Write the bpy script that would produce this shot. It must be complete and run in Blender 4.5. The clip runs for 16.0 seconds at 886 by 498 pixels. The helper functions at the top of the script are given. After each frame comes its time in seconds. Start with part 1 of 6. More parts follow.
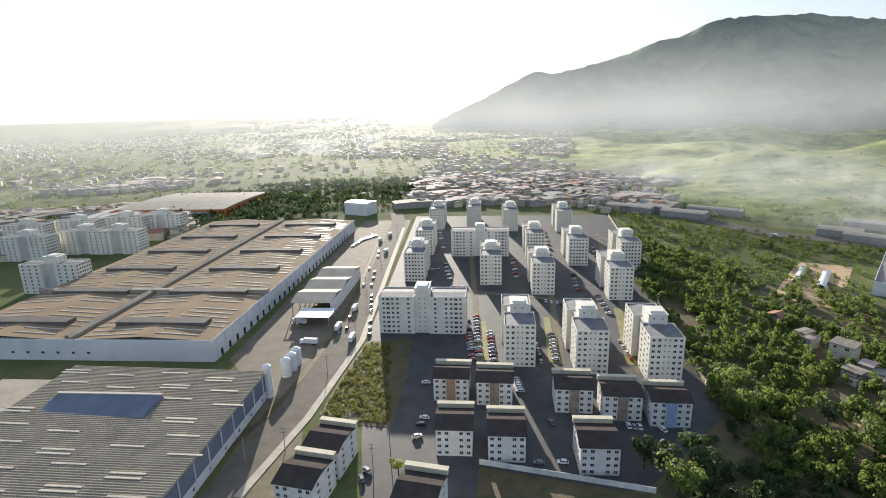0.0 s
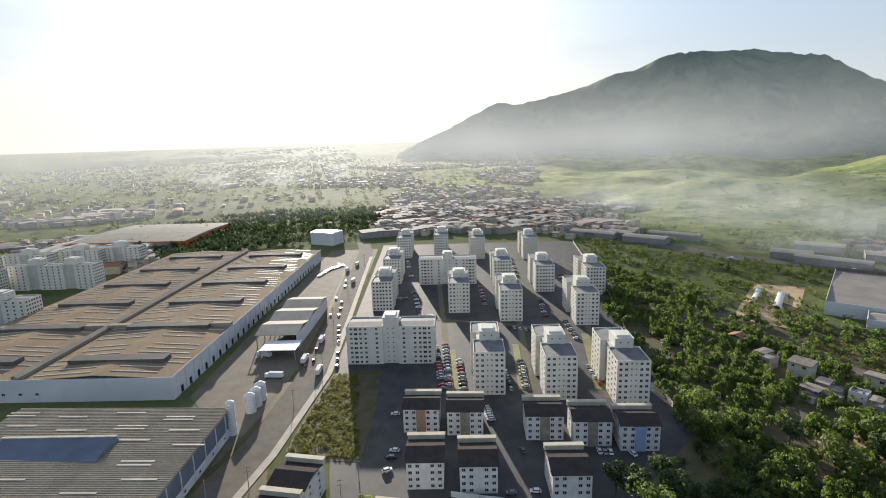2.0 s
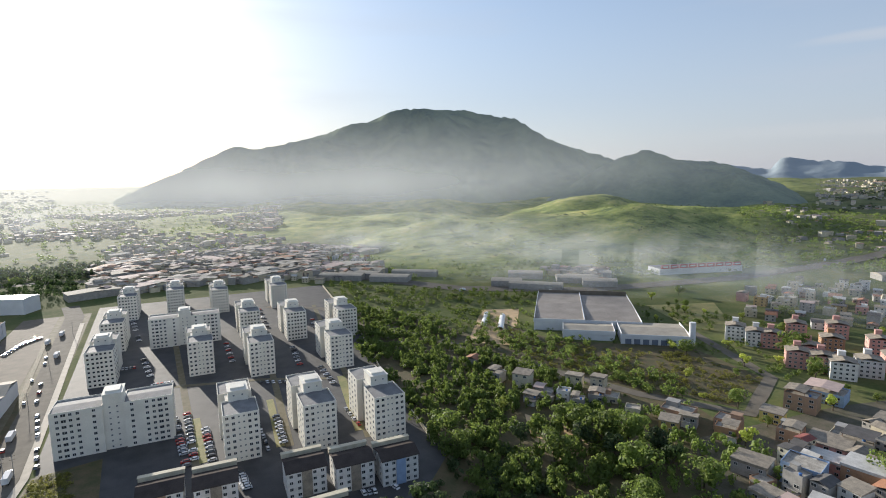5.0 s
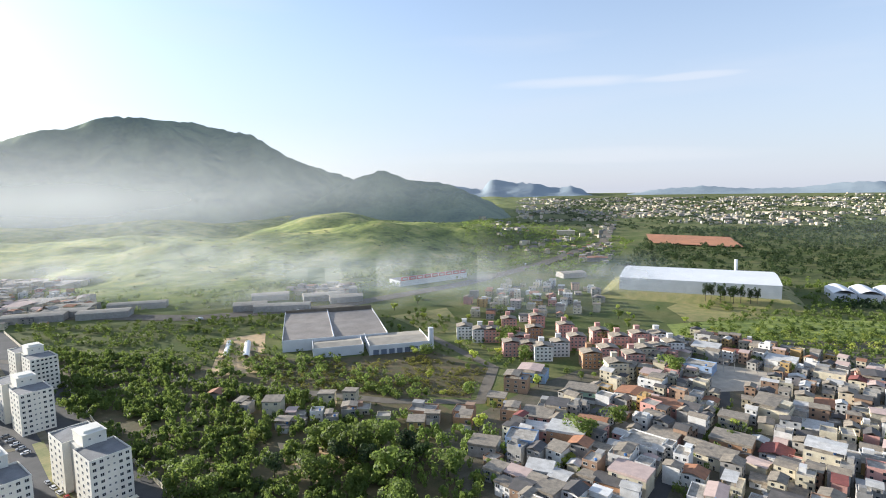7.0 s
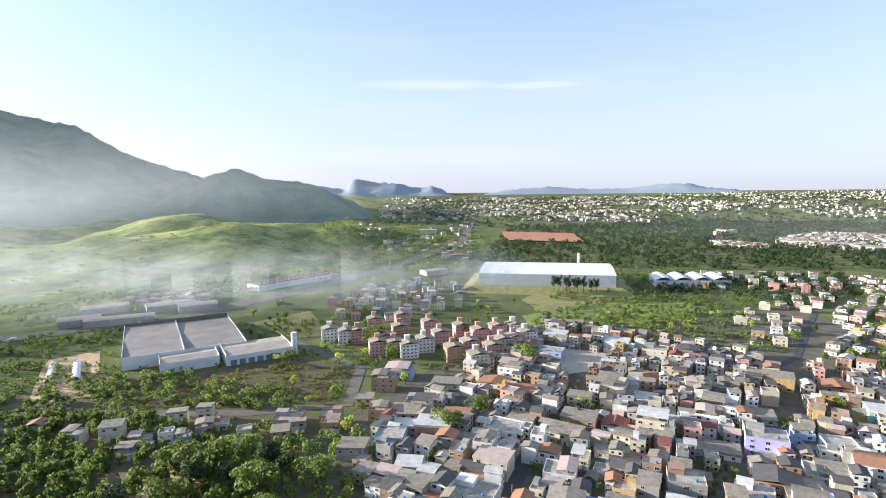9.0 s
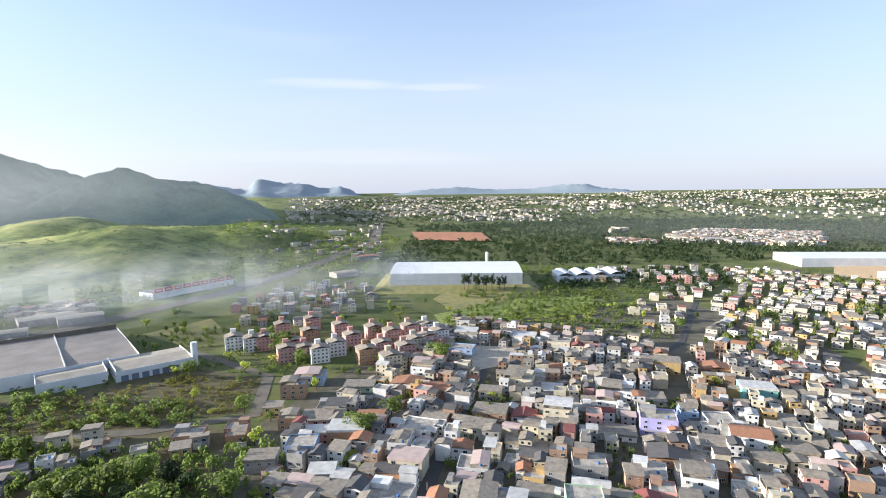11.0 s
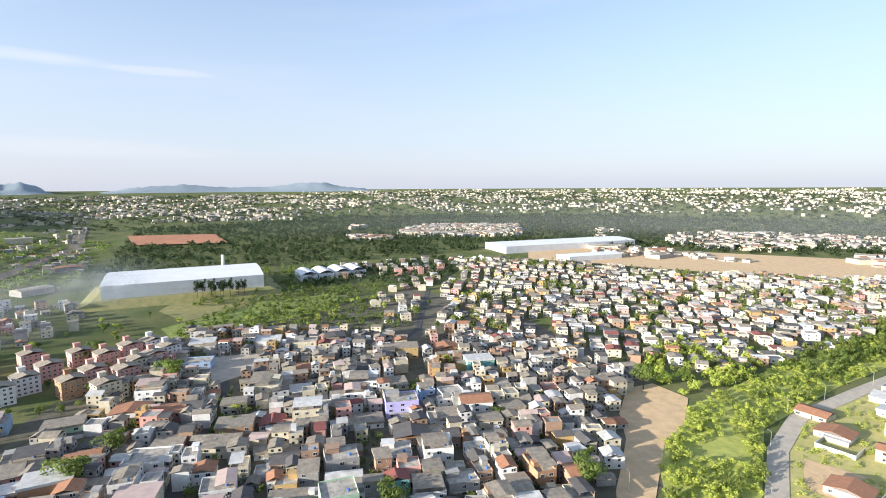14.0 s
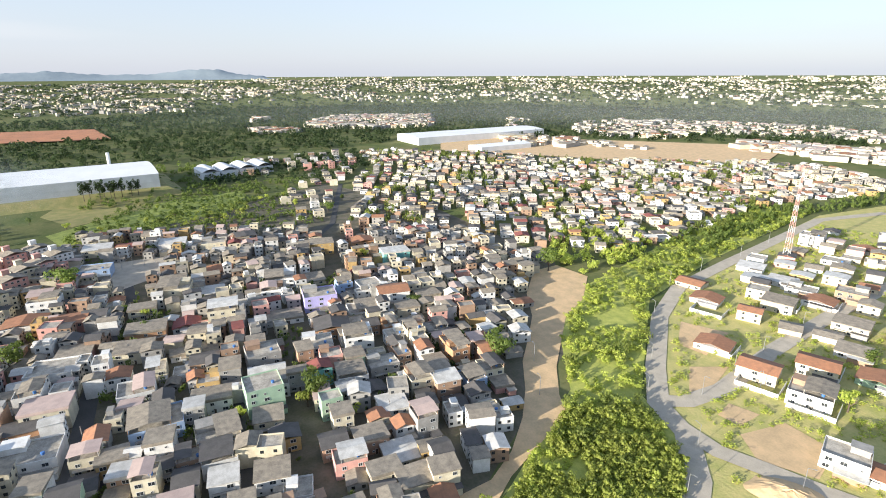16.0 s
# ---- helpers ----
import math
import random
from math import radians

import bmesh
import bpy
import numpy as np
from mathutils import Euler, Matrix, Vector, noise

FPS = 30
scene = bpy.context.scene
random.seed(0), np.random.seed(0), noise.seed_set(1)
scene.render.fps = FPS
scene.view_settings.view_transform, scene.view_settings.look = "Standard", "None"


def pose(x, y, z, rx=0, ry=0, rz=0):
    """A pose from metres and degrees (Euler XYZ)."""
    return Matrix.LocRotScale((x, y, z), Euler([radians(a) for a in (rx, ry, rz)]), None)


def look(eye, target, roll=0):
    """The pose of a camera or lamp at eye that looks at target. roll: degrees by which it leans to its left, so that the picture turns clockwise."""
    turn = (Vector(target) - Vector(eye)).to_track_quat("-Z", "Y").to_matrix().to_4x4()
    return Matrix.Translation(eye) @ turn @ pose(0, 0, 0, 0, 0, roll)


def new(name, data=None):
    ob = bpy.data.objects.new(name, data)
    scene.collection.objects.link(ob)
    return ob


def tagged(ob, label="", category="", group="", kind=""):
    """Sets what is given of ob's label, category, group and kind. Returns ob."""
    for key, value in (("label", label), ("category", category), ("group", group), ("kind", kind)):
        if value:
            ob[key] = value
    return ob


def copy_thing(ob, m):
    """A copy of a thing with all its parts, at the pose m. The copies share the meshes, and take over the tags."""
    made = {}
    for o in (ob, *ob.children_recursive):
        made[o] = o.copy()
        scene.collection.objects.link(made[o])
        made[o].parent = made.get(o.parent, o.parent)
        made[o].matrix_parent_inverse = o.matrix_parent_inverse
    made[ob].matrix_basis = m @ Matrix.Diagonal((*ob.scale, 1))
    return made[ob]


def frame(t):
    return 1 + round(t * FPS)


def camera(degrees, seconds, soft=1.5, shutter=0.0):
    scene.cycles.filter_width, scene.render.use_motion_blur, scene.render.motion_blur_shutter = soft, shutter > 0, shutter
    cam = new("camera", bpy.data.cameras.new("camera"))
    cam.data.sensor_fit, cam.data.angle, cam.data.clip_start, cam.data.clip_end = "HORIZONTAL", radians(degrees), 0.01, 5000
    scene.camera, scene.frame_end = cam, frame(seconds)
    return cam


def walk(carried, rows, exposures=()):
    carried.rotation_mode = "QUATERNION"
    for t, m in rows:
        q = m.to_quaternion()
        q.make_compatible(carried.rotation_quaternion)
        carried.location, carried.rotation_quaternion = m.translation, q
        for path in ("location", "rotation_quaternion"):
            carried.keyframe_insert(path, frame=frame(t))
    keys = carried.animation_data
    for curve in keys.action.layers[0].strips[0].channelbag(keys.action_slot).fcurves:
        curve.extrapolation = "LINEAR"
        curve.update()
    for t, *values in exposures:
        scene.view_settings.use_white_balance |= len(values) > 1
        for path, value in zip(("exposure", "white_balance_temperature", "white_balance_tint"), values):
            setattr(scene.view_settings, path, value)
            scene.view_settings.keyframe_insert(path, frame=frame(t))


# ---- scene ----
cam = camera(79.6, 16.0, soft=1.0)
EYE = 130.0


def aim(yaw, pitch, roll):
    return pose(0, 0, EYE, 90 + pitch, 0, yaw) @ pose(0, 0, 0, 0, 0, roll)


walk(cam, [
    (0.0, aim(-0.20, -14.71, -1.52)),
    (0.5, aim(-3.43, -14.82, -1.60)),
    (1.0, aim(-5.05, -14.79, -1.63)),
    (1.5, aim(-4.68, -13.52, -1.67)),
    (2.0, aim(-3.86, -11.76, -1.63)),
    (2.5, aim(-3.64, -9.84, -1.62)),
    (3.0, aim(-9.08, -10.04, -1.63)),
    (3.5, aim(-14.04, -10.07, -1.66)),
    (6.0, aim(-45.08, -5.77, -1.02)),
    (6.5, aim(-52.42, -5.94, -0.92)),
    (7.0, aim(-58.07, -6.07, -0.81)),
    (7.5, aim(-63.08, -6.21, -0.75)),
    (8.0, aim(-67.77, -6.28, -0.73)),
    (8.5, aim(-70.67, -6.28, -0.69)),
    (9.0, aim(-72.72, -6.28, -0.66)),
    (11.5, aim(-85.83, -6.40, -0.71)),
    (12.0, aim(-89.63, -6.46, -0.68)),
    (12.5, aim(-93.33, -6.50, -0.63)),
    (13.0, aim(-98.48, -6.58, -0.55)),
    (13.5, aim(-103.86, -6.68, -0.46)),
    (14.0, aim(-109.83, -6.76, -0.32)),
    (14.5, aim(-113.31, -7.11, -0.27)),
    (15.0, aim(-116.93, -10.17, -0.21)),
    (15.5, aim(-118.64, -14.12, -0.18)),
    (16.0, aim(-119.21, -18.30, -0.24)),
], exposures=[(0.0, 1.1, 6500, 10), (1.5, 0.95, 6500, 10), (2.5, 0.7, 6450, 10), (3.5, 0.7, 6400, 10), (6.0, 0.95, 6250, 10), (7.5, 1.35, 6150, 10), (9.0, 1.42, 6100, 11), (12.5, 1.3, 6100, 11), (16.0, 1.3, 6350, 9)])

# ---- sky and sun ----
SUN_AZ, SUN_EL = 7.5, 12.5
world = bpy.data.worlds.new("sky")
scene.world = world
world.use_nodes = True
wt = world.node_tree
sky = wt.nodes.new("ShaderNodeTexSky")
sky.sky_type = 'NISHITA'
sky.sun_disc = False
sky.sun_elevation, sky.sun_rotation = radians(SUN_EL), radians(-SUN_AZ)
sky.air_density, sky.dust_density, sky.ozone_density = 1.0, 1.0, 2.5
bg = wt.nodes["Background"]
bg.inputs[1].default_value = 0.12
# thin veils of cirrus, stretched sideways
tc = wt.nodes.new("ShaderNodeTexCoord")
mp = wt.nodes.new("ShaderNodeMapping")
mp.inputs["Scale"].default_value = (1.3, 1.3, 9.0)
cn = wt.nodes.new("ShaderNodeTexNoise")
cn.inputs["Scale"].default_value, cn.inputs["Detail"].default_value = 1.6, 7
cr = wt.nodes.new("ShaderNodeMapRange")
cr.inputs["From Min"].default_value, cr.inputs["From Max"].default_value = 0.5, 0.8
cr.inputs["To Max"].default_value = 0.3
cm = wt.nodes.new("ShaderNodeMix")
cm.data_type = 'RGBA'
cm.inputs[7].default_value = (3.2, 3.3, 3.4, 1)
wt.links.new(tc.outputs["Generated"], mp.inputs[0])
wt.links.new(mp.outputs[0], cn.inputs["Vector"])
wt.links.new(cn.outputs["Fac"], cr.inputs["Value"])
wt.links.new(cr.outputs[0], cm.inputs[0])
wt.links.new(sky.outputs[0], cm.inputs[6])
# pale haze low over the horizon
sx = wt.nodes.new("ShaderNodeSeparateXYZ")
hz = wt.nodes.new("ShaderNodeMapRange")
hz.interpolation_type = 'SMOOTHSTEP'
hz.inputs["From Min"].default_value, hz.inputs["From Max"].default_value = -0.02, 0.42
hz.inputs["To Min"].default_value, hz.inputs["To Max"].default_value = 0.8, 0.3
hm = wt.nodes.new("ShaderNodeMix")
hm.data_type = 'RGBA'
hm.inputs[7].default_value = (2.6, 2.7, 3.1, 1)
wt.links.new(tc.outputs["Generated"], sx.inputs[0])
wt.links.new(sx.outputs["Z"], hz.inputs["Value"])
wt.links.new(hz.outputs[0], hm.inputs[0])
wt.links.new(cm.outputs[2], hm.inputs[6])
# one long wisp of cloud above the plain, and a faint bank low behind the hills
top = hm.outputs[2]
for az, el, half_w, half_h, amount in ((-71, 10.9, 0.16, 0.012, 0.5), (-82, 10.6, 0.09, 0.007, 0.3), (-68, 3.6, 0.42, 0.016, 0.2)):
    a, h = radians(az), radians(el)
    side, up = (math.cos(a), math.sin(a), 0), (math.sin(a) * math.sin(h), -math.cos(a) * math.sin(h), math.cos(h))
    sq = []
    for axis, half_size in ((side, half_w), (up, half_h)):
        dt = wt.nodes.new("ShaderNodeVectorMath")
        dt.operation = 'DOT_PRODUCT'
        dt.inputs[1].default_value = tuple(c / half_size for c in axis)
        wt.links.new(tc.outputs["Generated"], dt.inputs[0])
        pw = wt.nodes.new("ShaderNodeMath")
        pw.operation = 'MULTIPLY'
        wt.links.new(dt.outputs["Value"], pw.inputs[0])
        wt.links.new(dt.outputs["Value"], pw.inputs[1])
        sq.append(pw.outputs[0])
    sm = wt.nodes.new("ShaderNodeMath")
    wt.links.new(sq[0], sm.inputs[0])
    wt.links.new(sq[1], sm.inputs[1])
    torn = wt.nodes.new("ShaderNodeMath")
    torn.operation = 'MULTIPLY_ADD'
    torn.inputs[1].default_value = -2.4
    wt.links.new(cn.outputs["Fac"], torn.inputs[0])
    wt.links.new(sm.outputs[0], torn.inputs[2])
    am = wt.nodes.new("ShaderNodeMapRange")
    am.interpolation_type = 'SMOOTHSTEP'
    am.inputs["From Min"].default_value, am.inputs["From Max"].default_value = -0.2, -1.4
    am.inputs["To Max"].default_value = amount
    wt.links.new(torn.outputs[0], am.inputs["Value"])
    fw = wt.nodes.new("ShaderNodeVectorMath")
    fw.operation = 'DOT_PRODUCT'
    fw.inputs[1].default_value = (-math.sin(a), math.cos(a), 0)
    wt.links.new(tc.outputs["Generated"], fw.inputs[0])
    ahead = wt.nodes.new("ShaderNodeMath")
    ahead.operation = 'GREATER_THAN'
    ahead.inputs[1].default_value = 0.0
    wt.links.new(fw.outputs["Value"], ahead.inputs[0])
    both = wt.nodes.new("ShaderNodeMath")
    both.operation = 'MULTIPLY'
    wt.links.new(am.outputs[0], both.inputs[0])
    wt.links.new(ahead.outputs[0], both.inputs[1])
    cl = wt.nodes.new("ShaderNodeMix")
    cl.data_type = 'RGBA'
    cl.inputs[7].default_value = (3.5, 3.4, 3.4, 1)
    wt.links.new(both.outputs[0], cl.inputs[0])
    wt.links.new(top, cl.inputs[6])
    top = cl.outputs[2]
wt.links.new(top, bg.inputs[0])

sun = new("sun", bpy.data.lights.new("sun", 'SUN'))
sun.data.energy, sun.data.angle, sun.data.color = 5.0, radians(0.6), (1.0, 0.92, 0.80)
sun.matrix_world = look((0, 0, 0), (math.sin(radians(SUN_AZ)), -math.cos(radians(SUN_AZ)), -math.tan(radians(SUN_EL))))


# ---- materials ----
def material(name, a, b=None, rough=0.8, size=4.0, fine=0.5, bump=0.3, metal=0.0, shade=0.25, spec=0.3, wave=None):
    """Two colours mixed by coarse stains and fine grain; each object differs a little in brightness."""
    m = bpy.data.materials.new(name)
    m.use_nodes = True
    t = m.node_tree
    p = t.nodes["Principled BSDF"]
    b = b or tuple(v * 0.75 for v in a)
    geo = t.nodes.new("ShaderNodeNewGeometry")
    n1, n2 = t.nodes.new("ShaderNodeTexNoise"), t.nodes.new("ShaderNodeTexNoise")
    n1.inputs["Scale"].default_value, n1.inputs["Detail"].default_value = 1 / size, 6
    n2.inputs["Scale"].default_value, n2.inputs["Detail"].default_value = 1 / fine, 4
    for n in (n1, n2):
        t.links.new(geo.outputs["Position"], n.inputs["Vector"])
    add = t.nodes.new("ShaderNodeMath")
    add.operation = 'MULTIPLY_ADD'
    add.inputs[1].default_value = 0.5
    t.links.new(n2.outputs["Fac"], add.inputs[0])
    t.links.new(n1.outputs["Fac"], add.inputs[2])
    rng = t.nodes.new("ShaderNodeMapRange")
    rng.inputs["From Min"].default_value, rng.inputs["From Max"].default_value = 0.55, 0.95
    t.links.new(add.outputs[0], rng.inputs["Value"])
    mix = t.nodes.new("ShaderNodeMix")
    mix.data_type = 'RGBA'
    mix.inputs[6].default_value, mix.inputs[7].default_value = (*a, 1), (*b, 1)
    t.links.new(rng.outputs[0], mix.inputs[0])
    info = t.nodes.new("ShaderNodeObjectInfo")
    r2 = t.nodes.new("ShaderNodeMapRange")
    r2.inputs["To Min"].default_value, r2.inputs["To Max"].default_value = 1 - shade, 1 + shade * 0.4
    both = t.nodes.new("ShaderNodeMath")
    both.operation = 'ADD'
    t.links.new(info.outputs["Random"], both.inputs[0])
    t.links.new(geo.outputs["Random Per Island"], both.inputs[1])
    r2.inputs["From Max"].default_value = 2.0
    t.links.new(both.outputs[0], r2.inputs["Value"])
    hsv = t.nodes.new("ShaderNodeHueSaturation")
    t.links.new(r2.outputs[0], hsv.inputs["Value"])
    t.links.new(mix.outputs[2], hsv.inputs["Color"])
    t.links.new(hsv.outputs[0], p.inputs["Base Color"])
    p.inputs["Roughness"].default_value, p.inputs["Metallic"].default_value = rough, metal
    p.inputs["Specular IOR Level"].default_value = spec
    bp = t.nodes.new("ShaderNodeBump")
    bp.inputs["Strength"].default_value, bp.inputs["Distance"].default_value = bump, fine * 0.2
    t.links.new(n2.outputs["Fac"], bp.inputs["Height"])
    t.links.new(bp.outputs[0], p.inputs["Normal"])
    return m


def leaf_material(name, a, b):
    """Foliage that varies leaf by leaf and lets light through."""
    m = bpy.data.materials.new(name)
    m.use_nodes = True
    t = m.node_tree
    p = t.nodes["Principled BSDF"]
    geo = t.nodes.new("ShaderNodeNewGeometry")
    n1 = t.nodes.new("ShaderNodeTexNoise")
    n1.inputs["Scale"].default_value = 0.12
    t.links.new(geo.outputs["Position"], n1.inputs["Vector"])
    add = t.nodes.new("ShaderNodeMath")
    add.operation = 'MULTIPLY_ADD'
    add.inputs[1].default_value = 0.5
    t.links.new(geo.outputs["Random Per Island"], add.inputs[0])
    sub = t.nodes.new("ShaderNodeMath")
    sub.operation = 'SUBTRACT'
    sub.inputs[1].default_value = 0.2
    t.links.new(n1.outputs["Fac"], sub.inputs[0])
    t.links.new(sub.outputs[0], add.inputs[2])
    mix = t.nodes.new("ShaderNodeMix")
    mix.data_type = 'RGBA'
    mix.inputs[6].default_value, mix.inputs[7].default_value = (*a, 1), (*b, 1)
    t.links.new(add.outputs[0], mix.inputs[0])
    info = t.nodes.new("ShaderNodeObjectInfo")
    r2 = t.nodes.new("ShaderNodeMapRange")
    r2.inputs["To Min"].default_value, r2.inputs["To Max"].default_value = 0.7, 1.2
    t.links.new(info.outputs["Random"], r2.inputs["Value"])
    hsv = t.nodes.new("ShaderNodeHueSaturation")
    t.links.new(r2.outputs[0], hsv.inputs["Value"])
    t.links.new(mix.outputs[2], hsv.inputs["Color"])
    t.links.new(hsv.outputs[0], p.inputs["Base Color"])
    p.inputs["Roughness"].default_value = 0.6
    p.inputs["Specular IOR Level"].default_value = 0.25
    tr = t.nodes.new("ShaderNodeBsdfTranslucent")
    lit = t.nodes.new("ShaderNodeHueSaturation")
    lit.inputs["Value"].default_value = 1.5
    t.links.new(hsv.outputs[0], lit.inputs["Color"])
    t.links.new(lit.outputs[0], tr.inputs["Color"])
    sh = t.nodes.new("ShaderNodeMixShader")
    sh.inputs[0].default_value = 0.5
    t.links.new(p.outputs[0], sh.inputs[1])
    t.links.new(tr.outputs[0], sh.inputs[2])
    t.links.new(sh.outputs[0], t.nodes["Material Output"].inputs[0])
    return m


def land_material(name):
    """Open country: town soil, pasture, scrub and bare red earth, by the painted land cover."""
    m = material(name, (0.085, 0.115, 0.04), (0.17, 0.17, 0.075), rough=0.95, size=40, fine=3, shade=0, spec=0.05)
    t = m.node_tree
    p = t.nodes["Principled BSDF"]
    att = t.nodes.new("ShaderNodeAttribute")
    att.attribute_name = "cover"
    geo = t.nodes.new("ShaderNodeNewGeometry")
    n = t.nodes.new("ShaderNodeTexNoise")
    n.inputs["Scale"].default_value, n.inputs["Detail"].default_value = 0.012, 8
    n.inputs["Roughness"].default_value = 0.78
    t.links.new(geo.outputs["Position"], n.inputs["Vector"])
    ramp = t.nodes.new("ShaderNodeValToRGB")
    e = ramp.color_ramp.elements
    e[0].position, e[0].color = 0.38, (0.06, 0.095, 0.03, 1)
    e[1].position, e[1].color = 0.64, (0.40, 0.37, 0.14, 1)
    mid = ramp.color_ramp.elements.new(0.5)
    mid.color = (0.20, 0.24, 0.07, 1)
    t.links.new(n.outputs["Fac"], ramp.inputs[0])
    mix = t.nodes.new("ShaderNodeMix")
    mix.data_type = 'RGBA'
    old = p.inputs["Base Color"].links[0].from_socket
    t.links.new(att.outputs["Fac"], mix.inputs[0])
    t.links.new(old, mix.inputs[6])
    t.links.new(ramp.outputs[0], mix.inputs[7])
    t.links.new(mix.outputs[2], p.inputs["Base Color"])
    return m


PAINT = {
    "white": material("white_render", (0.80, 0.79, 0.76), (0.62, 0.60, 0.56), size=3),
    "cream": material("cream_render", (0.66, 0.60, 0.45), (0.50, 0.44, 0.32), size=3),
    "ochre": material("ochre_render", (0.55, 0.38, 0.16), (0.40, 0.27, 0.12), size=3),
    "orange": material("orange_brick_wall", (0.48, 0.27, 0.15), (0.36, 0.21, 0.12), size=2),
    "brick": material("bare_brick_wall", (0.40, 0.26, 0.17), (0.31, 0.21, 0.15), size=2),
    "pink": material("pink_render", (0.66, 0.36, 0.30), (0.52, 0.29, 0.25), size=3),
    "blue": material("blue_render", (0.36, 0.48, 0.66), (0.28, 0.38, 0.55), size=3),
    "deepblue": material("deep_blue_render", (0.10, 0.22, 0.55), (0.08, 0.16, 0.42), size=3),
    "violet": material("violet_render", (0.45, 0.42, 0.70), (0.38, 0.34, 0.58), size=3),
    "green": material("mint_green_render", (0.42, 0.56, 0.40), (0.32, 0.45, 0.33), size=3),
    "teal": material("teal_render", (0.22, 0.52, 0.48), (0.18, 0.40, 0.38), size=3),
    "grey": material("raw_cement_render", (0.40, 0.38, 0.35), (0.28, 0.27, 0.25), size=3),
    "yellow": material("yellow_render", (0.70, 0.55, 0.18), (0.58, 0.44, 0.16), size=3),
}
TOP = {
    "conc": material("weathered_concrete_slab", (0.54, 0.49, 0.41), (0.27, 0.245, 0.21), size=2.5),
    "fibre": material("fibre_cement_sheet", (0.36, 0.31, 0.24), (0.21, 0.18, 0.145), size=2.2),
    "dark": material("sooty_fibre_cement", (0.13, 0.12, 0.115), (0.09, 0.085, 0.08), size=3),
    "tile": material("clay_roof_tile", (0.42, 0.20, 0.11), (0.29, 0.15, 0.09), size=2, fine=0.4),
    "redtile": material("dark_red_roof_tile", (0.30, 0.10, 0.08), (0.22, 0.08, 0.07), size=2),
    "metal": material("pale_metal_sheet", (0.66, 0.64, 0.60), (0.44, 0.42, 0.38), rough=0.5, size=3, spec=0.4),
    "rose": material("faded_pink_roof", (0.58, 0.44, 0.38), (0.46, 0.35, 0.31), size=3),
}
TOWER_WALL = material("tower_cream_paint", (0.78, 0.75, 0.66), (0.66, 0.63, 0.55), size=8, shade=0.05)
# core between the wings: wall cream at about four fifths of its value
TOWER_GREY = material("tower_core_darker_cream", (0.62, 0.60, 0.54), size=8, shade=0.05)
ROOF_BROWN = material("brown_grey_sheet_roof", (0.34, 0.30, 0.26), (0.25, 0.22, 0.19), size=14, fine=2, shade=0.05)
ROOF_GREY = material("bitumen_roof", (0.24, 0.24, 0.24), (0.17, 0.17, 0.17), size=4)
DARK_TILE = material("dark_brown_roof_tile", (0.085, 0.070, 0.062), (0.06, 0.05, 0.045), rough=0.95, size=4, shade=0.2, spec=0.04)
GLASS = material("dark_window_glass", (0.03, 0.035, 0.04), (0.05, 0.055, 0.06), rough=0.12, spec=0.5, bump=0.0, shade=0.5)
FRAME = material("window_frame_paint", (0.70, 0.70, 0.68), size=2)
ASPHALT = material("old_asphalt", (0.085, 0.082, 0.08), (0.055, 0.054, 0.054), rough=0.75, size=9, shade=0.05)
ROAD = material("dusty_road", (0.20, 0.175, 0.14), (0.14, 0.125, 0.10), spec=0.1, rough=0.85, size=7, shade=0.05)
PAVE = material("grey_block_paving", (0.49, 0.43, 0.34), (0.38, 0.335, 0.27), size=5, shade=0.05)
YARD = material("concrete_yard", (0.23, 0.19, 0.145), (0.165, 0.14, 0.105), spec=0.1, size=9, shade=0.05)
DIRT = material("ochre_earth", (0.66, 0.46, 0.26), (0.48, 0.35, 0.20), size=6, fine=0.8, shade=0.1)
REDSOIL = material("bare_red_soil", (0.50, 0.22, 0.11), (0.36, 0.17, 0.09), size=25, fine=3, shade=0.05)
GRASS = material("rough_grass", (0.30, 0.34, 0.08), (0.17, 0.21, 0.05), size=5, fine=0.8, bump=0.8, shade=0.1)
DRYGRASS = material("dry_grass", (0.52, 0.44, 0.18), (0.34, 0.34, 0.11), size=7, fine=1.0, bump=0.8, shade=0.1)
SUNGRASS = material("tall_sunlit_grass", (0.44, 0.44, 0.11), (0.27, 0.31, 0.07), size=4, fine=0.6, bump=1.0, shade=0.1)
BANKGRASS = material("mown_olive_bank", (0.32, 0.27, 0.11), (0.19, 0.20, 0.065), size=9, fine=1.2, bump=0.8, shade=0.1)
# brownish undergrowth, with shade on plot, lawn, slope and bank put into its colour
SHADE_UNDERGROWTH = material("shade_dark_undergrowth", (0.075, 0.078, 0.03), (0.145, 0.105, 0.055), size=6, fine=0.8, bump=0.8, shade=0.05)
TRODDEN = material("trodden_sand", (0.22, 0.185, 0.13), (0.15, 0.135, 0.075), spec=0.1, size=5, fine=0.8, shade=0.05)
TOWNSOIL = material("hillside_soil", (0.16, 0.135, 0.10), (0.085, 0.085, 0.05), size=7, fine=1.0, shade=0.05)
FACT_ROOF = material("rusty_brown_metal_roof", (0.34, 0.25, 0.16), (0.25, 0.185, 0.12), rough=0.9, size=18, fine=2, shade=0.08, spec=0.05)
FACT_ROOF2 = material("grey_trapezoid_sheet", (0.40, 0.355, 0.28), (0.31, 0.275, 0.22), rough=0.9, size=12, fine=2, shade=0.05, spec=0.08)
FACT_WALL = material("white_factory_cladding", (0.68, 0.69, 0.70), (0.58, 0.59, 0.60), size=10, shade=0.05)
BLUEGREY = material("blue_grey_cladding", (0.17, 0.20, 0.26), (0.13, 0.15, 0.19), size=8, shade=0.05)
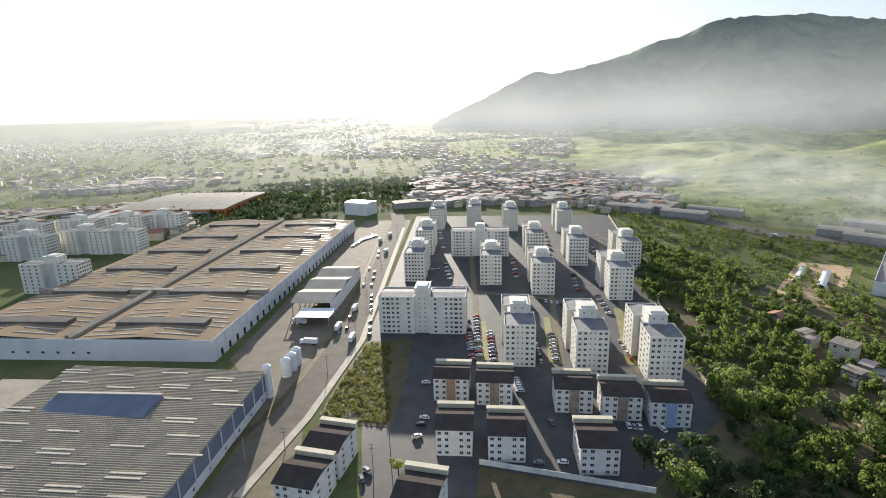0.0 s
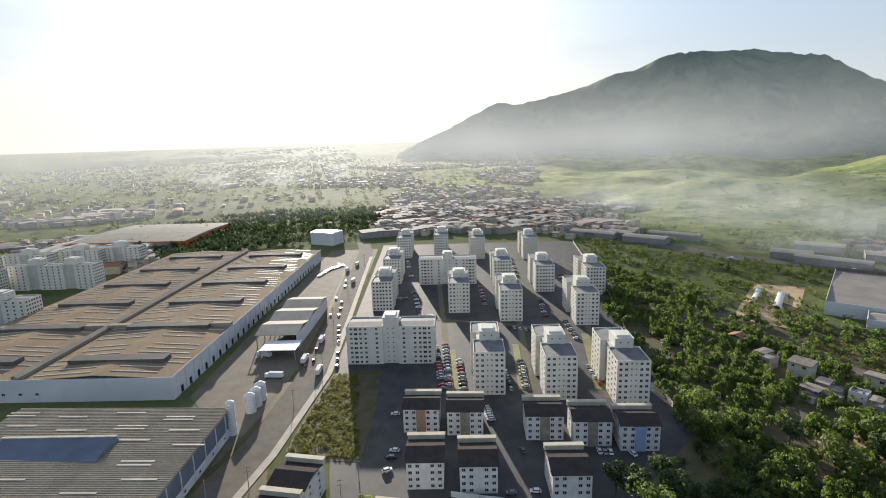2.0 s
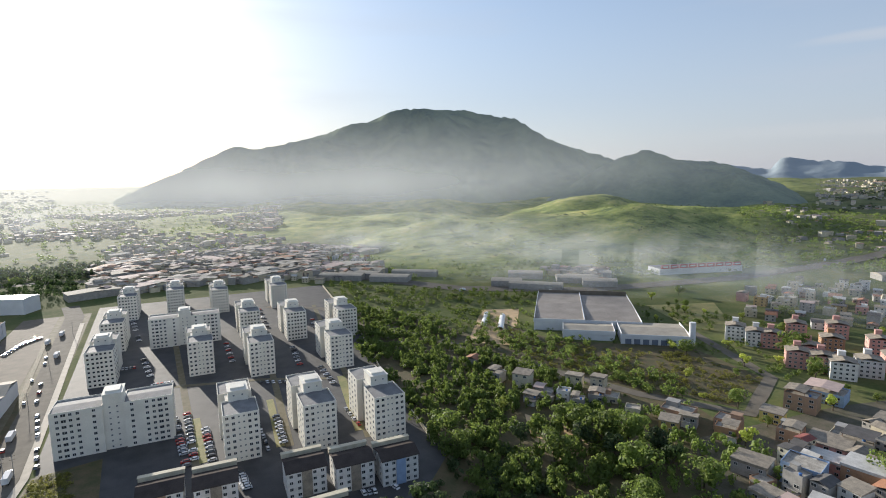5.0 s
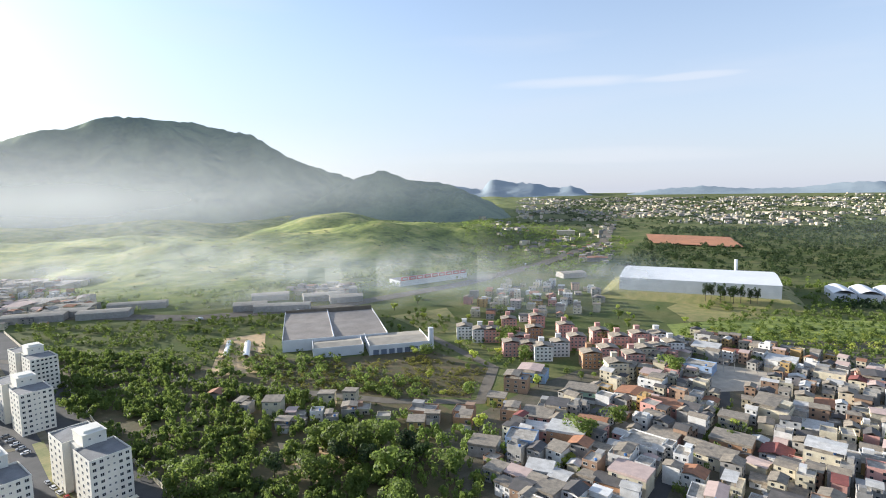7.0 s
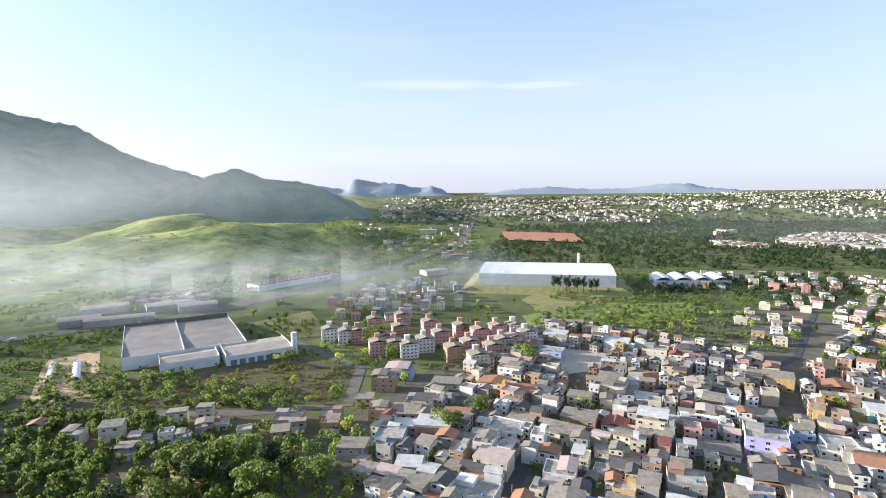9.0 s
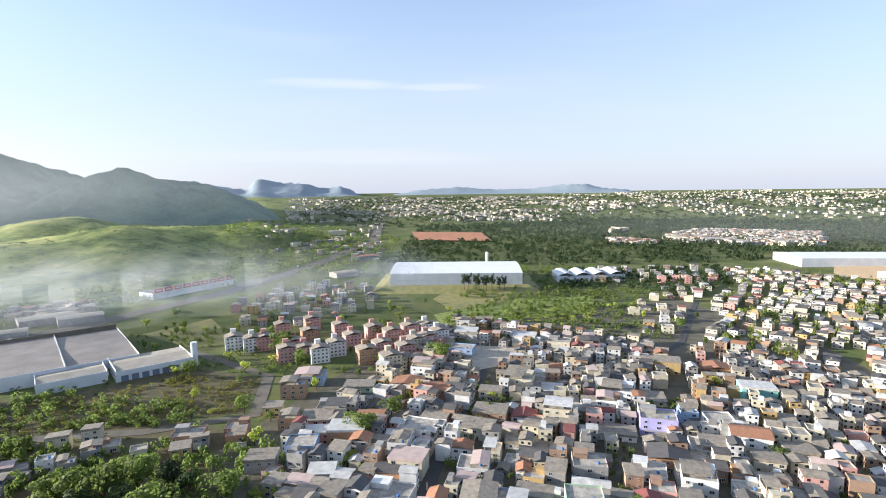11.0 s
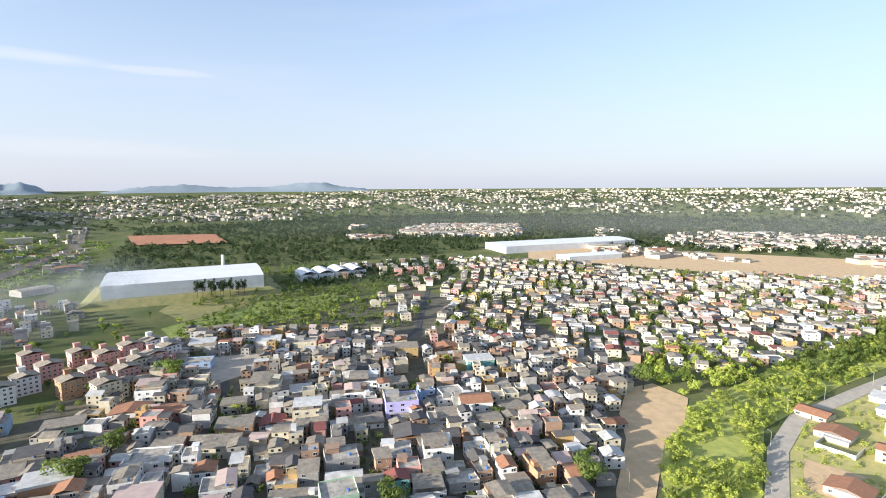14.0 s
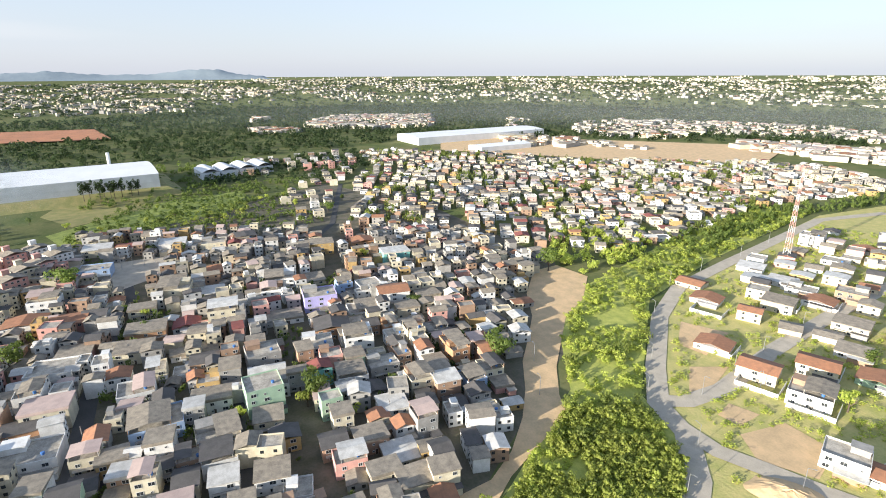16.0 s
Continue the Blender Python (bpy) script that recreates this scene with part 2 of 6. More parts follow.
# monitor sheet darkened: the shade on the monitors is in the colour
SHADE_MONITOR = material("shade_dark_monitor_sheet", (0.17, 0.155, 0.14), (0.12, 0.11, 0.10), size=8, shade=0.1, spec=0.1)
SKYLIGHT = material("frosted_skylight_sheet", (0.62, 0.56, 0.45), (0.48, 0.43, 0.34), rough=0.4, size=6, shade=0.15)
SHED_ROOF = material("dusty_beige_sheet", (0.46, 0.41, 0.33), (0.36, 0.32, 0.26), rough=0.8, size=9, fine=1.5, shade=0.1, spec=0.1)
WHITE_ROOF = material("white_sheet_roof", (0.80, 0.80, 0.79), (0.72, 0.72, 0.71), rough=0.45, size=20, fine=3, shade=0.05)
ORANGE_BAND = material("orange_cladding", (0.62, 0.22, 0.06), size=8)
RED_SIGN = material("red_sign_panel", (0.55, 0.08, 0.07), size=5)
WOOD = material("bark", (0.12, 0.09, 0.065), (0.07, 0.055, 0.04), size=0.8, fine=0.1)
STEEL = material("galvanised_steel", (0.45, 0.45, 0.45), rough=0.45, metal=0.7, size=2)
REDSTEEL = material("red_and_white_mast_paint", (0.62, 0.36, 0.30), size=2)
RUBBER = material("tyre_rubber", (0.03, 0.03, 0.03), size=0.3, fine=0.05)
TANKBLUE = material("blue_water_tank", (0.08, 0.20, 0.48), rough=0.5, size=1)
CARS = [material("car_paint_" + n, c, c, rough=0.25, spec=0.6, bump=0, shade=0.1) for n, c in
        (("white", (0.75, 0.75, 0.75)), ("silver", (0.42, 0.43, 0.45)), ("black", (0.03, 0.03, 0.035)), ("red", (0.40, 0.04, 0.03)), ("grey", (0.14, 0.15, 0.16)))]
LEAF = leaf_material("broad_leaves", (0.075, 0.12, 0.028), (0.20, 0.25, 0.06))
LEAF_MID = leaf_material("garden_leaves", (0.11, 0.155, 0.035), (0.26, 0.29, 0.075))
LEAF_LIGHT = leaf_material("sunny_leaves", (0.20, 0.27, 0.045), (0.48, 0.50, 0.12))
LEAF_OLIVE = leaf_material("olive_weeds", (0.13, 0.14, 0.03), (0.26, 0.25, 0.06))
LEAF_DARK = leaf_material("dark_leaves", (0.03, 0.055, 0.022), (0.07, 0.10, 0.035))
LAND = land_material("open_country")
# forest green paled and greyed: distance haze put into the base colour
HAZED_FOREST = material("haze_paled_forest", (0.15, 0.19, 0.16), (0.25, 0.29, 0.21), rough=0.9, size=120, fine=14, bump=1.0, shade=0, spec=0.0)
# far rock with the blue of the air's haze put into its base colour
FAR_HAZE_ROCK = material("haze_blue_hill", (0.22, 0.27, 0.31), (0.26, 0.31, 0.34), rough=0.95, size=200, fine=30, shade=0)


# ---- mesh helpers ----
class Geo:
    """Collects boxes, prisms and quads, then makes one mesh of them."""

    def __init__(self):
        self.v, self.f, self.m = [], [], []

    def poly(self, pts, mi=0):
        k = len(self.v)
        self.v += [tuple(p) for p in pts]
        self.f.append(tuple(range(k, k + len(pts))))
        self.m.append(mi)

    def box(self, x0, x1, y0, y1, z0, z1, mi=0, taper=0.0):
        k, t = len(self.v), taper
        self.v += [(x0, y0, z0), (x1, y0, z0), (x1, y1, z0), (x0, y1, z0),
                   (x0 + t, y0 + t, z1), (x1 - t, y0 + t, z1), (x1 - t, y1 - t, z1), (x0 + t, y1 - t, z1)]
        for q in ((0, 3, 2, 1), (4, 5, 6, 7), (0, 1, 5, 4), (1, 2, 6, 5), (2, 3, 7, 6), (3, 0, 4, 7)):
            self.f.append(tuple(k + i for i in q))
            self.m.append(mi)

    def parapet(self, x0, x1, y0, y1, z0, h, drop=0.9, t=0.25, mi=0):
        """A closed block whose walls rise above its sunken flat top, in one piece."""
        k = len(self.v)
        for z, i in ((z0, 0), (h, 0), (h, t), (h - drop, t)):
            self.v += [(x0 + i, y0 + i, z), (x1 - i, y0 + i, z), (x1 - i, y1 - i, z), (x0 + i, y1 - i, z)]
        self.f.append((k + 3, k + 2, k + 1, k))
        self.m.append(mi)
        for r in range(3):
            for i in range(4):
                j = (i + 1) % 4
                self.f.append((k + 4 * r + i, k + 4 * r + j, k + 4 * r + 4 + j, k + 4 * r + 4 + i))
                self.m.append(mi)
        self.f.append((k + 12, k + 13, k + 14, k + 15))
        self.m.append(mi)

    def gable(self, x0, x1, y0, y1, z0, z1, along='x', thick=0.2, mi=0):
        """A pitched roof slab of two slopes, its ridge along x or y."""
        for lift in (0.0,):
            if along == 'x':
                c = (y0 + y1) / 2
                prof = [(y0, z0), (c, z1), (y1, z0), (y1, z0 + thick), (c, z1 + thick), (y0, z0 + thick)]
                a = [(x0, p, z) for p, z in prof]
                b = [(x1, p, z) for p, z in prof]
            else:
                c = (x0 + x1) / 2
                prof = [(x0, z0), (c, z1), (x1, z0), (x1, z0 + thick), (c, z1 + thick), (x0, z0 + thick)]
                a = [(p, y1, z) for p, z in prof]
                b = [(p, y0, z) for p, z in prof]
            k = len(self.v)
            self.v += a + b
            for i in range(6):
                j = (i + 1) % 6
                self.f.append((k + i, k + j, k + 6 + j, k + 6 + i))
                self.m.append(mi)
            for q in ((0, 5, 4, 1), (1, 4, 3, 2)):
                self.f.append(tuple(k + i for i in q))
                self.f.append(tuple(k + 6 + i for i in reversed(q)))
                self.m += [mi, mi]

    def tube(self, x, y, z0, z1, r0, r1, n=10, mi=0, cap=True):
        k = len(self.v)
        for i in range(n):
            a = 2 * math.pi * i / n
            self.v += [(x + r0 * math.cos(a), y + r0 * math.sin(a), z0), (x + r1 * math.cos(a), y + r1 * math.sin(a), z1)]
        for i in range(n):
            j = (i + 1) % n
            self.f.append((k + 2 * i, k + 2 * j, k + 2 * j + 1, k + 2 * i + 1))
            self.m.append(mi)
        if cap:
            self.f.append(tuple(k + 2 * i + 1 for i in range(n)))
            self.m.append(mi)

    def beam(self, a, b, w, mi=0):
        a, b = Vector(a), Vector(b)
        q = (b - a).to_track_quat('Z', 'Y').to_matrix()
        k, L = len(self.v), (b - a).length
        for z in (0, L):
            for x, y in ((-w, -w), (w, -w), (w, w), (-w, w)):
                self.v.append(tuple(a + q @ Vector((x, y, z))))
        for f in ((0, 3, 2, 1), (4, 5, 6, 7), (0, 1, 5, 4), (1, 2, 6, 5), (2, 3, 7, 6), (3, 0, 4, 7)):
            self.f.append(tuple(k + i for i in f))
            self.m.append(mi)

    def mesh(self, name, mats):
        me = bpy.data.meshes.new(name)
        me.from_pydata(self.v, [], self.f)
        for mt in (mats if isinstance(mats, (list, tuple)) else [mats]):
            me.materials.append(mt)
        me.polygons.foreach_set("material_index", self.m)
        me.update()
        return me


def thing(name, label, category, m=None, group="", kind="", data=None):
    ob = new(name, data)
    if m is not None:
        ob.matrix_basis = m
    return tagged(ob, label, category, group, kind)


def part(name, geo, mats, parent, label="", loc=None, rz=0.0):
    ob = new(name, geo.mesh(name, mats) if isinstance(geo, Geo) else geo)
    ob.parent = parent
    if loc is not None:
        ob.matrix_basis = pose(*loc, 0, 0, rz)
    if label:
        ob["label"] = label
    return ob


def strip(name, pts, width, z, mat, label, kind="structure", category="road"):
    """A flat ribbon along a line of points."""
    g = Geo()
    P = []
    for a, b in zip(pts, pts[1:]):
        n = max(1, int((Vector(b) - Vector(a)).length / 25))
        P += [Vector(a).lerp(Vector(b), i / n) for i in range(n)]
    P.append(Vector(pts[-1]))
    L, R = [], []
    for i, p in enumerate(P):
        d = (P[min(i + 1, len(P) - 1)] - P[max(i - 1, 0)]).normalized()
        n = Vector((-d.y, d.x)) * width / 2
        L.append(p + n)
        R.append(p - n)
    for i in range(len(P) - 1):
        za, zb = (z + max(land_height(*R[k]), land_height(*L[k])) for k in (i, i + 1))
        g.poly([(R[i].x, R[i].y, za), (R[i + 1].x, R[i + 1].y, zb), (L[i + 1].x, L[i + 1].y, zb), (L[i].x, L[i].y, za)])
    return thing(name, label, category, kind=kind, data=g.mesh(name, mat))


def patch(name, pts, z, mat, label, category="ground"):
    g = Geo()
    area = sum(pts[i][0] * pts[(i + 1) % len(pts)][1] - pts[(i + 1) % len(pts)][0] * pts[i][1] for i in range(len(pts)))
    pts = pts if area > 0 else pts[::-1]
    g.poly([(x, y, z + land_height(x, y)) for x, y in pts])
    return thing(name, label, category, kind="structure", data=g.mesh(name, mat))


def inside(x, y, poly):
    hit = False
    for i in range(len(poly)):
        (x0, y0), (x1, y1) = poly[i], poly[i - 1]
        if (y0 > y) != (y1 > y) and x < (x1 - x0) * (y - y0) / (y1 - y0) + x0:
            hit = not hit
    return hit


def polar(az, r):
    return -math.sin(radians(az)) * r, math.cos(radians(az)) * r


def smooth(a, b, v):
    t = min(1.0, max(0.0, (v - a) / (b - a)))
    return t * t * (3 - 2 * t)


# ---- land ----
def land_height(x, y):
    r, az = math.hypot(x, y), math.degrees(math.atan2(-x, y))
    z = 104 * max(0.0, (r - 1000) / 3900) ** 1.25
    # pasture hills between the highway and the mountain
    for a, d, h, sa, sd in ((-42, 1150, 34, 9, 200), (-53, 1250, 44, 7, 230), (-30, 1300, 22, 8, 260), (-47, 1650, 62, 4.5, 230), (-62, 1500, 24, 7, 300)):
        z += h * math.exp(-((az - a) / sa) ** 2 - ((r - d) / sd) ** 2)
    k = smooth(800, 1150, r) * smooth(2, -22, az) * smooth(-85, -60, az)
    z += k * 26 * noise.fractal(Vector((x * 0.004, y * 0.004, 0)), 0.9, 2.2, 5)
    return z


def land_cover(x, y):
    r, az = math.hypot(x, y), math.degrees(math.atan2(-x, y))
    v = smooth(640, 760, r) * smooth(-14, -24, az) * smooth(-68, -58, az)
    v = max(v, smooth(1150, 1300, r) * smooth(2, -8, az) * smooth(-70, -60, az))
    return max(v, 0.2 * smooth(1700, 2400, r) * smooth(-85, -95, az))


def build_ground():
    rings = [0, 60, 120, 180, 240, 300, 360, 420, 480, 540, 600, 650]
    while rings[-1] < 4880:
        rings.append(rings[-1] * 1.028)
    rings[-1] = 4890
    n = 300
    v, f, c = [], [], []
    for r in rings:
        for i in range(n):
            x, y = polar(360 * i / n, max(r, 0.01))
            v.append((x, y, land_height(x, y)))
            c.append(land_cover(x, y))
    for k in range(len(rings) - 1):
        for i in range(n):
            j = (i + 1) % n
            f.append((k * n + i, (k + 1) * n + i, (k + 1) * n + j, k * n + j))
    f = [q[::-1] for q in f]
    me = bpy.data.meshes.new("ground")
    me.from_pydata(v, [], f)
    a = me.attributes.new("cover", 'FLOAT', 'POINT')
    a.data.foreach_set("value", c)
    me.materials.append(LAND)
    me.polygons.foreach_set("use_smooth", [True] * len(f))
    if me.polygons[n * 5].normal.z < 0:
        me.flip_normals()
    return thing("ground", "valley floor of soil, scrub and green rolling pasture", "ground", kind="structure", data=me)


build_ground()


def build_ridge(name, label, azs, els, r_front, r_top, depth, mat, rough_amp, step=0.35):
    """A mountain: a crest line given by bearing and height angle, with spurs running down to its foot."""
    a0, a1 = azs[0], azs[-1]
    na, nr = int(abs(a1 - a0) / step), 42
    v, f = [], []
    for i in range(na + 1):
        az = a0 + (a1 - a0) * i / na
        el = float(np.interp(-az, [-q for q in azs], els))
        for k in range(nr + 1):
            s = k / nr
            x, y = polar(az, r_front + depth * s)
            top = EYE + r_top * math.tan(radians(el))
            base = land_height(*polar(az, min(r_front + depth * s, 4880))) - 6
            u = s * depth / (r_top - r_front)
            rise = smooth(0, 1, u) ** 0.8 if u < 1 else 1 - 0.6 * smooth(1, depth / (r_top - r_front), u)
            sp = noise.hetero_terrain(Vector((x * 0.0022, y * 0.0022, 3.1)), 0.8, 2.1, 6, 0.7) - 0.7
            sp += 0.35 * noise.fractal(Vector((x * 0.009, y * 0.009, 1.7)), 0.9, 2.1, 4)
            near = math.exp(-((u - 1) / 0.22) ** 2)
            z = base + max(0.0, top - base) * rise * (1 - (1 - near) * 0.12) + rough_amp * sp * min(1, 4 * u) * (1 - 0.85 * near) * min(1.0, max(0.0, top - base) / 150)
            z = min(z, EYE + (r_front + depth * s) * math.tan(radians(el + 0.14 * noise.noise(Vector((az * 2.5, el, 0.5))) + 0.09 * noise.noise(Vector((az * 1.1, 0.3, 7.5))) - 0.03 + 0.07 * noise.noise(Vector((az * 6.0, 2.0, 0.5))))))
            v.append((x, y, max(z, base)))
    for i in range(na):
        for k in range(nr):
            q = i * (nr + 1) + k
            f.append((q, q + 1, q + nr + 2, q + nr + 1))
    me = bpy.data.meshes.new(name)
    me.from_pydata(v, [], f)
    me.materials.append(mat)
    me.polygons.foreach_set("use_smooth", [True] * len(f))
    if sum(p.normal.z for p in me.polygons) < 0:
        me.flip_normals()
    return thing(name, label, "mountain", kind="structure", data=me)


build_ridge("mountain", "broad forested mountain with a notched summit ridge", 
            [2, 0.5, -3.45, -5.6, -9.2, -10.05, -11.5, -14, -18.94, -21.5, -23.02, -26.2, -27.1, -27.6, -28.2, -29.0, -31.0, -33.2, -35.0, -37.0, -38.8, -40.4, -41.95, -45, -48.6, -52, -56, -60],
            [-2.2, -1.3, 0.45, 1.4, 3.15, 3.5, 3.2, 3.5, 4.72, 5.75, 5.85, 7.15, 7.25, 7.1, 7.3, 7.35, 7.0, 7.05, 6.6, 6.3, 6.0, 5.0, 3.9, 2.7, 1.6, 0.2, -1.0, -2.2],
            2350, 3500, 1380, HAZED_FOREST, 70)
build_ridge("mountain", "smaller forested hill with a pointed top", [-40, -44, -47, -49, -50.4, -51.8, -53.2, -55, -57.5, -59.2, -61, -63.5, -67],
            [-3.5, -1.2, 0.6, 1.7, 2.1, 2.5, 1.9, 1.25, 1.15, 0.75, 0.0, -1.2, -3.6], 1900, 2450, 1000, HAZED_FOREST, 45)
# horizon hills: their haze is in the colour
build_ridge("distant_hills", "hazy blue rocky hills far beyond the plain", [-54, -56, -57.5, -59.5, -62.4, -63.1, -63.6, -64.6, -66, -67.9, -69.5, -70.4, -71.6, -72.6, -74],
            [-0.6, 0.6, 1.05, 0.7, 0.3, 1.2, 1.35, 1.15, 0.95, 0.95, 0.4, 0.35, 0.55, 0.2, -0.6], 4300, 4650, 500, FAR_HAZE_ROCK, 10)
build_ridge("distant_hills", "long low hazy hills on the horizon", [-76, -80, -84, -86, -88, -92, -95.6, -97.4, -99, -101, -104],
            [-0.6, 0.1, 0.35, 0.2, 0.0, 0.05, 0.5, 0.45, 0.1, -0.1, -0.6], 4450, 4700, 350, FAR_HAZE_ROCK, 6)


# ---- roads and ground patches ----
strip("road", [(-80.6, 153.4), (-75.2, 182.5), (-67.1, 216.3), (-58.4, 279.3), (-52.9, 389.6), (-49.9, 628.9), (-57.4, 686.4)], 16, 0.20, ROAD, "dusty two-lane avenue beside the factory wall")
strip("pavement", [(-73.9, 159.0), (-60.8, 208.4), (-47.9, 287.2), (-45.6, 388.4), (-41.9, 595.9)], 3.5, 0.30, PAVE, "pale pavement along the avenue", category="pavement")
strip("hedge_strip", [(-89.2, 184.1), (-80.4, 208.5), (-72.7, 243.9), (-66.0, 295.1), (-63.2, 378.3), (-65.0, 558.6)], 3.0, 0.28, SHADE_UNDERGROWTH, "narrow weedy strip between yard and avenue", category="verge")
strip("highway", [(-420, 930), (-200, 905), (-36, 846), (151, 765), (273, 640), (333, 520), (446, 428), (641, 372), (970, 340), (1350, 360), (1702, 437)], 26, 0.45, ROAD, "wide grey dual carriageway through the valley")
patch("plateau", [polar(-119, 950), polar(-150, 880), polar(-152, 1150), polar(-119, 1180)], 0.6, DIRT, "bare sandy plateau beyond the houses", "ground")
strip("road", [(120, 560), (164, 523), (231, 285), (255, 200), (282, 150), (345, 172), (395, 262)], 8, 0.22, ROAD, "narrow pale road under the wooded bank")
strip("street", [(150.6, -13.0), (205.2, -17.4), (244.9, -20.7), (306.8, -35.3), (351.0, -58.9), (395, -95), (457, -140), (630, -207)], 5, 0.25, ASPHALT, "narrow grey street between the houses", category="street")
strip("street", [(185.3, 48.4), (189.1, 38.7), (244.8, 35.9), (299.2, 28.8), (346.2, 25.4), (352, 20), (440, 30), (500, 60)], 7, 0.25, ASPHALT, "grey street climbing past the brick houses", category="street")
strip("street", [(185.8, 32.9), (175.3, 19.6), (161.9, 6.9)], 6, 0.27, ASPHALT, "short cross street", category="street")
patch("dirt_track", [(117.9, -66.8), (119.1, -84.9), (127.2, -99.1), (141.2, -114.8), (156.5, -128.0), (176.1, -141.5), (192.8, -157.8), (213.0, -176.4), (240.3, -193.6), (269.5, -222.5), (270.5, -243.6), (243.1, -246.9), (216.5, -217.8), (203.6, -192.9), (179.9, -168.2), (164.2, -152.0), (146.0, -137.9), (135.5, -132.3), (128.8, -118.8), (122.5, -104.3), (116.9, -91.5), (110.0, -80.9)], 0.24, DIRT, "ochre dirt track and worn football pitch along the houses", "dirt track")
RAVINE = [(108.1, -79.6), (146.8, -144.9), (189.7, -175.9), (226.8, -217.3), (267.3, -355.2), (300.5, -521.3), (263.4, -562.4), (223.4, -349.6), (196.6, -252.6), (128.8, -168.0), (94.1, -157.5), (77.3, -129.3)]
patch("ravine", RAVINE, 0.16, SUNGRASS, "green overgrown ravine between the hillside and the new streets", "ground")
patch("ground", [(76.6, -128.3), (122.1, -163.6), (183.9, -242.4), (213.3, -338.3), (252.5, -550.9), (236.1, -680.0), (40, -520), (-60, -300), (-20, -100)], 0.10, DRYGRASS, "dry grass building plots", "ground")
strip("street", [(75.7, -129.8), (85.0, -145.1), (102.3, -162.2), (121.1, -169.2), (141.5, -191.9), (177.5, -238.5), (199.9, -282.5), (213.5, -354.6), (243.7, -533.5), (225.2, -615.0)], 9, 0.3, PAVE, "grey paved street round the building plots", category="street")
strip("street", [(122.5, -170.9), (116.2, -180.4), (114.4, -202.0), (123.6, -255.4), (130.3, -321.1), (136.0, -423.1)], 8.5, 0.32, PAVE, "grey paved side street", category="street")
strip("street", [(109.0, -164.2), (90.6, -163.7), (77.4, -169.3), (62.2, -175.0), (51.4, -179.7)], 8, 0.34, PAVE, "grey paved street by the construction plot", category="street")
patch("building_plot", [(92.3, -179.7), (87.8, -201.4), (69.6, -200.7), (65.0, -180.4), (80.9, -171.7)], 0.22, DIRT, "bare earth construction plot", "ground")
patch("building_plot", [(167.0, -242.5), (145.7, -252.9), (136.5, -221.6), (150.7, -219.4)], 0.22, DIRT, "bare earth plot below a house", "ground")
patch("building_plot", [(133.7, -205.5), (124.7, -221.4), (116.8, -197.8), (120.2, -187.5)], 0.22, DIRT, "bare earth plot", "ground")
patch("building_plot", [(106.8, -194.5), (95.9, -198.1), (95.4, -184.5), (104.2, -183.5)], 0.22, DIRT, "bare earth plot beside a new house", "ground")
patch("estate_ground", [(-45, 300), (-35.2, 194.6), (-29.4, 152.3), (20.2, 150.3), (70.6, 157.8), (124, 205), (139, 315), (170, 430), (205, 640), (-30, 660)], 0.08, ASPHALT, "dark asphalt parking lanes of the housing estate", "parking")
# plot given the dark ground colour in place of the apartment block's shadow
patch("ground", [(-56.2, 210.5), (-52.1, 244.8), (-45.2, 286.2), (-18.3, 289.2), (-18.8, 247.6), (-23.3, 198.9), (-43.7, 203.2)], 0.17, SHADE_UNDERGROWTH, "overgrown vacant grass plot, darkened for the block's shadow", "ground")
strip("footpath", [(19.1, 257.7), (22.2, 331.8), (29.1, 516.2)], 4, 0.14, TRODDEN, "pale footpath between the towers", category="path")
strip("footpath", [(60.9, 252.3), (72.5, 324.5), (102.7, 526.6)], 4, 0.14, TRODDEN, "pale footpath between the towers", category="path")
strip("footpath", [(97.6, 239.6), (119.1, 328.1), (163.3, 541.1)], 4, 0.14, TRODDEN, "pale footpath between the towers", category="path")
strip("footpath", [(17.7, 370.9), (68.6, 352.3), (106.2, 329.9)], 4, 0.16, TRODDEN, "pale cross path between the towers", category="path")
strip("lawn", [(96.4, 249.0), (115.4, 328.6)], 5, 0.18, BANKGRASS, "narrow lawn beside a tower", category="lawn")
strip("lawn", [(56.8, 254.1), (65.8, 315.7)], 4, 0.18, BANKGRASS, "narrow lawn beside a tower", category="lawn")
strip("lawn", [(22.5, 258.6), (24.9, 312.1)], 4, 0.18, BANKGRASS, "narrow lawn beside a tower", category="lawn")
patch("bare_soil", [(180.7, 217.3), (189.3, 191.0), (182.6, 167.4), (163.6, 169.8), (165.8, 194.2)], 0.07, DIRT, "bare reddish soil among the trees", "ground")
# the lawn's shade is painted: dark ground colour instead of grass green
patch("lawn", [(12.0, 171.6), (69.2, 154.2), (70, 120), (5, 120)], 0.19, SHADE_UNDERGROWTH, "mown lawn behind a white wall, darkened for shade", "lawn")
patch("verge", [(-88, 95), (-40, 95), (-62, 205), (-48, 300), (-36, 640), (-72, 640)], 0.04, TRODDEN, "trodden sandy verge along the avenue", "ground")
patch("factory_yard", [(-118, 268), (-78, 215), (-70, 300), (-63, 640), (-92, 640)], 0.12, YARD, "pale concrete truck yard", "yard")
RED_EARTH = [(1270, 50), (1290, 240), (1500, 290), (1480, 90)]
patch("red_earth", RED_EARTH, 3.5, REDSOIL, "bare red earth clearing", "ground")
patch("hillside", [(110, -70), (150, 70), (230, 150), (330, 130), (500, 70), (640, -190), (480, -250), (280, -250), (180, -175)], 0.05, TOWNSOIL, "worn hillside soil between the houses", "ground")
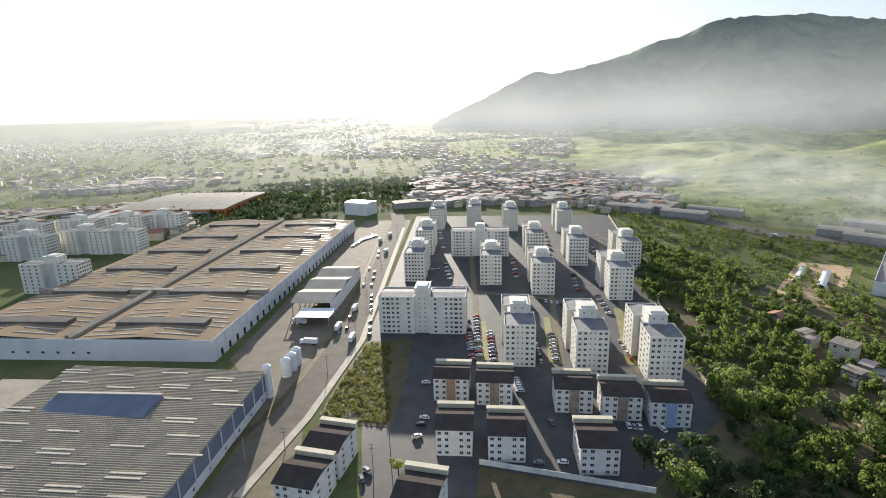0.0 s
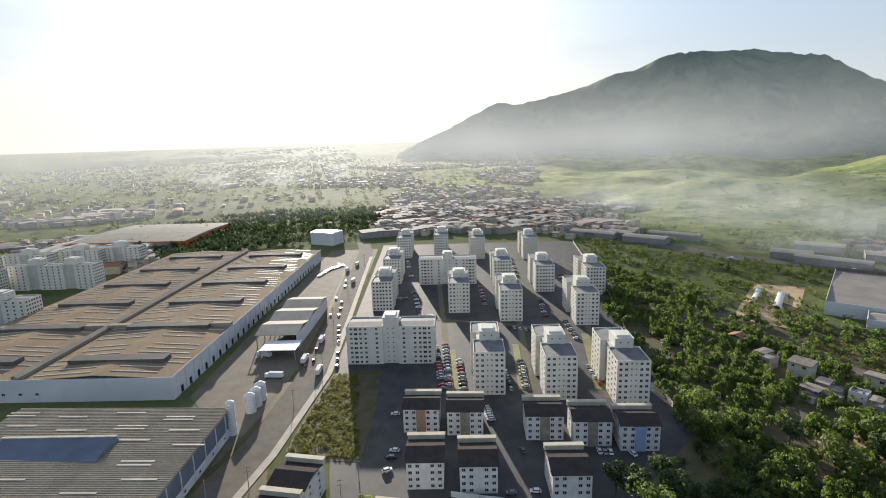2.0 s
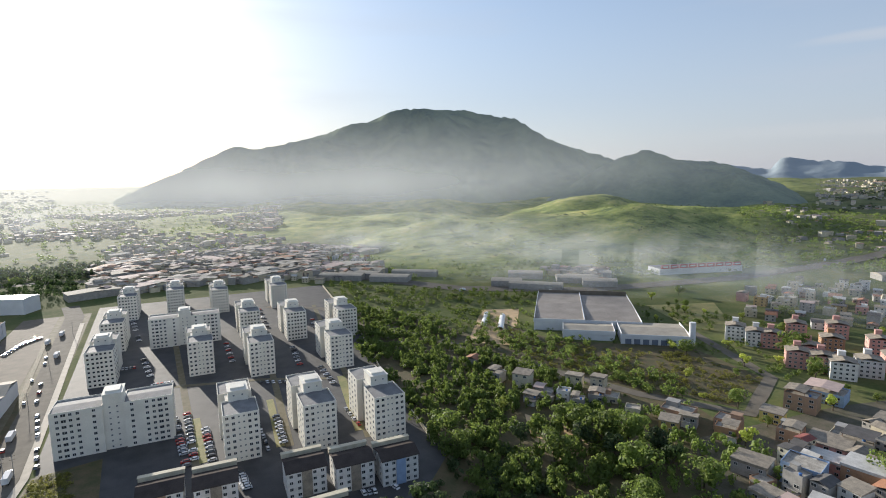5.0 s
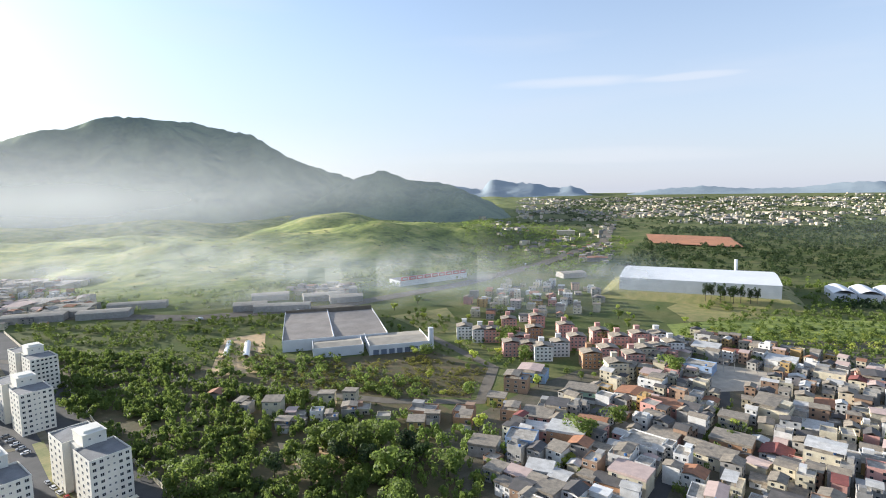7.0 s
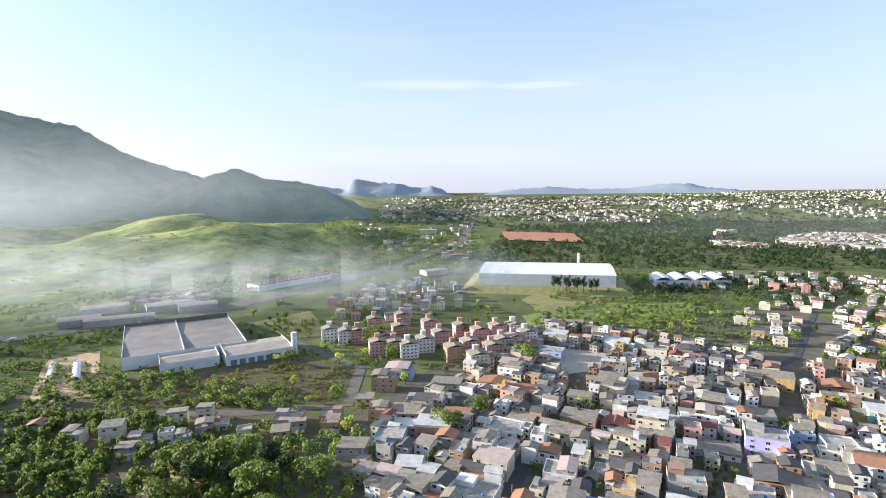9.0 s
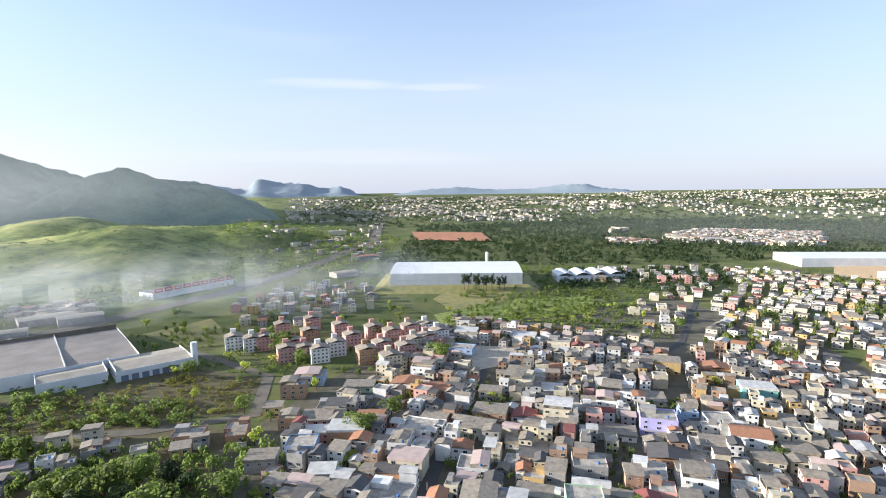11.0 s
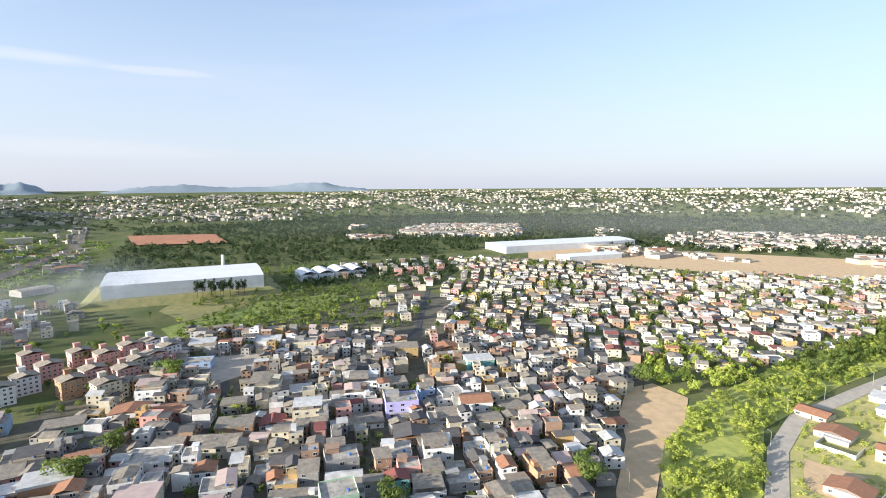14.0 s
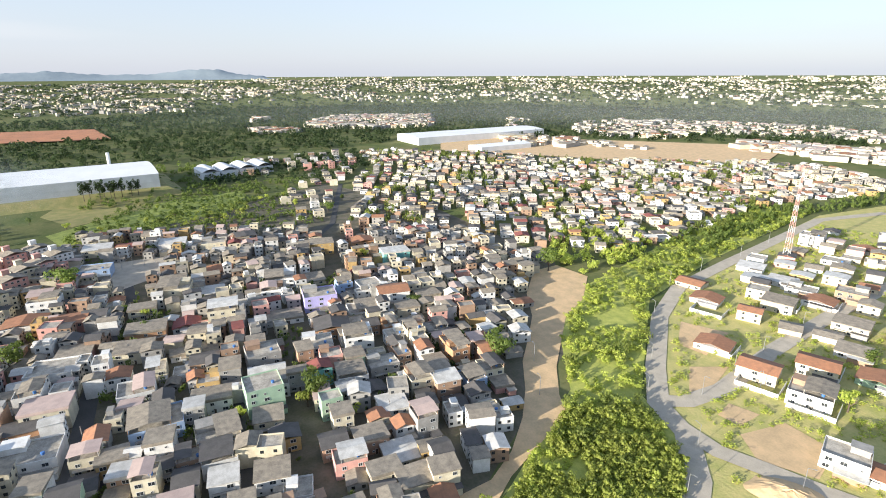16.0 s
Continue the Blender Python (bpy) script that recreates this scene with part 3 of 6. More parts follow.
# slope and bank: undergrowth colour also carries the shade lying there
patch("slope", [(74, 92), (73, 157), (124, 206), (128, 310), (143, 400), (190, 540), (230, 430), (250, 300), (270, 180), (240, 100), (170, 70)], 0.03, SHADE_UNDERGROWTH, "brown undergrowth on the slope, darkened for shade", "ground")
patch("bank", [(231.2, 281.5), (284.3, 159.3), (339.6, 171.1), (358.5, 238.1), (285.8, 306.7), (283.9, 371.6)], 0.13, SHADE_UNDERGROWTH, "steep bank of dull scrub, darkened for shade", "ground")
patch("meadow", [(492.7, 66.5), (566.4, -84.6), (650.8, -96.1), (627.9, -4.6), (540.2, 83.3)], 0.14, GRASS, "green meadow", "ground")
patch("meadow", [(619.3, 96.1), (701.5, 77.2), (681.1, 11.6), (611.6, 0.2), (562.4, 66.1)], 0.18, BANKGRASS, "dry grassy bank under the warehouse", "ground")
patch("meadow", [(440.3, 342.0), (504.3, 310.8), (421.0, 235.3), (403.3, 267.5)], 0.18, BANKGRASS, "dry grass field", "ground")
SQUARE = [(433.6, 44.2), (432.4, 19.6), (432.4, -10.0), (391.7, -3.5), (369.0, 30.4)]
patch("square", SQUARE, 0.3, PAVE, "open paved square with lamp posts", "square")


# ---- windows shared by many buildings ----
def window_mesh(w, h):
    g = Geo()
    # frame front, reveal and set-back pane share their edges
    for y, i in ((0.0, -0.1), (-0.1, -0.1), (-0.1, 0.0), (-0.02, 0.0)):
        g.v += [(-w / 2 + i, y, i), (w / 2 - i, y, i), (w / 2 - i, y, h - i), (-w / 2 + i, y, h - i)]
    for r in range(3):
        for i in range(4):
            j = (i + 1) % 4
            g.f.append((4 * r + i, 4 * r + j, 4 * r + 4 + j, 4 * r + 4 + i))
            g.m.append(0)
    k = len(g.v)
    g.v += [(-0.04, -0.02, 0), (0.04, -0.02, 0), (0.04, -0.02, h), (-0.04, -0.02, h)]
    g.f += [(12, k, k + 3, 15), (k, k + 1, k + 2, k + 3), (k + 1, 13, 14, k + 2)]
    g.m += [1, 0, 1]
    return g.mesh("window", [FRAME, GLASS])


WIN = window_mesh(1.3, 1.2)
WIN_BIG = window_mesh(1.9, 1.3)
WIN_SMALL = window_mesh(0.7, 0.7)
dg = Geo()
dg.box(-0.45, 0.45, -0.05, 0.05, 0, 2.1, 1)
dg.box(-0.53, -0.45, -0.09, 0.05, 0, 2.18, 0)
dg.box(0.45, 0.53, -0.09, 0.05, 0, 2.18, 0)
dg.box(-0.45, 0.45, -0.09, 0.05, 2.1, 2.18, 0)
DOOR = dg.mesh("door", [FRAME, WOOD])


def windows(parent, side, along, floors, z0=1.1, step=2.9, mesh=None, jitter=0):
    """Windows on one face: side is ('x' or 'y', place, facing)."""
    axis, at, rz = side
    for k in range(floors):
        for a in along:
            loc = (a, at, z0 + step * k) if axis == 'y' else (at, a, z0 + step * k)
            part("window", mesh or WIN, None, parent, loc=loc, rz=rz)


# ---- estate towers ----
def tower(detailed):
    e = thing("apartment_tower", "cream eight-storey apartment tower with grey roofs and a rooftop tank", "apartment tower", group="estate towers")
    H = 23.6
    for x0, x1, y0, y1 in ((-8, 8, -23, -5), (-9, 7, 5, 23)):
        g = Geo()
        g.parapet(x0, x1, y0, y1, 0, H)
        part("wing", g, TOWER_WALL, e)
        g = Geo()
        g.gable(x0 + 0.3, x1 - 0.3, y0 + 0.3, y1 - 0.3, H - 0.85, H - 0.25, 'y', 0.1)
        part("roof", g, ROOF_GREY, e, "grey sheet roof behind a parapet")
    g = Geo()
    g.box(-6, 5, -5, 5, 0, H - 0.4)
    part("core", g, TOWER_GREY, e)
    g = Geo()
    g.box(-4.6, 4.6, -6.5, 5.5, H - 0.9, H + 4.6)
    g.box(-4.9, 4.9, -6.8, 5.8, H + 4.6, H + 4.9)
    part("lift_housing", g, TOWER_WALL, e)
    g = Geo()
    g.box(-3.4, 3.4, -4.2, 3.2, H + 4.9, H + 5.7, 0, 0.1)
    part("water_tank", g, TOWER_WALL, e)
    part("window", WIN_SMALL, None, e, loc=(-2, -6.52, H + 2.2))
    part("window", WIN_SMALL, None, e, loc=(2, -6.52, H + 2.2))
    if detailed:
        windows(e, ('y', -23.0, 0), (-6.3, -3.6, 3.6, 6.3), 8)
        windows(e, ('y', -23.0, 0), (-1.1, 1.1), 8, z0=1.5, mesh=WIN_SMALL)
        for x, rz in ((-8, -90), (8, 90)):
            windows(e, ('x', x, rz), (-20, -14.5, -9), 8)
        windows(e, ('x', -9, -90), (9, 14.5, 20), 8)
    else:
        for axis, at, rz, al in (('y', -23.0, 0, (-6.3, -3.6, -1.1, 1.1, 3.6, 6.3)), ('x', -8, -90, (-20, -14.5, -9)), ('x', 8, 90, (-20, -14.5, -9)), ('x', -9, -90, (9, 14.5, 20))):
            g = Geo()
            for k in range(8):
                for a in al:
                    if axis == 'y':
                        g.box(a - 0.65, a + 0.65, at - 0.06, at + 0.06, 1.1 + 2.9 * k, 2.3 + 2.9 * k)
                    else:
                        g.box(at - 0.06, at + 0.06, a - 0.65, a + 0.65, 1.1 + 2.9 * k, 2.3 + 2.9 * k)
            part("window_band", g, GLASS, e)["kind"] = "stuff"
    return e


def slab(detailed):
    """The same block turned broadside: windows on the long flank."""
    e = thing("apartment_tower", "broad cream eight-storey apartment block with a rooftop tank, turned broadside", "apartment tower", group="estate towers")
    H = 23.6
    for x0, x1 in ((-26, -4.5), (4.5, 26)):
        g = Geo()
        g.parapet(x0, x1, -9, 9, 0, H)
        part("wing", g, TOWER_WALL, e)
        g = Geo()
        g.gable(x0 + 0.3, x1 - 0.3, -8.7, 8.7, H - 0.85, H - 0.2, 'x', 0.1)
        part("roof", g, ROOF_GREY, e, "grey sheet roof behind a parapet")
    g = Geo()
    g.box(-4.5, 4.5, -7.5, 7.5, 0, H)
    part("core", g, TOWER_WALL, e)
    g = Geo()
    g.box(-4.2, 4.2, -7.8, 5, H, H + 4.6)
    g.box(-4.5, 4.5, -8.1, 5.3, H + 4.6, H + 4.9)
    part("lift_housing", g, TOWER_WALL, e)
    g = Geo()
    g.box(-3.2, 3.2, -5.5, 3, H + 4.9, H + 5.7, 0, 0.1)
    part("water_tank", g, TOWER_WALL, e)
    windows(e, ('y', -9.0, 0), (-23, -17.5, -14.5, -8, 8, 14.5, 17.5, 23), 8)
    windows(e, ('y', -9.0, 0), (-20.3, 20.3), 8, z0=1.0, mesh=WIN_BIG)
    windows(e, ('y', -7.5, 0), (-1.6, 1.6), 8, mesh=WIN_SMALL)
    windows(e, ('x', 26, 90), (-6, -2, 2, 6), 8)
    return e


BASE_YAW = -6
near_tower, far_tower, broad = tower(True), tower(False), slab(True)
near_tower.matrix_basis = pose(41.4, 273.3, 0, 0, 0, BASE_YAW)
for x, y in ((75.7, 263.4), (108.0, 253.2), (39.4, 406.3), (74.4, 381.8), (124.6, 366.2)):
    copy_thing(near_tower, pose(x, y, 0, 0, 0, BASE_YAW))
far_tower.matrix_basis = pose(-18.9, 419.9, 0, 0, 0, BASE_YAW)
for x, y in ((-12.9, 497.9), (-1.6, 604.3), (40.1, 612.6), (78.2, 586.2), (85.1, 474.0), (117.0, 450.5), (133.7, 573.7), (155.3, 435.1)):
    copy_thing(far_tower, pose(x, y, 0, 0, 0, BASE_YAW))
broad.matrix_basis = pose(-11.5, 305, 0, 0, 0, BASE_YAW)
copy_thing(broad, pose(36, 474, 0, 0, 0, BASE_YAW))
# white towers beyond the factory
for x, y, rz in ((-352, 520, 84), (-318, 518, 84), (-395, 500, 84), (-352, 590, 84), (-315, 600, 84), (-395, 575, 84), (-300, 400, 84), (-440, 560, 84)):
    copy_thing(far_tower, pose(x, y, 0, 0, 0, rz))["label"] = "white apartment tower beyond the factory"


# ---- four-storey blocks ----
def walkup(w, d, wall, accent):
    e = thing("apartment_block", "white four-storey walk-up block with a dark tiled roof", "apartment block", group="walk-up blocks")
    g = Geo()
    g.box(-w / 2, w / 2, -d / 2, d / 2, 0, 11.6)
    part("wall", g, wall, e)
    if accent:
        g = Geo()
        g.box(-w * 0.13, w * 0.13, -d / 2 - 0.5, -d / 2 + 0.4, 0, 11.3)
        part("stairwell", g, accent, e, "coloured stairwell bay")
    g = Geo()
    g.gable(-w / 2 - 0.6, w / 2 + 0.6, -d / 2 - 0.6, d / 2 - 1.8, 11.5, 13.6, 'x', 0.25)
    part("roof", g, DARK_TILE, e)
    g = Geo()
    g.box(-w / 2 - 0.5, w / 2 + 0.5, d / 2 - 1.7, d / 2 + 0.3, 11.6, 13.5)
    g.box(-w / 2 - 0.7, w / 2 + 0.7, d / 2 - 1.9, d / 2 + 0.5, 13.5, 13.7)
    part("tank_room", g, PAINT["cream"], e)
    windows(e, ('y', -d / 2, 0), (-w * 0.4, -w * 0.2, w * 0.2, w * 0.4), 4, z0=1.0, step=2.8)
    for s, rz in ((-w / 2, -90), (w / 2, 90)):
        windows(e, ('x', s, rz), (-d * 0.25, d * 0.2), 4, z0=1.0, step=2.8)
    return e


w1 = walkup(16, 15, PAINT["white"], PAINT["brick"])
w1.matrix_basis = pose(3.6, 226.3, 0, 0, 0, -7)
w2 = walkup(16, 15, PAINT["white"], TOP["fibre"])
w2.matrix_basis = pose(23.0, 221.6, 0, 0, 0, -7)
w3 = walkup(16, 15, PAINT["white"], PAINT["blue"])
w3.matrix_basis = pose(93.9, 201.2, 0, 0, 0, -7)
copy_thing(w2, pose(56.9, 213.7, 0, 0, 0, -7))
copy_thing(w2, pose(75.7, 206.9, 0, 0, 0, -7))
w4 = walkup(14, 17, PAINT["white"], None)
w4.matrix_basis = pose(3.6, 187.3, 0, 0, 0, -5)
copy_thing(w4, pose(23.4, 182.6, 0, 0, 0, -5))
copy_thing(w4, pose(55.9, 173.7, 0, 0, 0, -5))
copy_thing(w4, pose(-49, 158, 0, 0, 0, -15))
copy_thing(w4, pose(-44, 177, 0, 0, 0, -15))
copy_thing(w4, pose(-9, 148, 0, 0, 0, -15))

g = Geo()
for i in range(24):
    g.box(i * 2.6, i * 2.6 + 2.56, -0.1, 0.1, 0, 2.3 + 0.1 * (i % 3 == 0))
wall_piece = thing("garden_wall", "white rendered boundary wall with streaks", "wall", pose(12.1, 173.5, 0, 0, 0, -17), kind="structure", data=g.mesh("garden_wall", PAINT["white"]))


for (ax, ay), (bx, by) in (((122, 215), (139, 312)), ((139, 312), (164, 412)), ((164, 412), (203, 630))):
    L, turn = math.hypot(bx - ax, by - ay), math.degrees(math.atan2(by - ay, bx - ax))
    g = Geo()
    g.box(0, L, -0.1, 0.1, 0, 2.4)
    g.box(0, L, -0.16, 0.16, 2.4, 2.5)
    thing("estate_wall", "pale rendered wall along the edge of the estate", "wall", pose(ax, ay, 0, 0, 0, turn), kind="structure", data=g.mesh("estate_wall", PAINT["cream"]))

# ---- factory ----
FY = -5.0


def factory():
    e = thing("factory", "long low factory hall with rusty brown sheet roof and white walls", "factory", pose(-125, 266, 0, 0, 0, FY))
    W, D, H = 165, 322, 12.0
    g = Geo()
    g.box(-W, 0, 0, D, 0, H)
    g.box(-W - 0.3, 0.3, -0.3, 0.0, H - 0.6, H + 0.9)
    g.box(0, 0.3, 0, D, H - 0.6, H + 0.9)
    for k in range(33):
        g.box(0.002, 0.45, 4 + k * 9.6, 4.7 + k * 9.6, 0, H)
    part("wall", g, FACT_WALL, e)
    for x0, x1 in ((-W, -W / 2 - 2), (-W / 2 + 2, 0)):
        g = Geo()
        g.gable(x0, x1, 0, D, H + 0.02, H + 2.4, 'y', 0.2)
        part("roof", g, FACT_ROOF, e, "rusty brown sheet roof")
        mid = (x0 + x1) / 2
        span = (x1 - x0) / 2
        for k in range(49):
            if k % 8 == 7:
                continue
            for s in (-1, 1):
                xa = mid + s * (5 + (k * 5) % 4)
                xb = xa + s * (24 + (k * 7 + s) % 8)
                y, w = 5 + k * 6.45 + (s > 0) * 1.3, 0.42
                if min(abs(y - 22 - 54 * i) for i in range(6)) < 5.5:
                    xa = mid + s * 28.5
                    xb = mid + s * 38
                g2 = Geo()
                za, zb = (H + 2.62 - 2.4 * abs(x - mid) / span for x in (xa, xb))
                lo, hi = ((xa, za), (xb, zb)) if xa < xb else ((xb, zb), (xa, za))
                v = []
                for x, z in (lo, hi):
                    v += [(x, y - w, z), (x, y + w, z), (x, y + w * 0.8, z + 0.28), (x, y - w * 0.8, z + 0.28)]
                g2.v = v
                g2.f = [(0, 4, 7, 3), (3, 7, 6, 2), (2, 6, 5, 1), (0, 3, 2, 1), (4, 5, 6, 7)]
                g2.m = [0] * 5
                part("skylight", g2, SKYLIGHT, e, "narrow frosted skylight strip")
        for k in range(6):
            g = Geo()
            yc = 22 + k * 54
            g.box(mid - 27, mid + 27, yc - 4, yc + 4, H + 0.6, H + 3.4, 0)
            part("roof_monitor", g, SHADE_MONITOR, e, "raised ventilation monitor in the roof")
    g = Geo()
    g.box(-W / 2 - 2, -W / 2 + 2, 0, D, H, H + 2.0)
    g.gable(-W / 2 - 2.6, -W / 2 + 2.6, -1, D + 1, H + 2.0, H + 3.4, 'y', 0.15)
    part("ridge_vent", g, FACT_ROOF2, e, "long grey ventilator along the roof")
    g = Geo()
    g.box(-W, 0, 76, 80, H + 0.5, H + 3.2)
    part("roof_duct", g, FACT_ROOF2, e)
    for k in range(30):
        g = Geo()
        g.box(0.0, 0.1, -1.3, 1.3, 0.3, 4.3, 0)
        part("loading_door", g, GLASS, e, loc=(0.05, 9 + k * 9.6, 0))
    for k in range(10):
        part("window", WIN_BIG, None, e, loc=(-W + 12 + k * 9, -0.02, 4))
    return e


factory()


def hall():
    e = thing("factory_hall", "factory hall with grey corrugated sheet roof and blue-grey side cladding", "factory", pose(-84, 229, 0, 0, 0, FY))
    W, D, H = 95, 140, 12.5
    g = Geo()
    g.box(-W, 0, -D, 0, 0, 4.0, 0)
    g.box(-W, -0.15, -D, -0.1, 4.0, H, 1)
    for k in range(14):
        g.box(-0.1, 0.25, -6 - k * 10.0, -5.6 - k * 10.0, 0, H - 0.3, 0)
    part("wall", g, [FACT_WALL, BLUEGREY], e)
    # trapezoid sheet: ribs along x, each a low ridge
    g = Geo()
    n = 112
    for k in range(n):
        y0, y1 = -D + D * k / n, -D + D * (k + 1) / n
        a, b = y0 + (y1 - y0) * 0.35, y0 + (y1 - y0) * 0.65
        for (p, zp), (q, zq) in (((y0, 0), (a, 0)), ((a, 0), (a + 0.06, 0.36)), ((a + 0.06, 0.36), (b, 0.36)), ((b, 0.36), (b + 0.06, 0)), ((b + 0.06, 0), (y1, 0))):
            g.poly([(-W - 0.4, p, H + 0.1 + zp + 1.6), (0.4, p, H + 0.1 + zp), (0.4, q, H + 0.1 + zq), (-W - 0.4, q, H + 0.1 + zq + 1.6)])
    g.box(-W - 0.4, 0.4, -D, 0.3, H - 0.4, H + 0.05)
    part("roof", g, FACT_ROOF2, e, "grey ribbed sheet roof")
    for k in range(12):
        for j in range(4):
            x = -90 + j * 24 + (k % 3) * 7
            y = -5 - k * 11 - (j % 2) * 3.5
            if -80 < x < -34 and -52 < y < -22:
                continue
            for dy in ((0,) if (k + j) % 3 else (0, -2.4)):
                s = Geo()
                s.box(-6.5, 6.5, -0.45, 0.45, 0, 0.3)
                o = part("skylight", s, SKYLIGHT, e, "frosted skylight strip")
                o.matrix_basis = pose(x, y + dy, H + 0.38 + 1.6 * -x / W, 0, 0.96, 0)
    # blue-grey stands for the shadowed slope, the pale strip for its bright edge
    g = Geo()
    g.box(-80, -34, -42, -27, H + 0.6, H + 1.2, 0)
    for y0, z0, y1, z1, mi in ((-42, H + 1.2, -28.5, H + 3.9, 0), (-28.5, H + 3.9, -27, H + 1.2, 0)):
        g.poly([(-80, y0, z0), (-34, y0, z0), (-34, y1, z1), (-80, y1, z1)], mi)
    for x in (-80, -34):
        g.poly([(x, -42, H + 1.2), (x, -28.5, H + 3.9), (x, -27, H + 1.2)], 0)
    g.box(-80.5, -33.5, -29.2, -27.9, H + 3.75, H + 4.15, 1)
    part("roof_monitor", g, [BLUEGREY, SKYLIGHT], e, "sloping ventilation monitor in shadowed blue-grey with a bright top edge")
    for k in range(9):
        part("window", WIN, None, e, loc=(0.05, -8 - k * 12, 1.5), rz=90)
    g = Geo()
    g.box(-W - 34, -W - 0.5, -D, -6, 0, 9.0)
    part("annex", g, FACT_WALL, e)
    g = Geo()
    g.gable(-W - 35, -W - 0.4, -D, -5, 9.0, 10.5, 'x', 0.2)
    part("annex_roof", g, FACT_ROOF2, e)
    return e


hall()


def shed():
    e = thing("loading_shed", "open-sided shed with zigzag pale sheet roof in the truck yard", "shed", pose(-83, 372, 0, 0, 0, FY))
    for k in range(3):
        g = Geo()
        g.gable(-14, 14, -42 + k * 28, -14 + k * 28, 9, 11.6, 'x', 0.2)
        part("roof", g, SHED_ROOF, e)
    g = Geo()
    g.box(-13.5, 13.5, 20, 41.5, 0, 9)
    g.box(12.8, 13.6, -42, 20, 0, 9)
    part("wall", g, FACT_WALL, e)
    for x in (-13.2,):
        for y in (-41, -27, -13, 1, 15):
            g = Geo()
            g.box(x - 0.25, x + 0.25, y - 0.25, y + 0.25, 0, 9.1)
            part("post", g, STEEL, e)
    e2 = thing("canopy", "flat white loading canopy on steel posts", "canopy", pose(-81, 318, 0, 0, 0, FY))
    g = Geo()
    g.box(-11, 11, -8, 8, 6.6, 7.0)
    part("roof", g, WHITE_ROOF, e2)
    for x in (-10.5, 10.5):
        for y in (-7.5, 7.5):
            g = Geo()
            g.box(x - 0.2, x + 0.2, y - 0.2, y + 0.2, 0, 6.6)
            part("post", g, STEEL, e2)


shed()


def silo(x, y, r, h):
    g = Geo()
    g.tube(0, 0, 0, h, r, r, 20)
    g.tube(0, 0, h, h + r * 0.5, r, r * 0.25, 20)
    e = thing("silo", "white cylindrical storage silo in the factory yard", "silo", pose(x, y, 0), group="silos")
    part("shell", g, WHITE_ROOF, e)
    g = Geo()
    for k in range(int(h / 1.2)):
        g.tube(0, 0, k * 1.2, k * 1.2 + 0.12, r + 0.06, r + 0.06, 20)
    part("hoop", g, STEEL, e)
    return e


silo(-83.3, 227.8, 1.9, 16)
silo(-80.8, 248.2, 2.6, 9)
silo(-79.5, 254.3, 2.6, 9)
silo(-78.8, 260.6, 2.6, 9)


def warehouse(name, label, m, w, d, h, rise, wall, roof, along='x', bays=0, posts=None):
    e = thing(name, label, "warehouse", m)
    g = Geo()
    g.box(-w / 2, w / 2, -d / 2, d / 2, 0, h)
    g.box(-w / 2 - 0.15, w / 2 + 0.15, -d / 2 - 0.15, d / 2 + 0.15, h * 0.42, h * 0.46)
    part("wall", g, wall, e)
    g = Geo()
    seg = 10
    L = w if along == 'y' else d
    for i in range(seg):
        a, b = -L / 2 + L * i / seg, -L / 2 + L * (i + 1) / seg
        za, zb = h + 0.1 + rise * math.sin(math.pi * i / seg), h + 0.1 + rise * math.sin(math.pi * (i + 1) / seg)
        if along == 'y':
            g.poly([(a, -d / 2 - 0.5, za), (b, -d / 2 - 0.5, zb), (b, d / 2 + 0.5, zb), (a, d / 2 + 0.5, za)])
            g.poly([(a, -d / 2 - 0.3, h - 0.2), (b, -d / 2 - 0.3, h - 0.2), (b, -d / 2 - 0.3, zb), (a, -d / 2 - 0.3, za)])
        else:
            g.poly([(-w / 2 - 0.5, a, za), (w / 2 + 0.5, a, za), (w / 2 + 0.5, b, zb), (-w / 2 - 0.5, b, zb)])
            for x in (-w / 2 - 0.3, w / 2 + 0.3):
                g.poly([(x, a, h - 0.2), (x, b, h - 0.2), (x, b, zb), (x, a, za)])
    part("roof", g, roof, e)
    for k in range(bays):
        g = Geo()
        x = -w / 2 + w * (k + 0.5) / bays
        g.box(x - w / bays * 0.3, x + w / bays * 0.3, -d / 2 - 0.2, -d / 2 + 0.1, 0.2, h * 0.38)
        part("loading_door", g, GLASS, e)
    return e


# big white hall; its long side faces the houses
warehouse("warehouse", "huge white warehouse with a shallow curved roof", pose(735, 80, 7, 0, 0, 96), 172, 112, 15, 5, FACT_WALL, WHITE_ROOF, 'x', 12)
g = Geo()
g.box(-112, 112, -84, 84, -1, 7)
g.v[4:8] = [(px * 0.84, py * 0.78, pz) for px, py, pz in g.v[4:8]]
thing("embankment", "sloping grassy embankment that carries the white warehouse", "embankment", pose(735, 80, 0, 0, 0, 96), kind="structure", data=g.mesh("embankment", BANKGRASS))
g = Geo()
g.tube(0, 0, 0, 36, 2.0, 2.0, 16)
thing("water_tower", "white cylindrical water tower behind the warehouse", "water tower", pose(800, 40, 0), data=g.mesh("water_tower", WHITE_ROOF))
warehouse("warehouse", "very long white warehouse on the far plateau", pose(960, -610, 0, 0, 0, 92), 310, 90, 14, 3, FACT_WALL, WHITE_ROOF, 'x', 20)
warehouse("warehouse", "low white shed on the far plateau", pose(790, -560, 0, 0, 0, 92), 110, 40, 9, 2, FACT_WALL, WHITE_ROOF, 'x', 6)
for k in range(4):
    warehouse("warehouse", "white arched shed among trees", pose(770 + 6 * k, -70 - 24 * k, 0, 0, 0, 96), 22, 50, 9, 4, FACT_WALL, WHITE_ROOF, 'y', 0)
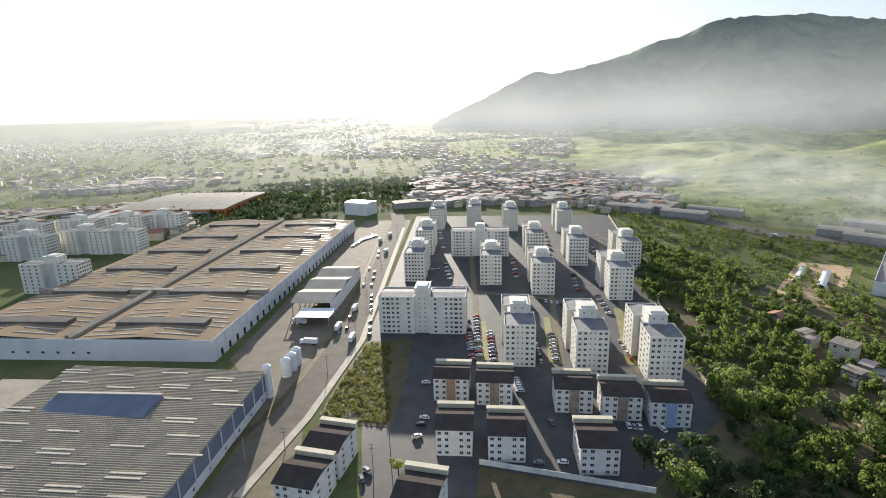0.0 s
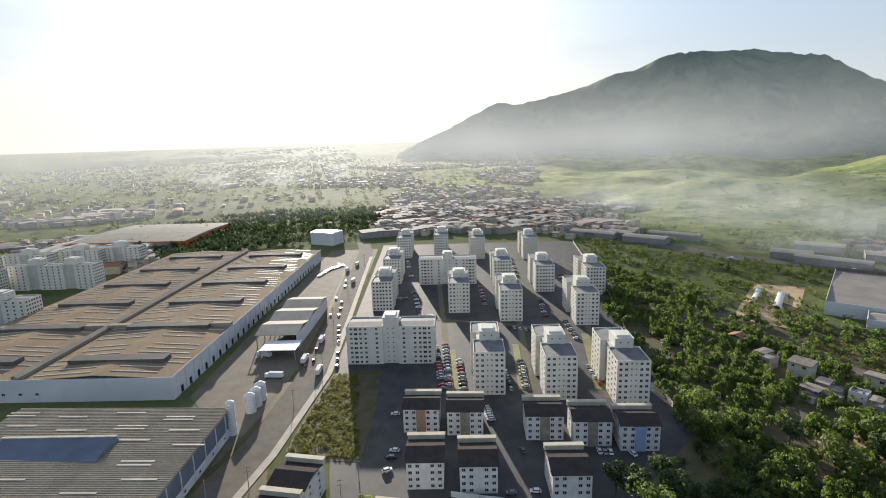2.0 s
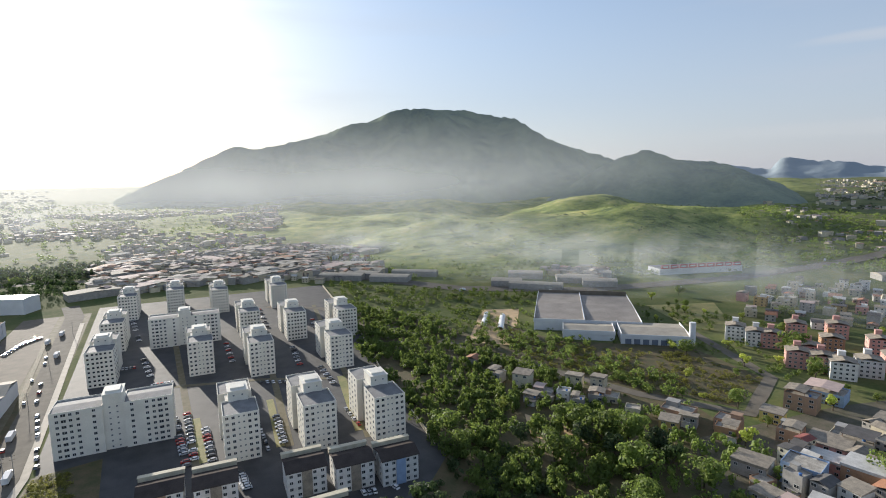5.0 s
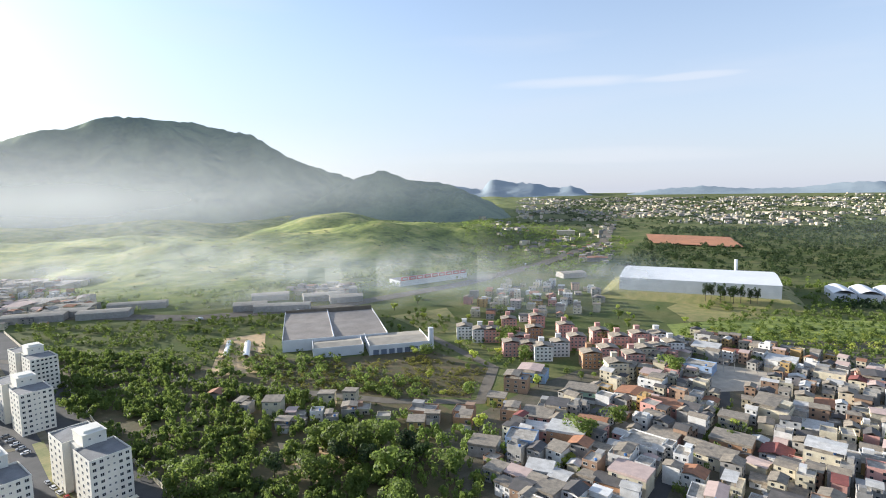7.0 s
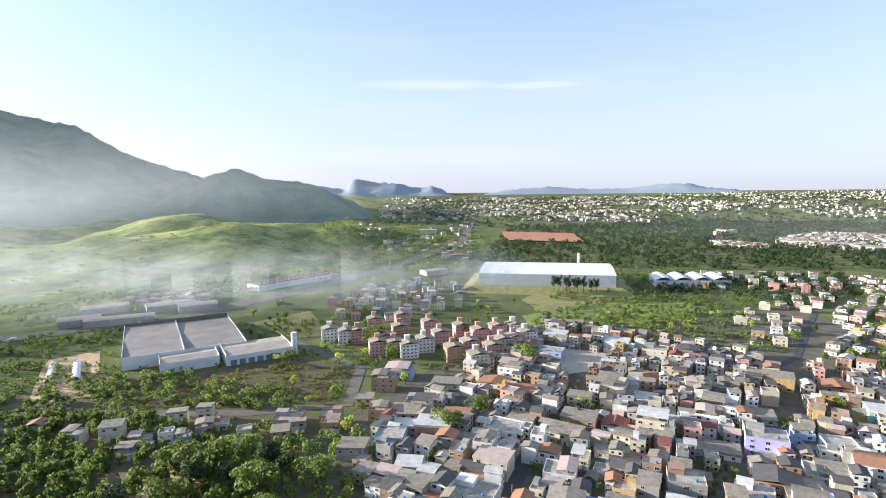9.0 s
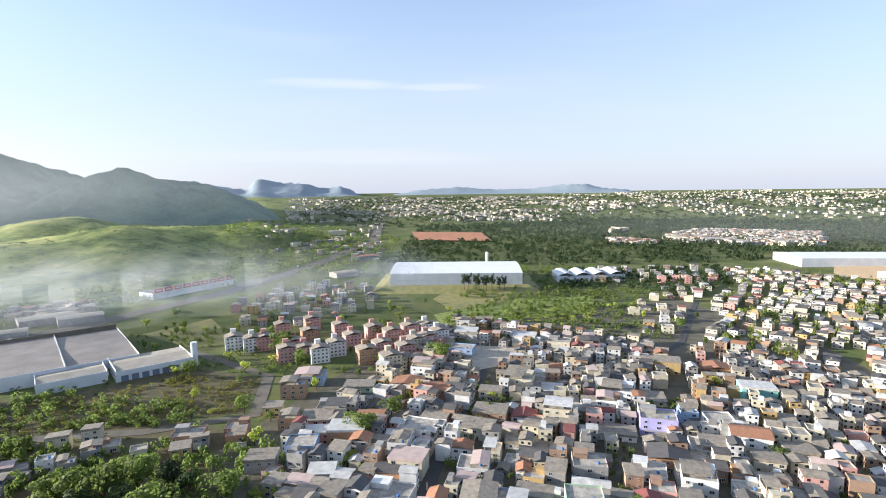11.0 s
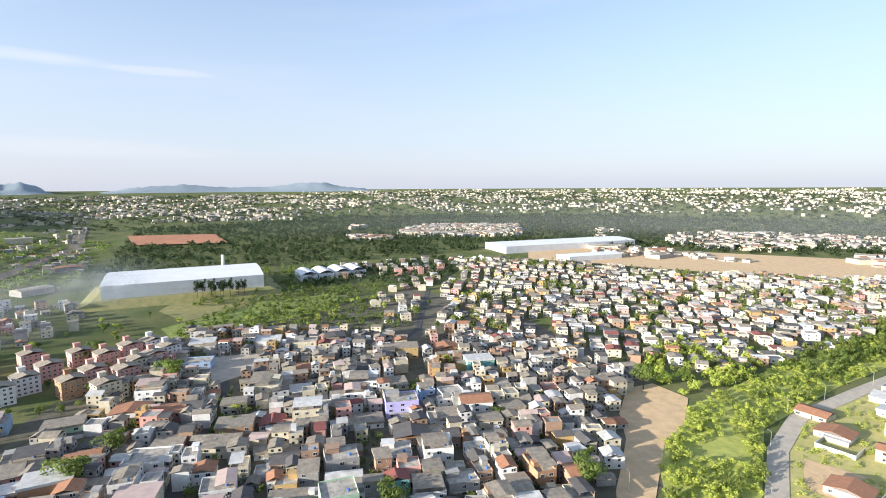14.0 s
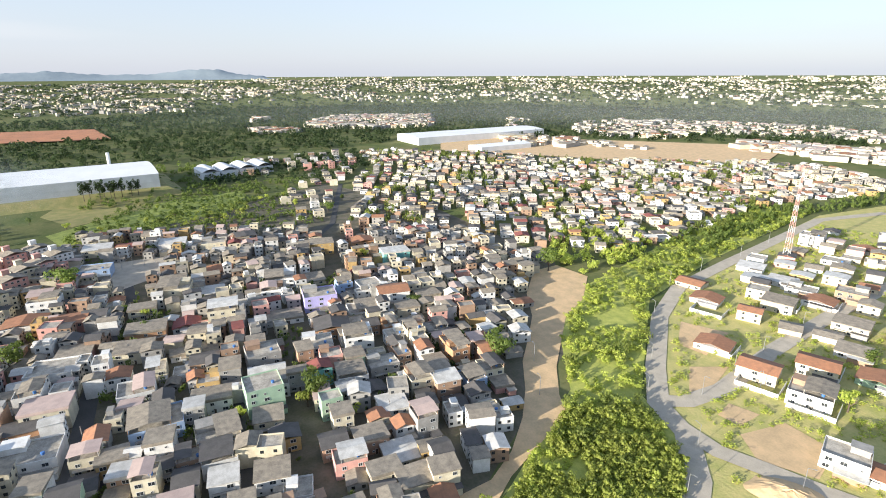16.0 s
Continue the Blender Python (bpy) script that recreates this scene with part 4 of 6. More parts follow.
warehouse("supermarket", "wide orange and white store with a pale sheet roof", pose(-352, 770, 0, 0, 0, FY), 150, 150, 11, 2, ORANGE_BAND, SHED_ROOF, 'x', 10)
warehouse("office_block", "white gatehouse block at the end of the factory", pose(-104, 690, 0, 0, 0, -28), 34, 24, 16, 1, FACT_WALL, WHITE_ROOF, 'x', 0)
for k in range(6):
    warehouse("warehouse", "long pale sheet-roofed shed beside the factory", pose(-335 - 22 * k, 660 + 8 * k, 0, 0, 0, FY + 90), 120, 20, 8, 2, FACT_WALL, SKYLIGHT, 'x', 0)


for x, y, w, d, rz in ((116, 742, 49, 26, -50), (224, 736, 61, 22, -42), (240, 660, 58, 20, -42), (287, 677, 42, 25, -50), (288, 614, 50, 22, -42), (289, 746, 49, 21, -42), (330, 626, 61, 16, -42), (67, 739, 35, 17, -42), (391, 504, 36, 23, -42), (405, 467, 61, 17, -50), (474, 471, 50, 23, -38), (478, 438, 39, 21, -42), (270, 657, 45, 22, -50), (271, 746, 46, 25, -38), (511, 480, 45, 20, -42), (442, 530, 44, 22, -42), (780, 258, 38, 24, -42)):
    warehouse("warehouse", "long pale-roofed shed across the highway", pose(x, y, 0, 0, 0, rz), w, d, 7, 1.6, PAINT["grey"], SHED_ROOF, 'x', 0)


def depot():
    e = thing("depot", "low grey-roofed depot with white-fronted loading wings", "depot", pose(355, 310, 0, 0, 0, -43))
    for n, (x0, x1, y0, y1, h, mt) in (("hall", (-66, -24, -20, 88, 9, ROOF_BROWN)), ("hall", (-23.8, 22, -18, 84, 8.2, ROOF_BROWN)), ("wing", (-42, -2, -44, -20, 7, SHED_ROOF)), ("wing", (2, 52, -50, -12, 7, SHED_ROOF))):
        g = Geo()
        g.box(x0, x1, y0, y1, 0, h)
        g.box(x0 - 0.4, x1 + 0.4, y0 - 0.4, y0, h - 2.2, h + 1.0)
        for a, b in ((x0, x0 + 0.4), (x1 - 0.4, x1)):
            g.box(a, b, y0, y1, h, h + 1.9)
        p = part(n, g, FACT_WALL, e)
        g = Geo()
        g.gable(x0 + 0.42, x1 - 0.42, y0 + 0.1, y1, h + 0.05, h + 1.6, 'x', 0.2)
        part("roof", g, mt, e)
    g = Geo()
    g.box(-66, 22, 88, 89, 0, 12)
    part("parapet", g, YARD, e)
    for k in range(7):
        g = Geo()
        g.box(5 + k * 6.5, 9.5 + k * 6.5, -50.2, -49.9, 0.2, 4.2)
        part("loading_door", g, BLUEGREY, e)
    g = Geo()
    g.tube(54, -46, 0, 18, 2.4, 2.4, 14)
    part("water_tank", g, FACT_WALL, e)


depot()


def showroom():
    e = thing("showroom", "long white showroom with red sign boards along its roofline", "showroom", pose(647.5, 427.8, 0.5, 0, 0, -21))
    g = Geo()
    g.box(-60, 60, -14, 14, 0, 8)
    part("wall", g, FACT_WALL, e)
    g = Geo()
    g.box(-60, 60, -13.5, 14, 8.02, 8.5)
    part("roof", g, ROOF_GREY, e)
    for k in range(9):
        g = Geo()
        g.box(-58 + k * 13, -47 + k * 13, -14.6, -14.2, 8, 13)
        b = part("sign_board", g, RED_SIGN, e, "red sign board")
        g = Geo()
        g.box(-56 + k * 13, -49 + k * 13, -14.8, -14.6, 9.6, 11.4)
        part("sign_bar", g, FRAME, b)


showroom()
for i, (px, py) in enumerate(((275.1, 387.3), (283.2, 372.9))):
    g = Geo()
    for k in range(12):
        a, b = math.pi * k / 12, math.pi * (k + 1) / 12
        g.poly([(2.7 * math.cos(a), -23, 2.6 * math.sin(a)), (2.7 * math.cos(a), 23, 2.6 * math.sin(a)), (2.7 * math.cos(b), 23, 2.6 * math.sin(b)), (2.7 * math.cos(b), -23, 2.6 * math.sin(b))])
    e = thing("greenhouse_tunnel", "white plastic tunnel on bare earth", "tunnel", pose(px, py, 0.1, 0, 0, -40), group="tunnels")
    part("cover", g, WHITE_ROOF, e)
patch("ground", [(227.7, 343.8), (251.4, 314.4), (328.3, 403.6), (295.8, 422.0)], 0.1, DIRT, "bare earth round the tunnels", "ground")


# ---- red and white walk-up estate ----
def small_block(wall, n):
    e = thing("apartment_block", n + " four-storey block with a small tiled roof and tank turret", "apartment block", group="small walk-up estate")
    g = Geo()
    g.box(-7, 7, -6, 6, 0, 11.4)
    g.box(-7.06, 7.06, -6.06, 6.06, 2.6, 2.75)
    part("wall", g, wall, e)
    g = Geo()
    g.gable(-7.5, 7.5, -6.5, 6.5, 11.4, 13.2, 'y', 0.2)
    part("roof", g, TOP["fibre"], e)
    g = Geo()
    g.box(-2, 2, 3.5, 6.8, 0, 15.8)
    g.box(-2.2, 2.2, 3.3, 7.0, 15.8, 16.1)
    part("turret", g, PAINT["pink"] if "red" in n else wall, e)
    windows(e, ('y', -6, 0), (-4.6, -1.6, 1.6, 4.6), 4, z0=1.0, step=2.8)
    windows(e, ('x', -7, -90), (-3, 2), 4, z0=1.0, step=2.8)
    return e


SB = [small_block(PAINT["white"], "white"), small_block(PAINT["pink"], "faded red"), small_block(PAINT["cream"], "cream"), small_block(PAINT["orange"], "terracotta")]
spots = [
    (405.5, 231.1, 0),
    (403.4, 214.0, 0),
    (408.1, 205.4, 1),
    (450.0, 208.6, 1),
    (398.8, 175.7, 1),
    (383.7, 160.8, 1),
    (431.3, 175.4, 3),
    (381.7, 148.2, 0),
    (398.7, 140.6, 0),
    (454.1, 155.1, 1),
    (421.6, 134.3, 1),
    (383.4, 111.3, 3),
    (401.2, 103.5, 1),
    (448.7, 123.2, 1),
    (369.5, 89.3, 2),
    (395.6, 83.6, 1),
    (438.2, 104.1, 1),
    (414.6, 79.5, 2),
    (424.5, 71.1, 1),
    (441.3, 63.6, 0),
    (455.1, 92.1, 1),
    (473.5, 189.8, 1),
    (380.3, 173.8, 1),
    (462.9, 77.9, 0),
]
used = set()
for x, y, kind in spots:
    m = pose(x, y, 0, 0, 0, -58)
    if kind in used:
        copy_thing(SB[kind], m)
    else:
        SB[kind].matrix_basis = m
        used.add(kind)


# ---- hillside houses ----
HOUSES = []
rnd = random.Random(7)
NAMES = {"conc": "grey concrete slab roof", "fibre": "fibre-cement roof", "dark": "dark stained roof", "tile": "clay tile roof", "redtile": "dark red tile roof", "metal": "pale metal roof", "rose": "faded pink roof"}
WNAME = {"white": "whitewashed", "cream": "cream", "ochre": "ochre", "orange": "orange brick", "brick": "bare brick", "pink": "pink", "blue": "pale blue", "deepblue": "deep blue", "violet": "violet", "green": "mint green", "teal": "teal", "grey": "raw cement", "yellow": "yellow"}
NUM = ("", "one", "two", "three", "four")
tank_geo = Geo()
tank_geo.tube(0, 0, 0, 0.9, 0.55, 0.7, 12)
tank_geo.tube(0, 0, 0.9, 1.05, 0.74, 0.5, 12)
TANK = tank_geo.mesh("water_tank", TANKBLUE)


def house(x, y, w, d, floors, wall, roof, yaw=-12.0, full=True, z=0.0):
    """A self-built house: stacked storeys, slab edges, a roof of its own kind, windows and a door."""
    HOUSES.append((x, y, max(w, d) * 0.62))
    h = floors * 2.9
    e = thing("house", WNAME[wall] + " " + NUM[floors] + "-storey house with a " + NAMES[roof], "house", pose(x, y, z, 0, 0, yaw), group="hillside houses")
    g = Geo()
    set_back = floors > 1 and rnd.random() < 0.35
    if roof == "conc":
        g.parapet(-w / 2, w / 2, -d / 2, d / 2, -0.5, h + 0.8, 0.8, 0.2)
    else:
        g.box(-w / 2, w / 2, -d / 2, d / 2, -0.5, h)
    part("wall", g, PAINT[wall], e)
    if roof == "conc" and rnd.random() < 0.65:
        q = Geo()
        sx = rnd.choice((-1, 1))
        q.box(sx * w / 4 - w / 5, sx * w / 4 + w / 5, d / 2 - d * 0.42, d / 2 - 0.25, h + 0.1, h + 2.5)
        q.box(sx * w / 4 - w / 5 - 0.3, sx * w / 4 + w / 5 + 0.3, d / 2 - d * 0.42 - 0.3, d / 2, h + 2.5, h + 2.65)
        part("stair_head", q, PAINT[rnd.choice((wall, "grey", "brick"))], e)
    if roof == "conc" and full and rnd.random() < 0.6:
        q = Geo()
        tw = w * rnd.uniform(0.5, 1.0)
        ox = rnd.choice((-1, 1)) * (w - tw) / 2
        for px in (-tw / 2 + 0.15, tw / 2 - 0.15):
            for py in (-d / 2 + 0.15, d / 2 - 0.15):
                q.box(ox + px - 0.12, ox + px + 0.12, py - 0.12, py + 0.12, h + 0.8, h + 2.7)
        part("terrace_frame", q, PAINT[rnd.choice((wall, "grey", "brick"))], e)
        q = Geo()
        q.gable(ox - tw / 2 - 0.4, ox + tw / 2 + 0.4, -d / 2 - 0.4, d / 2 + 0.4, h + 2.7, h + rnd.uniform(2.9, 3.6), rnd.choice("xy"), 0.12)
        part("terrace_roof", q, TOP[rnd.choice(("fibre", "fibre", "fibre", "dark", "rose", "metal"))], e, "sheet roof over the open terrace")
    if full and rnd.random() < 0.45:
        q = Geo()
        lw, ld, lh = w * rnd.uniform(0.4, 0.7), rnd.uniform(2.2, 3.6), rnd.uniform(2.4, 3.4)
        q.box(w / 2 - lw, w / 2, -d / 2 - ld, -d / 2, -0.3, lh)
        part("lean_to", q, PAINT[rnd.choice((wall, "grey", "brick", "white"))], e)
        q = Geo()
        q.box(w / 2 - lw - 0.3, w / 2 + 0.3, -d / 2 - ld - 0.4, -d / 2 - 0.01, lh + 0.01, lh + 0.14)
        part("lean_to_roof", q, TOP[rnd.choice(("fibre", "dark", "metal", "conc"))], e)
    r = Geo()
    if roof == "conc":
        r.box(-w / 2 + 0.22, w / 2 - 0.22, -d / 2 + 0.22, d / 2 - 0.22, h + 0.003, h + 0.12)
    elif roof in ("tile", "redtile", "dark"):
        r.gable(-w / 2 - 0.5, w / 2 + 0.5, -d / 2 - 0.5, d / 2 + 0.5, h + 0.003, h + rnd.uniform(1.2, 1.9), rnd.choice("xy"), 0.15)
    else:
        a, b = (0.25, 1.0) if rnd.random() < 0.5 else (1.0, 0.25)
        k = len(r.v)
        r.box(-w / 2 - 0.4, w / 2 + 0.4, -d / 2 - 0.4, d / 2 + 0.4, h + 0.003, h + 0.15)
        r.v[k + 4:k + 8] = [(px, py, h + (a if py < 0 else b) + 0.15) for px, py, pz in r.v[k + 4:k + 8]]
        r.v[k:k + 4] = [(px, py, h - 0.05) for px, py, pz in r.v[k:k + 4]]
    part("roof", r, TOP[roof], e)
    if full:
        n = 2 if w < 11 else 3
        for k in range(floors):
            for i in range(n):
                if rnd.random() < 0.85:
                    part("window", rnd.choice((WIN, WIN_BIG, WIN_BIG, WIN_SMALL)), None, e, loc=(-w / 2 + w * (i + 0.5) / n + rnd.uniform(-.4, .4), -d / 2, k * 2.9 + 1.0))
            if rnd.random() < 0.8:
                part("window", WIN, None, e, loc=(-w / 2, rnd.uniform(-0.3, 0.3) * d, k * 2.9 + 1.0), rz=-90)
        part("door", DOOR, None, e, loc=(w * 0.08, -d / 2 - 0.02, 0.05))
        if set_back and w > 7:
            b = Geo()
            b.box(-w * 0.4, w * 0.4, -d / 2 - 1.3, -d / 2, 2.75, 2.9)
            for i in range(6):
                b.box(-w * 0.4 + i * w * 0.16 - 0.04, -w * 0.4 + i * w * 0.16 + 0.04, -d / 2 - 1.28, -d / 2 - 1.2, 2.9, 3.8)
            b.box(-w * 0.4, w * 0.4, -d / 2 - 1.3, -d / 2 - 1.2, 3.8, 3.9)
            part("balcony", b, PAINT["grey"], e)
    if roof == "conc" and rnd.random() < 0.45:
        part("water_tank", TANK, None, e, "blue plastic water tank", loc=(w * 0.25, d * -0.2, h + 0.12))
    return e


house(203.2, 50.8, 19.0, 14.4, 2, "white", "conc", -96)
house(229.5, 47.8, 15.9, 12.6, 3, "cream", "rose", -96)
house(267.5, 50.2, 18.5, 15.0, 2, "white", "conc", -102)
house(222.2, 55.1, 12.9, 9.1, 2, "orange", "dark", -93)
house(280.1, 42.7, 14.2, 10.9, 2, "pink", "fibre", -100)
house(331.5, 68.9, 19.0, 15.0, 2, "white", "tile", -97)
house(323.8, 48.5, 17.5, 14.5, 2, "pink", "tile", -97)
house(325.8, 36.5, 12.0, 10.3, 2, "white", "dark", -101)
house(358.7, 62.4, 15.0, 11.8, 3, "cream", "conc", -93)
house(322.2, 14.0, 13.8, 11.4, 2, "cream", "fibre", -94)
house(338.4, -4.0, 18.1, 15.0, 3, "cream", "conc", -102)
house(292.3, 12.7, 18.5, 15.0, 2, "orange", "fibre", -96)
house(270.7, 18.4, 16.2, 12.6, 2, "cream", "fibre", -103)
house(247.2, 24.7, 9.8, 9.0, 2, "white", "tile", -97)
house(230.5, 17.9, 14.1, 12.4, 2, "white", "conc", -92)
house(203.1, 11.4, 18.5, 15.0, 2, "blue", "conc", -92)
house(260.7, -1.7, 10.9, 8.7, 1, "white", "fibre", -93)
house(228.6, -4.5, 6.5, 6.5, 2, "white", "tile", -92)
house(243.4, -10.2, 12.1, 11.1, 2, "brick", "dark", -102)
house(210.2, -8.9, 15.3, 11.2, 2, "white", "fibre", -100)
house(293.7, -6.2, 13.1, 12.4, 1, "white", "redtile", -98)
house(292.6, -24.9, 15.5, 13.2, 3, "cream", "conc", -99)
house(336.0, -23.5, 15.1, 12.5, 1, "white", "metal", -98)
house(374.3, -32.0, 19.0, 15.0, 1, "orange", "tile", -96)
house(276.7, -41.0, 11.2, 9.5, 1, "white", "metal", -92)
house(232.6, -33.8, 14.8, 12.9, 3, "grey", "conc", -92)
house(199.4, -27.5, 14.4, 13.2, 4, "green", "conc", -91)
house(184.7, -26.2, 10.8, 9.4, 2, "cream", "fibre", -101)
house(183.8, -7.8, 15.1, 13.8, 2, "cream", "conc", -91)
house(170.5, -6.7, 11.6, 10.8, 2, "white", "conc", -96)
house(158.4, -6.4, 9.1, 8.0, 2, "white", "metal", -100)
house(174.3, 1.9, 9.0, 8.2, 2, "brick", "conc", -96)
house(177.0, 20.8, 11.2, 8.6, 2, "brick", "metal", -102)
house(187.7, 25.6, 9.7, 8.8, 2, "ochre", "fibre", -91)
house(174.9, 11.2, 7.6, 6.5, 2, "grey", "dark", -93)
house(206.8, -43.1, 8.1, 6.5, 3, "grey", "fibre", -101)
house(205.4, -52.5, 9.8, 7.6, 3, "teal", "redtile", -94)
house(233.2, -59.7, 14.6, 13.4, 2, "white", "conc", -102)
house(226.1, -78.2, 13.8, 11.8, 3, "white", "conc", -102)
house(285.9, -76.8, 18.6, 15.0, 3, "violet", "conc", -99)
house(301.1, -96.8, 9.4, 8.6, 2, "blue", "conc", -91)
house(293.5, -110.1, 14.1, 11.6, 2, "white", "conc", -91)
house(270.3, -116.5, 17.8, 13.8, 3, "white", "tile", -102)
house(249.3, -72.1, 17.7, 15.0, 2, "orange", "dark", -103)
house(277.9, -54.4, 18.7, 14.0, 1, "white", "fibre", -98)
house(198.2, -64.7, 13.1, 11.2, 2, "white", "conc", -101)
house(199.6, -79.7, 13.6, 9.7, 2, "grey", "conc", -93)
house(186.2, -69.2, 11.1, 8.7, 1, "grey", "dark", -91)
house(168.5, -70.8, 11.2, 10.3, 2, "white", "metal", -98)
house(163.9, -62.8, 7.9, 6.5, 2, "cream", "tile", -97)
house(155.1, -69.0, 7.0, 6.5, 2, "white", "tile", -96)
house(155.2, -56.0, 11.6, 9.7, 2, "brick", "fibre", -96)
house(144.0, -62.9, 11.9, 11.1, 1, "cream", "metal", -97)
house(127.7, -60.5, 10.9, 8.8, 2, "cream", "fibre", -94)
house(147.4, -45.4, 10.9, 8.3, 2, "pink", "conc", -99)
house(158.4, -43.3, 9.4, 8.9, 2, "brick", "dark", -97)
house(153.4, -20.8, 11.1, 9.3, 2, "white", "fibre", -103)
house(170.5, -28.9, 10.2, 8.2, 2, "ochre", "dark", -96)
house(230.8, -109.3, 11.9, 8.4, 2, "cream", "fibre", -96)
house(250.7, -116.4, 12.7, 10.9, 2, "cream", "fibre", -102)
house(260.7, -134.6, 13.4, 11.5, 2, "cream", "fibre", -97)
house(336.5, -147.7, 19.0, 15.0, 3, "teal", "metal", -99)
house(380.8, -139.6, 17.7, 15.0, 2, "orange", "tile", -94)
house(382.4, -107.6, 17.1, 12.1, 3, "ochre", "fibre", -102)
house(423.1, -58.3, 17.6, 15.0, 3, "pink", "conc", -91)
house(433.8, -37.0, 17.6, 13.5, 2, "cream", "conc", -98)
house(449.8, -9.3, 19.0, 15.0, 2, "white", "metal", -99)
house(465.3, 20.3, 19.0, 15.0, 1, "white", "redtile", -99)
house(461.2, 41.3, 19.0, 15.0, 2, "cream", "metal", -96)
house(409.6, 40.3, 19.0, 14.7, 2, "blue", "conc", -98)
house(331.6, -65.0, 19.0, 15.0, 2, "white", "conc", -103)
house(326.3, -81.8, 19.0, 15.0, 1, "cream", "fibre", -94)
house(313.2, -55.8, 13.7, 10.7, 2, "white", "conc", -100)
house(265.2, -95.0, 16.0, 14.4, 1, "white", "conc", -100)
house(245.3, 167.7, 15.6, 11.6, 2, "brick", "conc", -72)
house(255.8, 146.5, 11.6, 10.1, 2, "brick", "conc", -75)
house(283.8, 139.3, 10.7, 8.4, 2, "yellow", "fibre", -77)
house(269.9, 123.9, 10.2, 9.3, 2, "brick", "conc", -78)
house(236.5, 102.3, 14.4, 13.2, 3, "blue", "conc", -79)
house(217.4, 85.2, 11.7, 9.1, 2, "white", "metal", -80)
house(226.7, 118.4, 13.8, 12.7, 2, "grey", "fibre", -76)
house(255.7, 102.0, 14.6, 11.0, 2, "pink", "metal", -80)
house(272.5, 108.2, 16.5, 13.7, 2, "pink", "fibre", -80)
house(256.0, 85.5, 18.5, 15.0, 3, "orange", "metal", -82)
house(286.2, 104.1, 17.3, 12.9, 2, "cream", "conc", -81)
house(322.6, 98.5, 19.0, 15.0, 2, "green", "fibre", -83)
house(336.7, 137.2, 19.0, 15.0, 2, "blue", "conc", -79)
house(312.1, 138.6, 15.3, 11.2, 3, "brick", "conc", -78)
house(277.2, 78.8, 14.8, 13.3, 2, "orange", "tile", -83)
house(353.8, 62.0, 15.0, 11.8, 3, "white", "conc", -98)
house(200.6, 296.2, 9.7, 7.8, 2, "grey", "tile", -63)
house(197.3, 265.0, 9.1, 8.5, 2, "grey", "conc", -68)
house(212.3, 219.7, 7.3, 6.5, 2, "white", "conc", -55)
house(210.5, 206.5, 6.8, 6.5, 2, "grey", "conc", -54)
house(223.5, 204.9, 8.8, 7.1, 2, "grey", "conc", -55)
house(201.6, 223.0, 6.8, 6.5, 1, "cream", "fibre", -66)
house(226.3, 181.9, 7.6, 6.7, 2, "cream", "conc", -57)
house(230.8, 162.8, 9.1, 7.9, 2, "ochre", "fibre", -62)
house(242.6, 159.8, 8.3, 6.4, 2, "grey", "fibre", -65)
house(246.7, 142.0, 10.0, 7.5, 2, "orange", "conc", -69)
house(195.0, 227.6, 8.4, 7.2, 1, "grey", "conc", -65)
house(177.5, -279.2, 16.0, 12.8, 1, "white", "tile", -161)
house(198.5, -293.5, 16.0, 12.8, 1, "cream", "tile", -167)
house(139.8, -232.0, 15.9, 12.7, 1, "white", "tile", -160)
house(113.4, -225.1, 16.0, 12.8, 2, "cream", "tile", -161)
house(90.9, -224.1, 16.0, 12.8, 2, "white", "conc", -160)
house(101.7, -250.5, 16.0, 12.8, 2, "cream", "tile", -160)
house(64.3, -194.5, 13.7, 11.0, 2, "white", "conc", -160)
house(150.3, -305.0, 16.0, 12.8, 2, "cream", "fibre", -162)
house(142.1, -332.7, 16.0, 12.8, 1, "white", "tile", -167)
house(57.3, -197.1, 12.6, 10.0, 1, "white", "tile", -161)
house(83.0, -264.4, 16.0, 12.8, 1, "green", "tile", -166)
house(114.7, -308.6, 16.0, 12.8, 2, "cream", "fibre", -165)
house(156.9, -341.5, 16.0, 12.8, 1, "white", "conc", -162)
house(171.0, -345.4, 16.0, 12.8, 1, "white", "metal", -163)
house(206.2, -447.6, 16.0, 12.8, 3, "white", "conc", -164)
house(196.8, -353.6, 16.0, 12.8, 1, "white", "metal", -159)
house(135.9, -355.2, 16.0, 12.8, 2, "brick", "conc", -162)
house(176.9, -462.8, 16.0, 12.8, 1, "white", "tile", -164)
house(174.0, -416.6, 16.0, 12.8, 1, "white", "conc", -165)
house(182.1, -336.1, 16.0, 12.8, 1, "white", "metal", -160)
house(101.1, -282.8, 15.3, 12.3, 1, "white", "fibre", -163)


# fill the hillside between the placed houses
STREETS = [((137, -38), (240, -45)), ((240, -45), (311, -90)), ((311, -90), (457, -140)), ((457, -140), (630, -207)),
           ((186, 48), (240, 25)), ((240, 25), (352, 15)), ((352, 15), (500, 60))]


def far_from_streets(x, y, gap):
    p = Vector((x, y))
    if inside(x, y, SQUARE):
        return False
    for a, b in STREETS:
        a, b = Vector(a), Vector(b)
        t = max(0, min(1, (p - a).dot(b - a) / (b - a).length_squared))
        if (a + (b - a) * t - p).length < gap:
            return False
    return True


WALLS = ["white"] * 11 + ["cream"] * 12 + ["grey"] * 9 + ["brick"] * 6 + ["orange"] * 2 + ["ochre"] * 2 + ["pink"] * 2 + ["blue", "green"]
PLAIN_WALLS = ["cream"] * 12 + ["white"] * 7 + ["grey"] * 7 + ["brick"] * 3 + ["ochre", "ochre", "pink", "pink"]
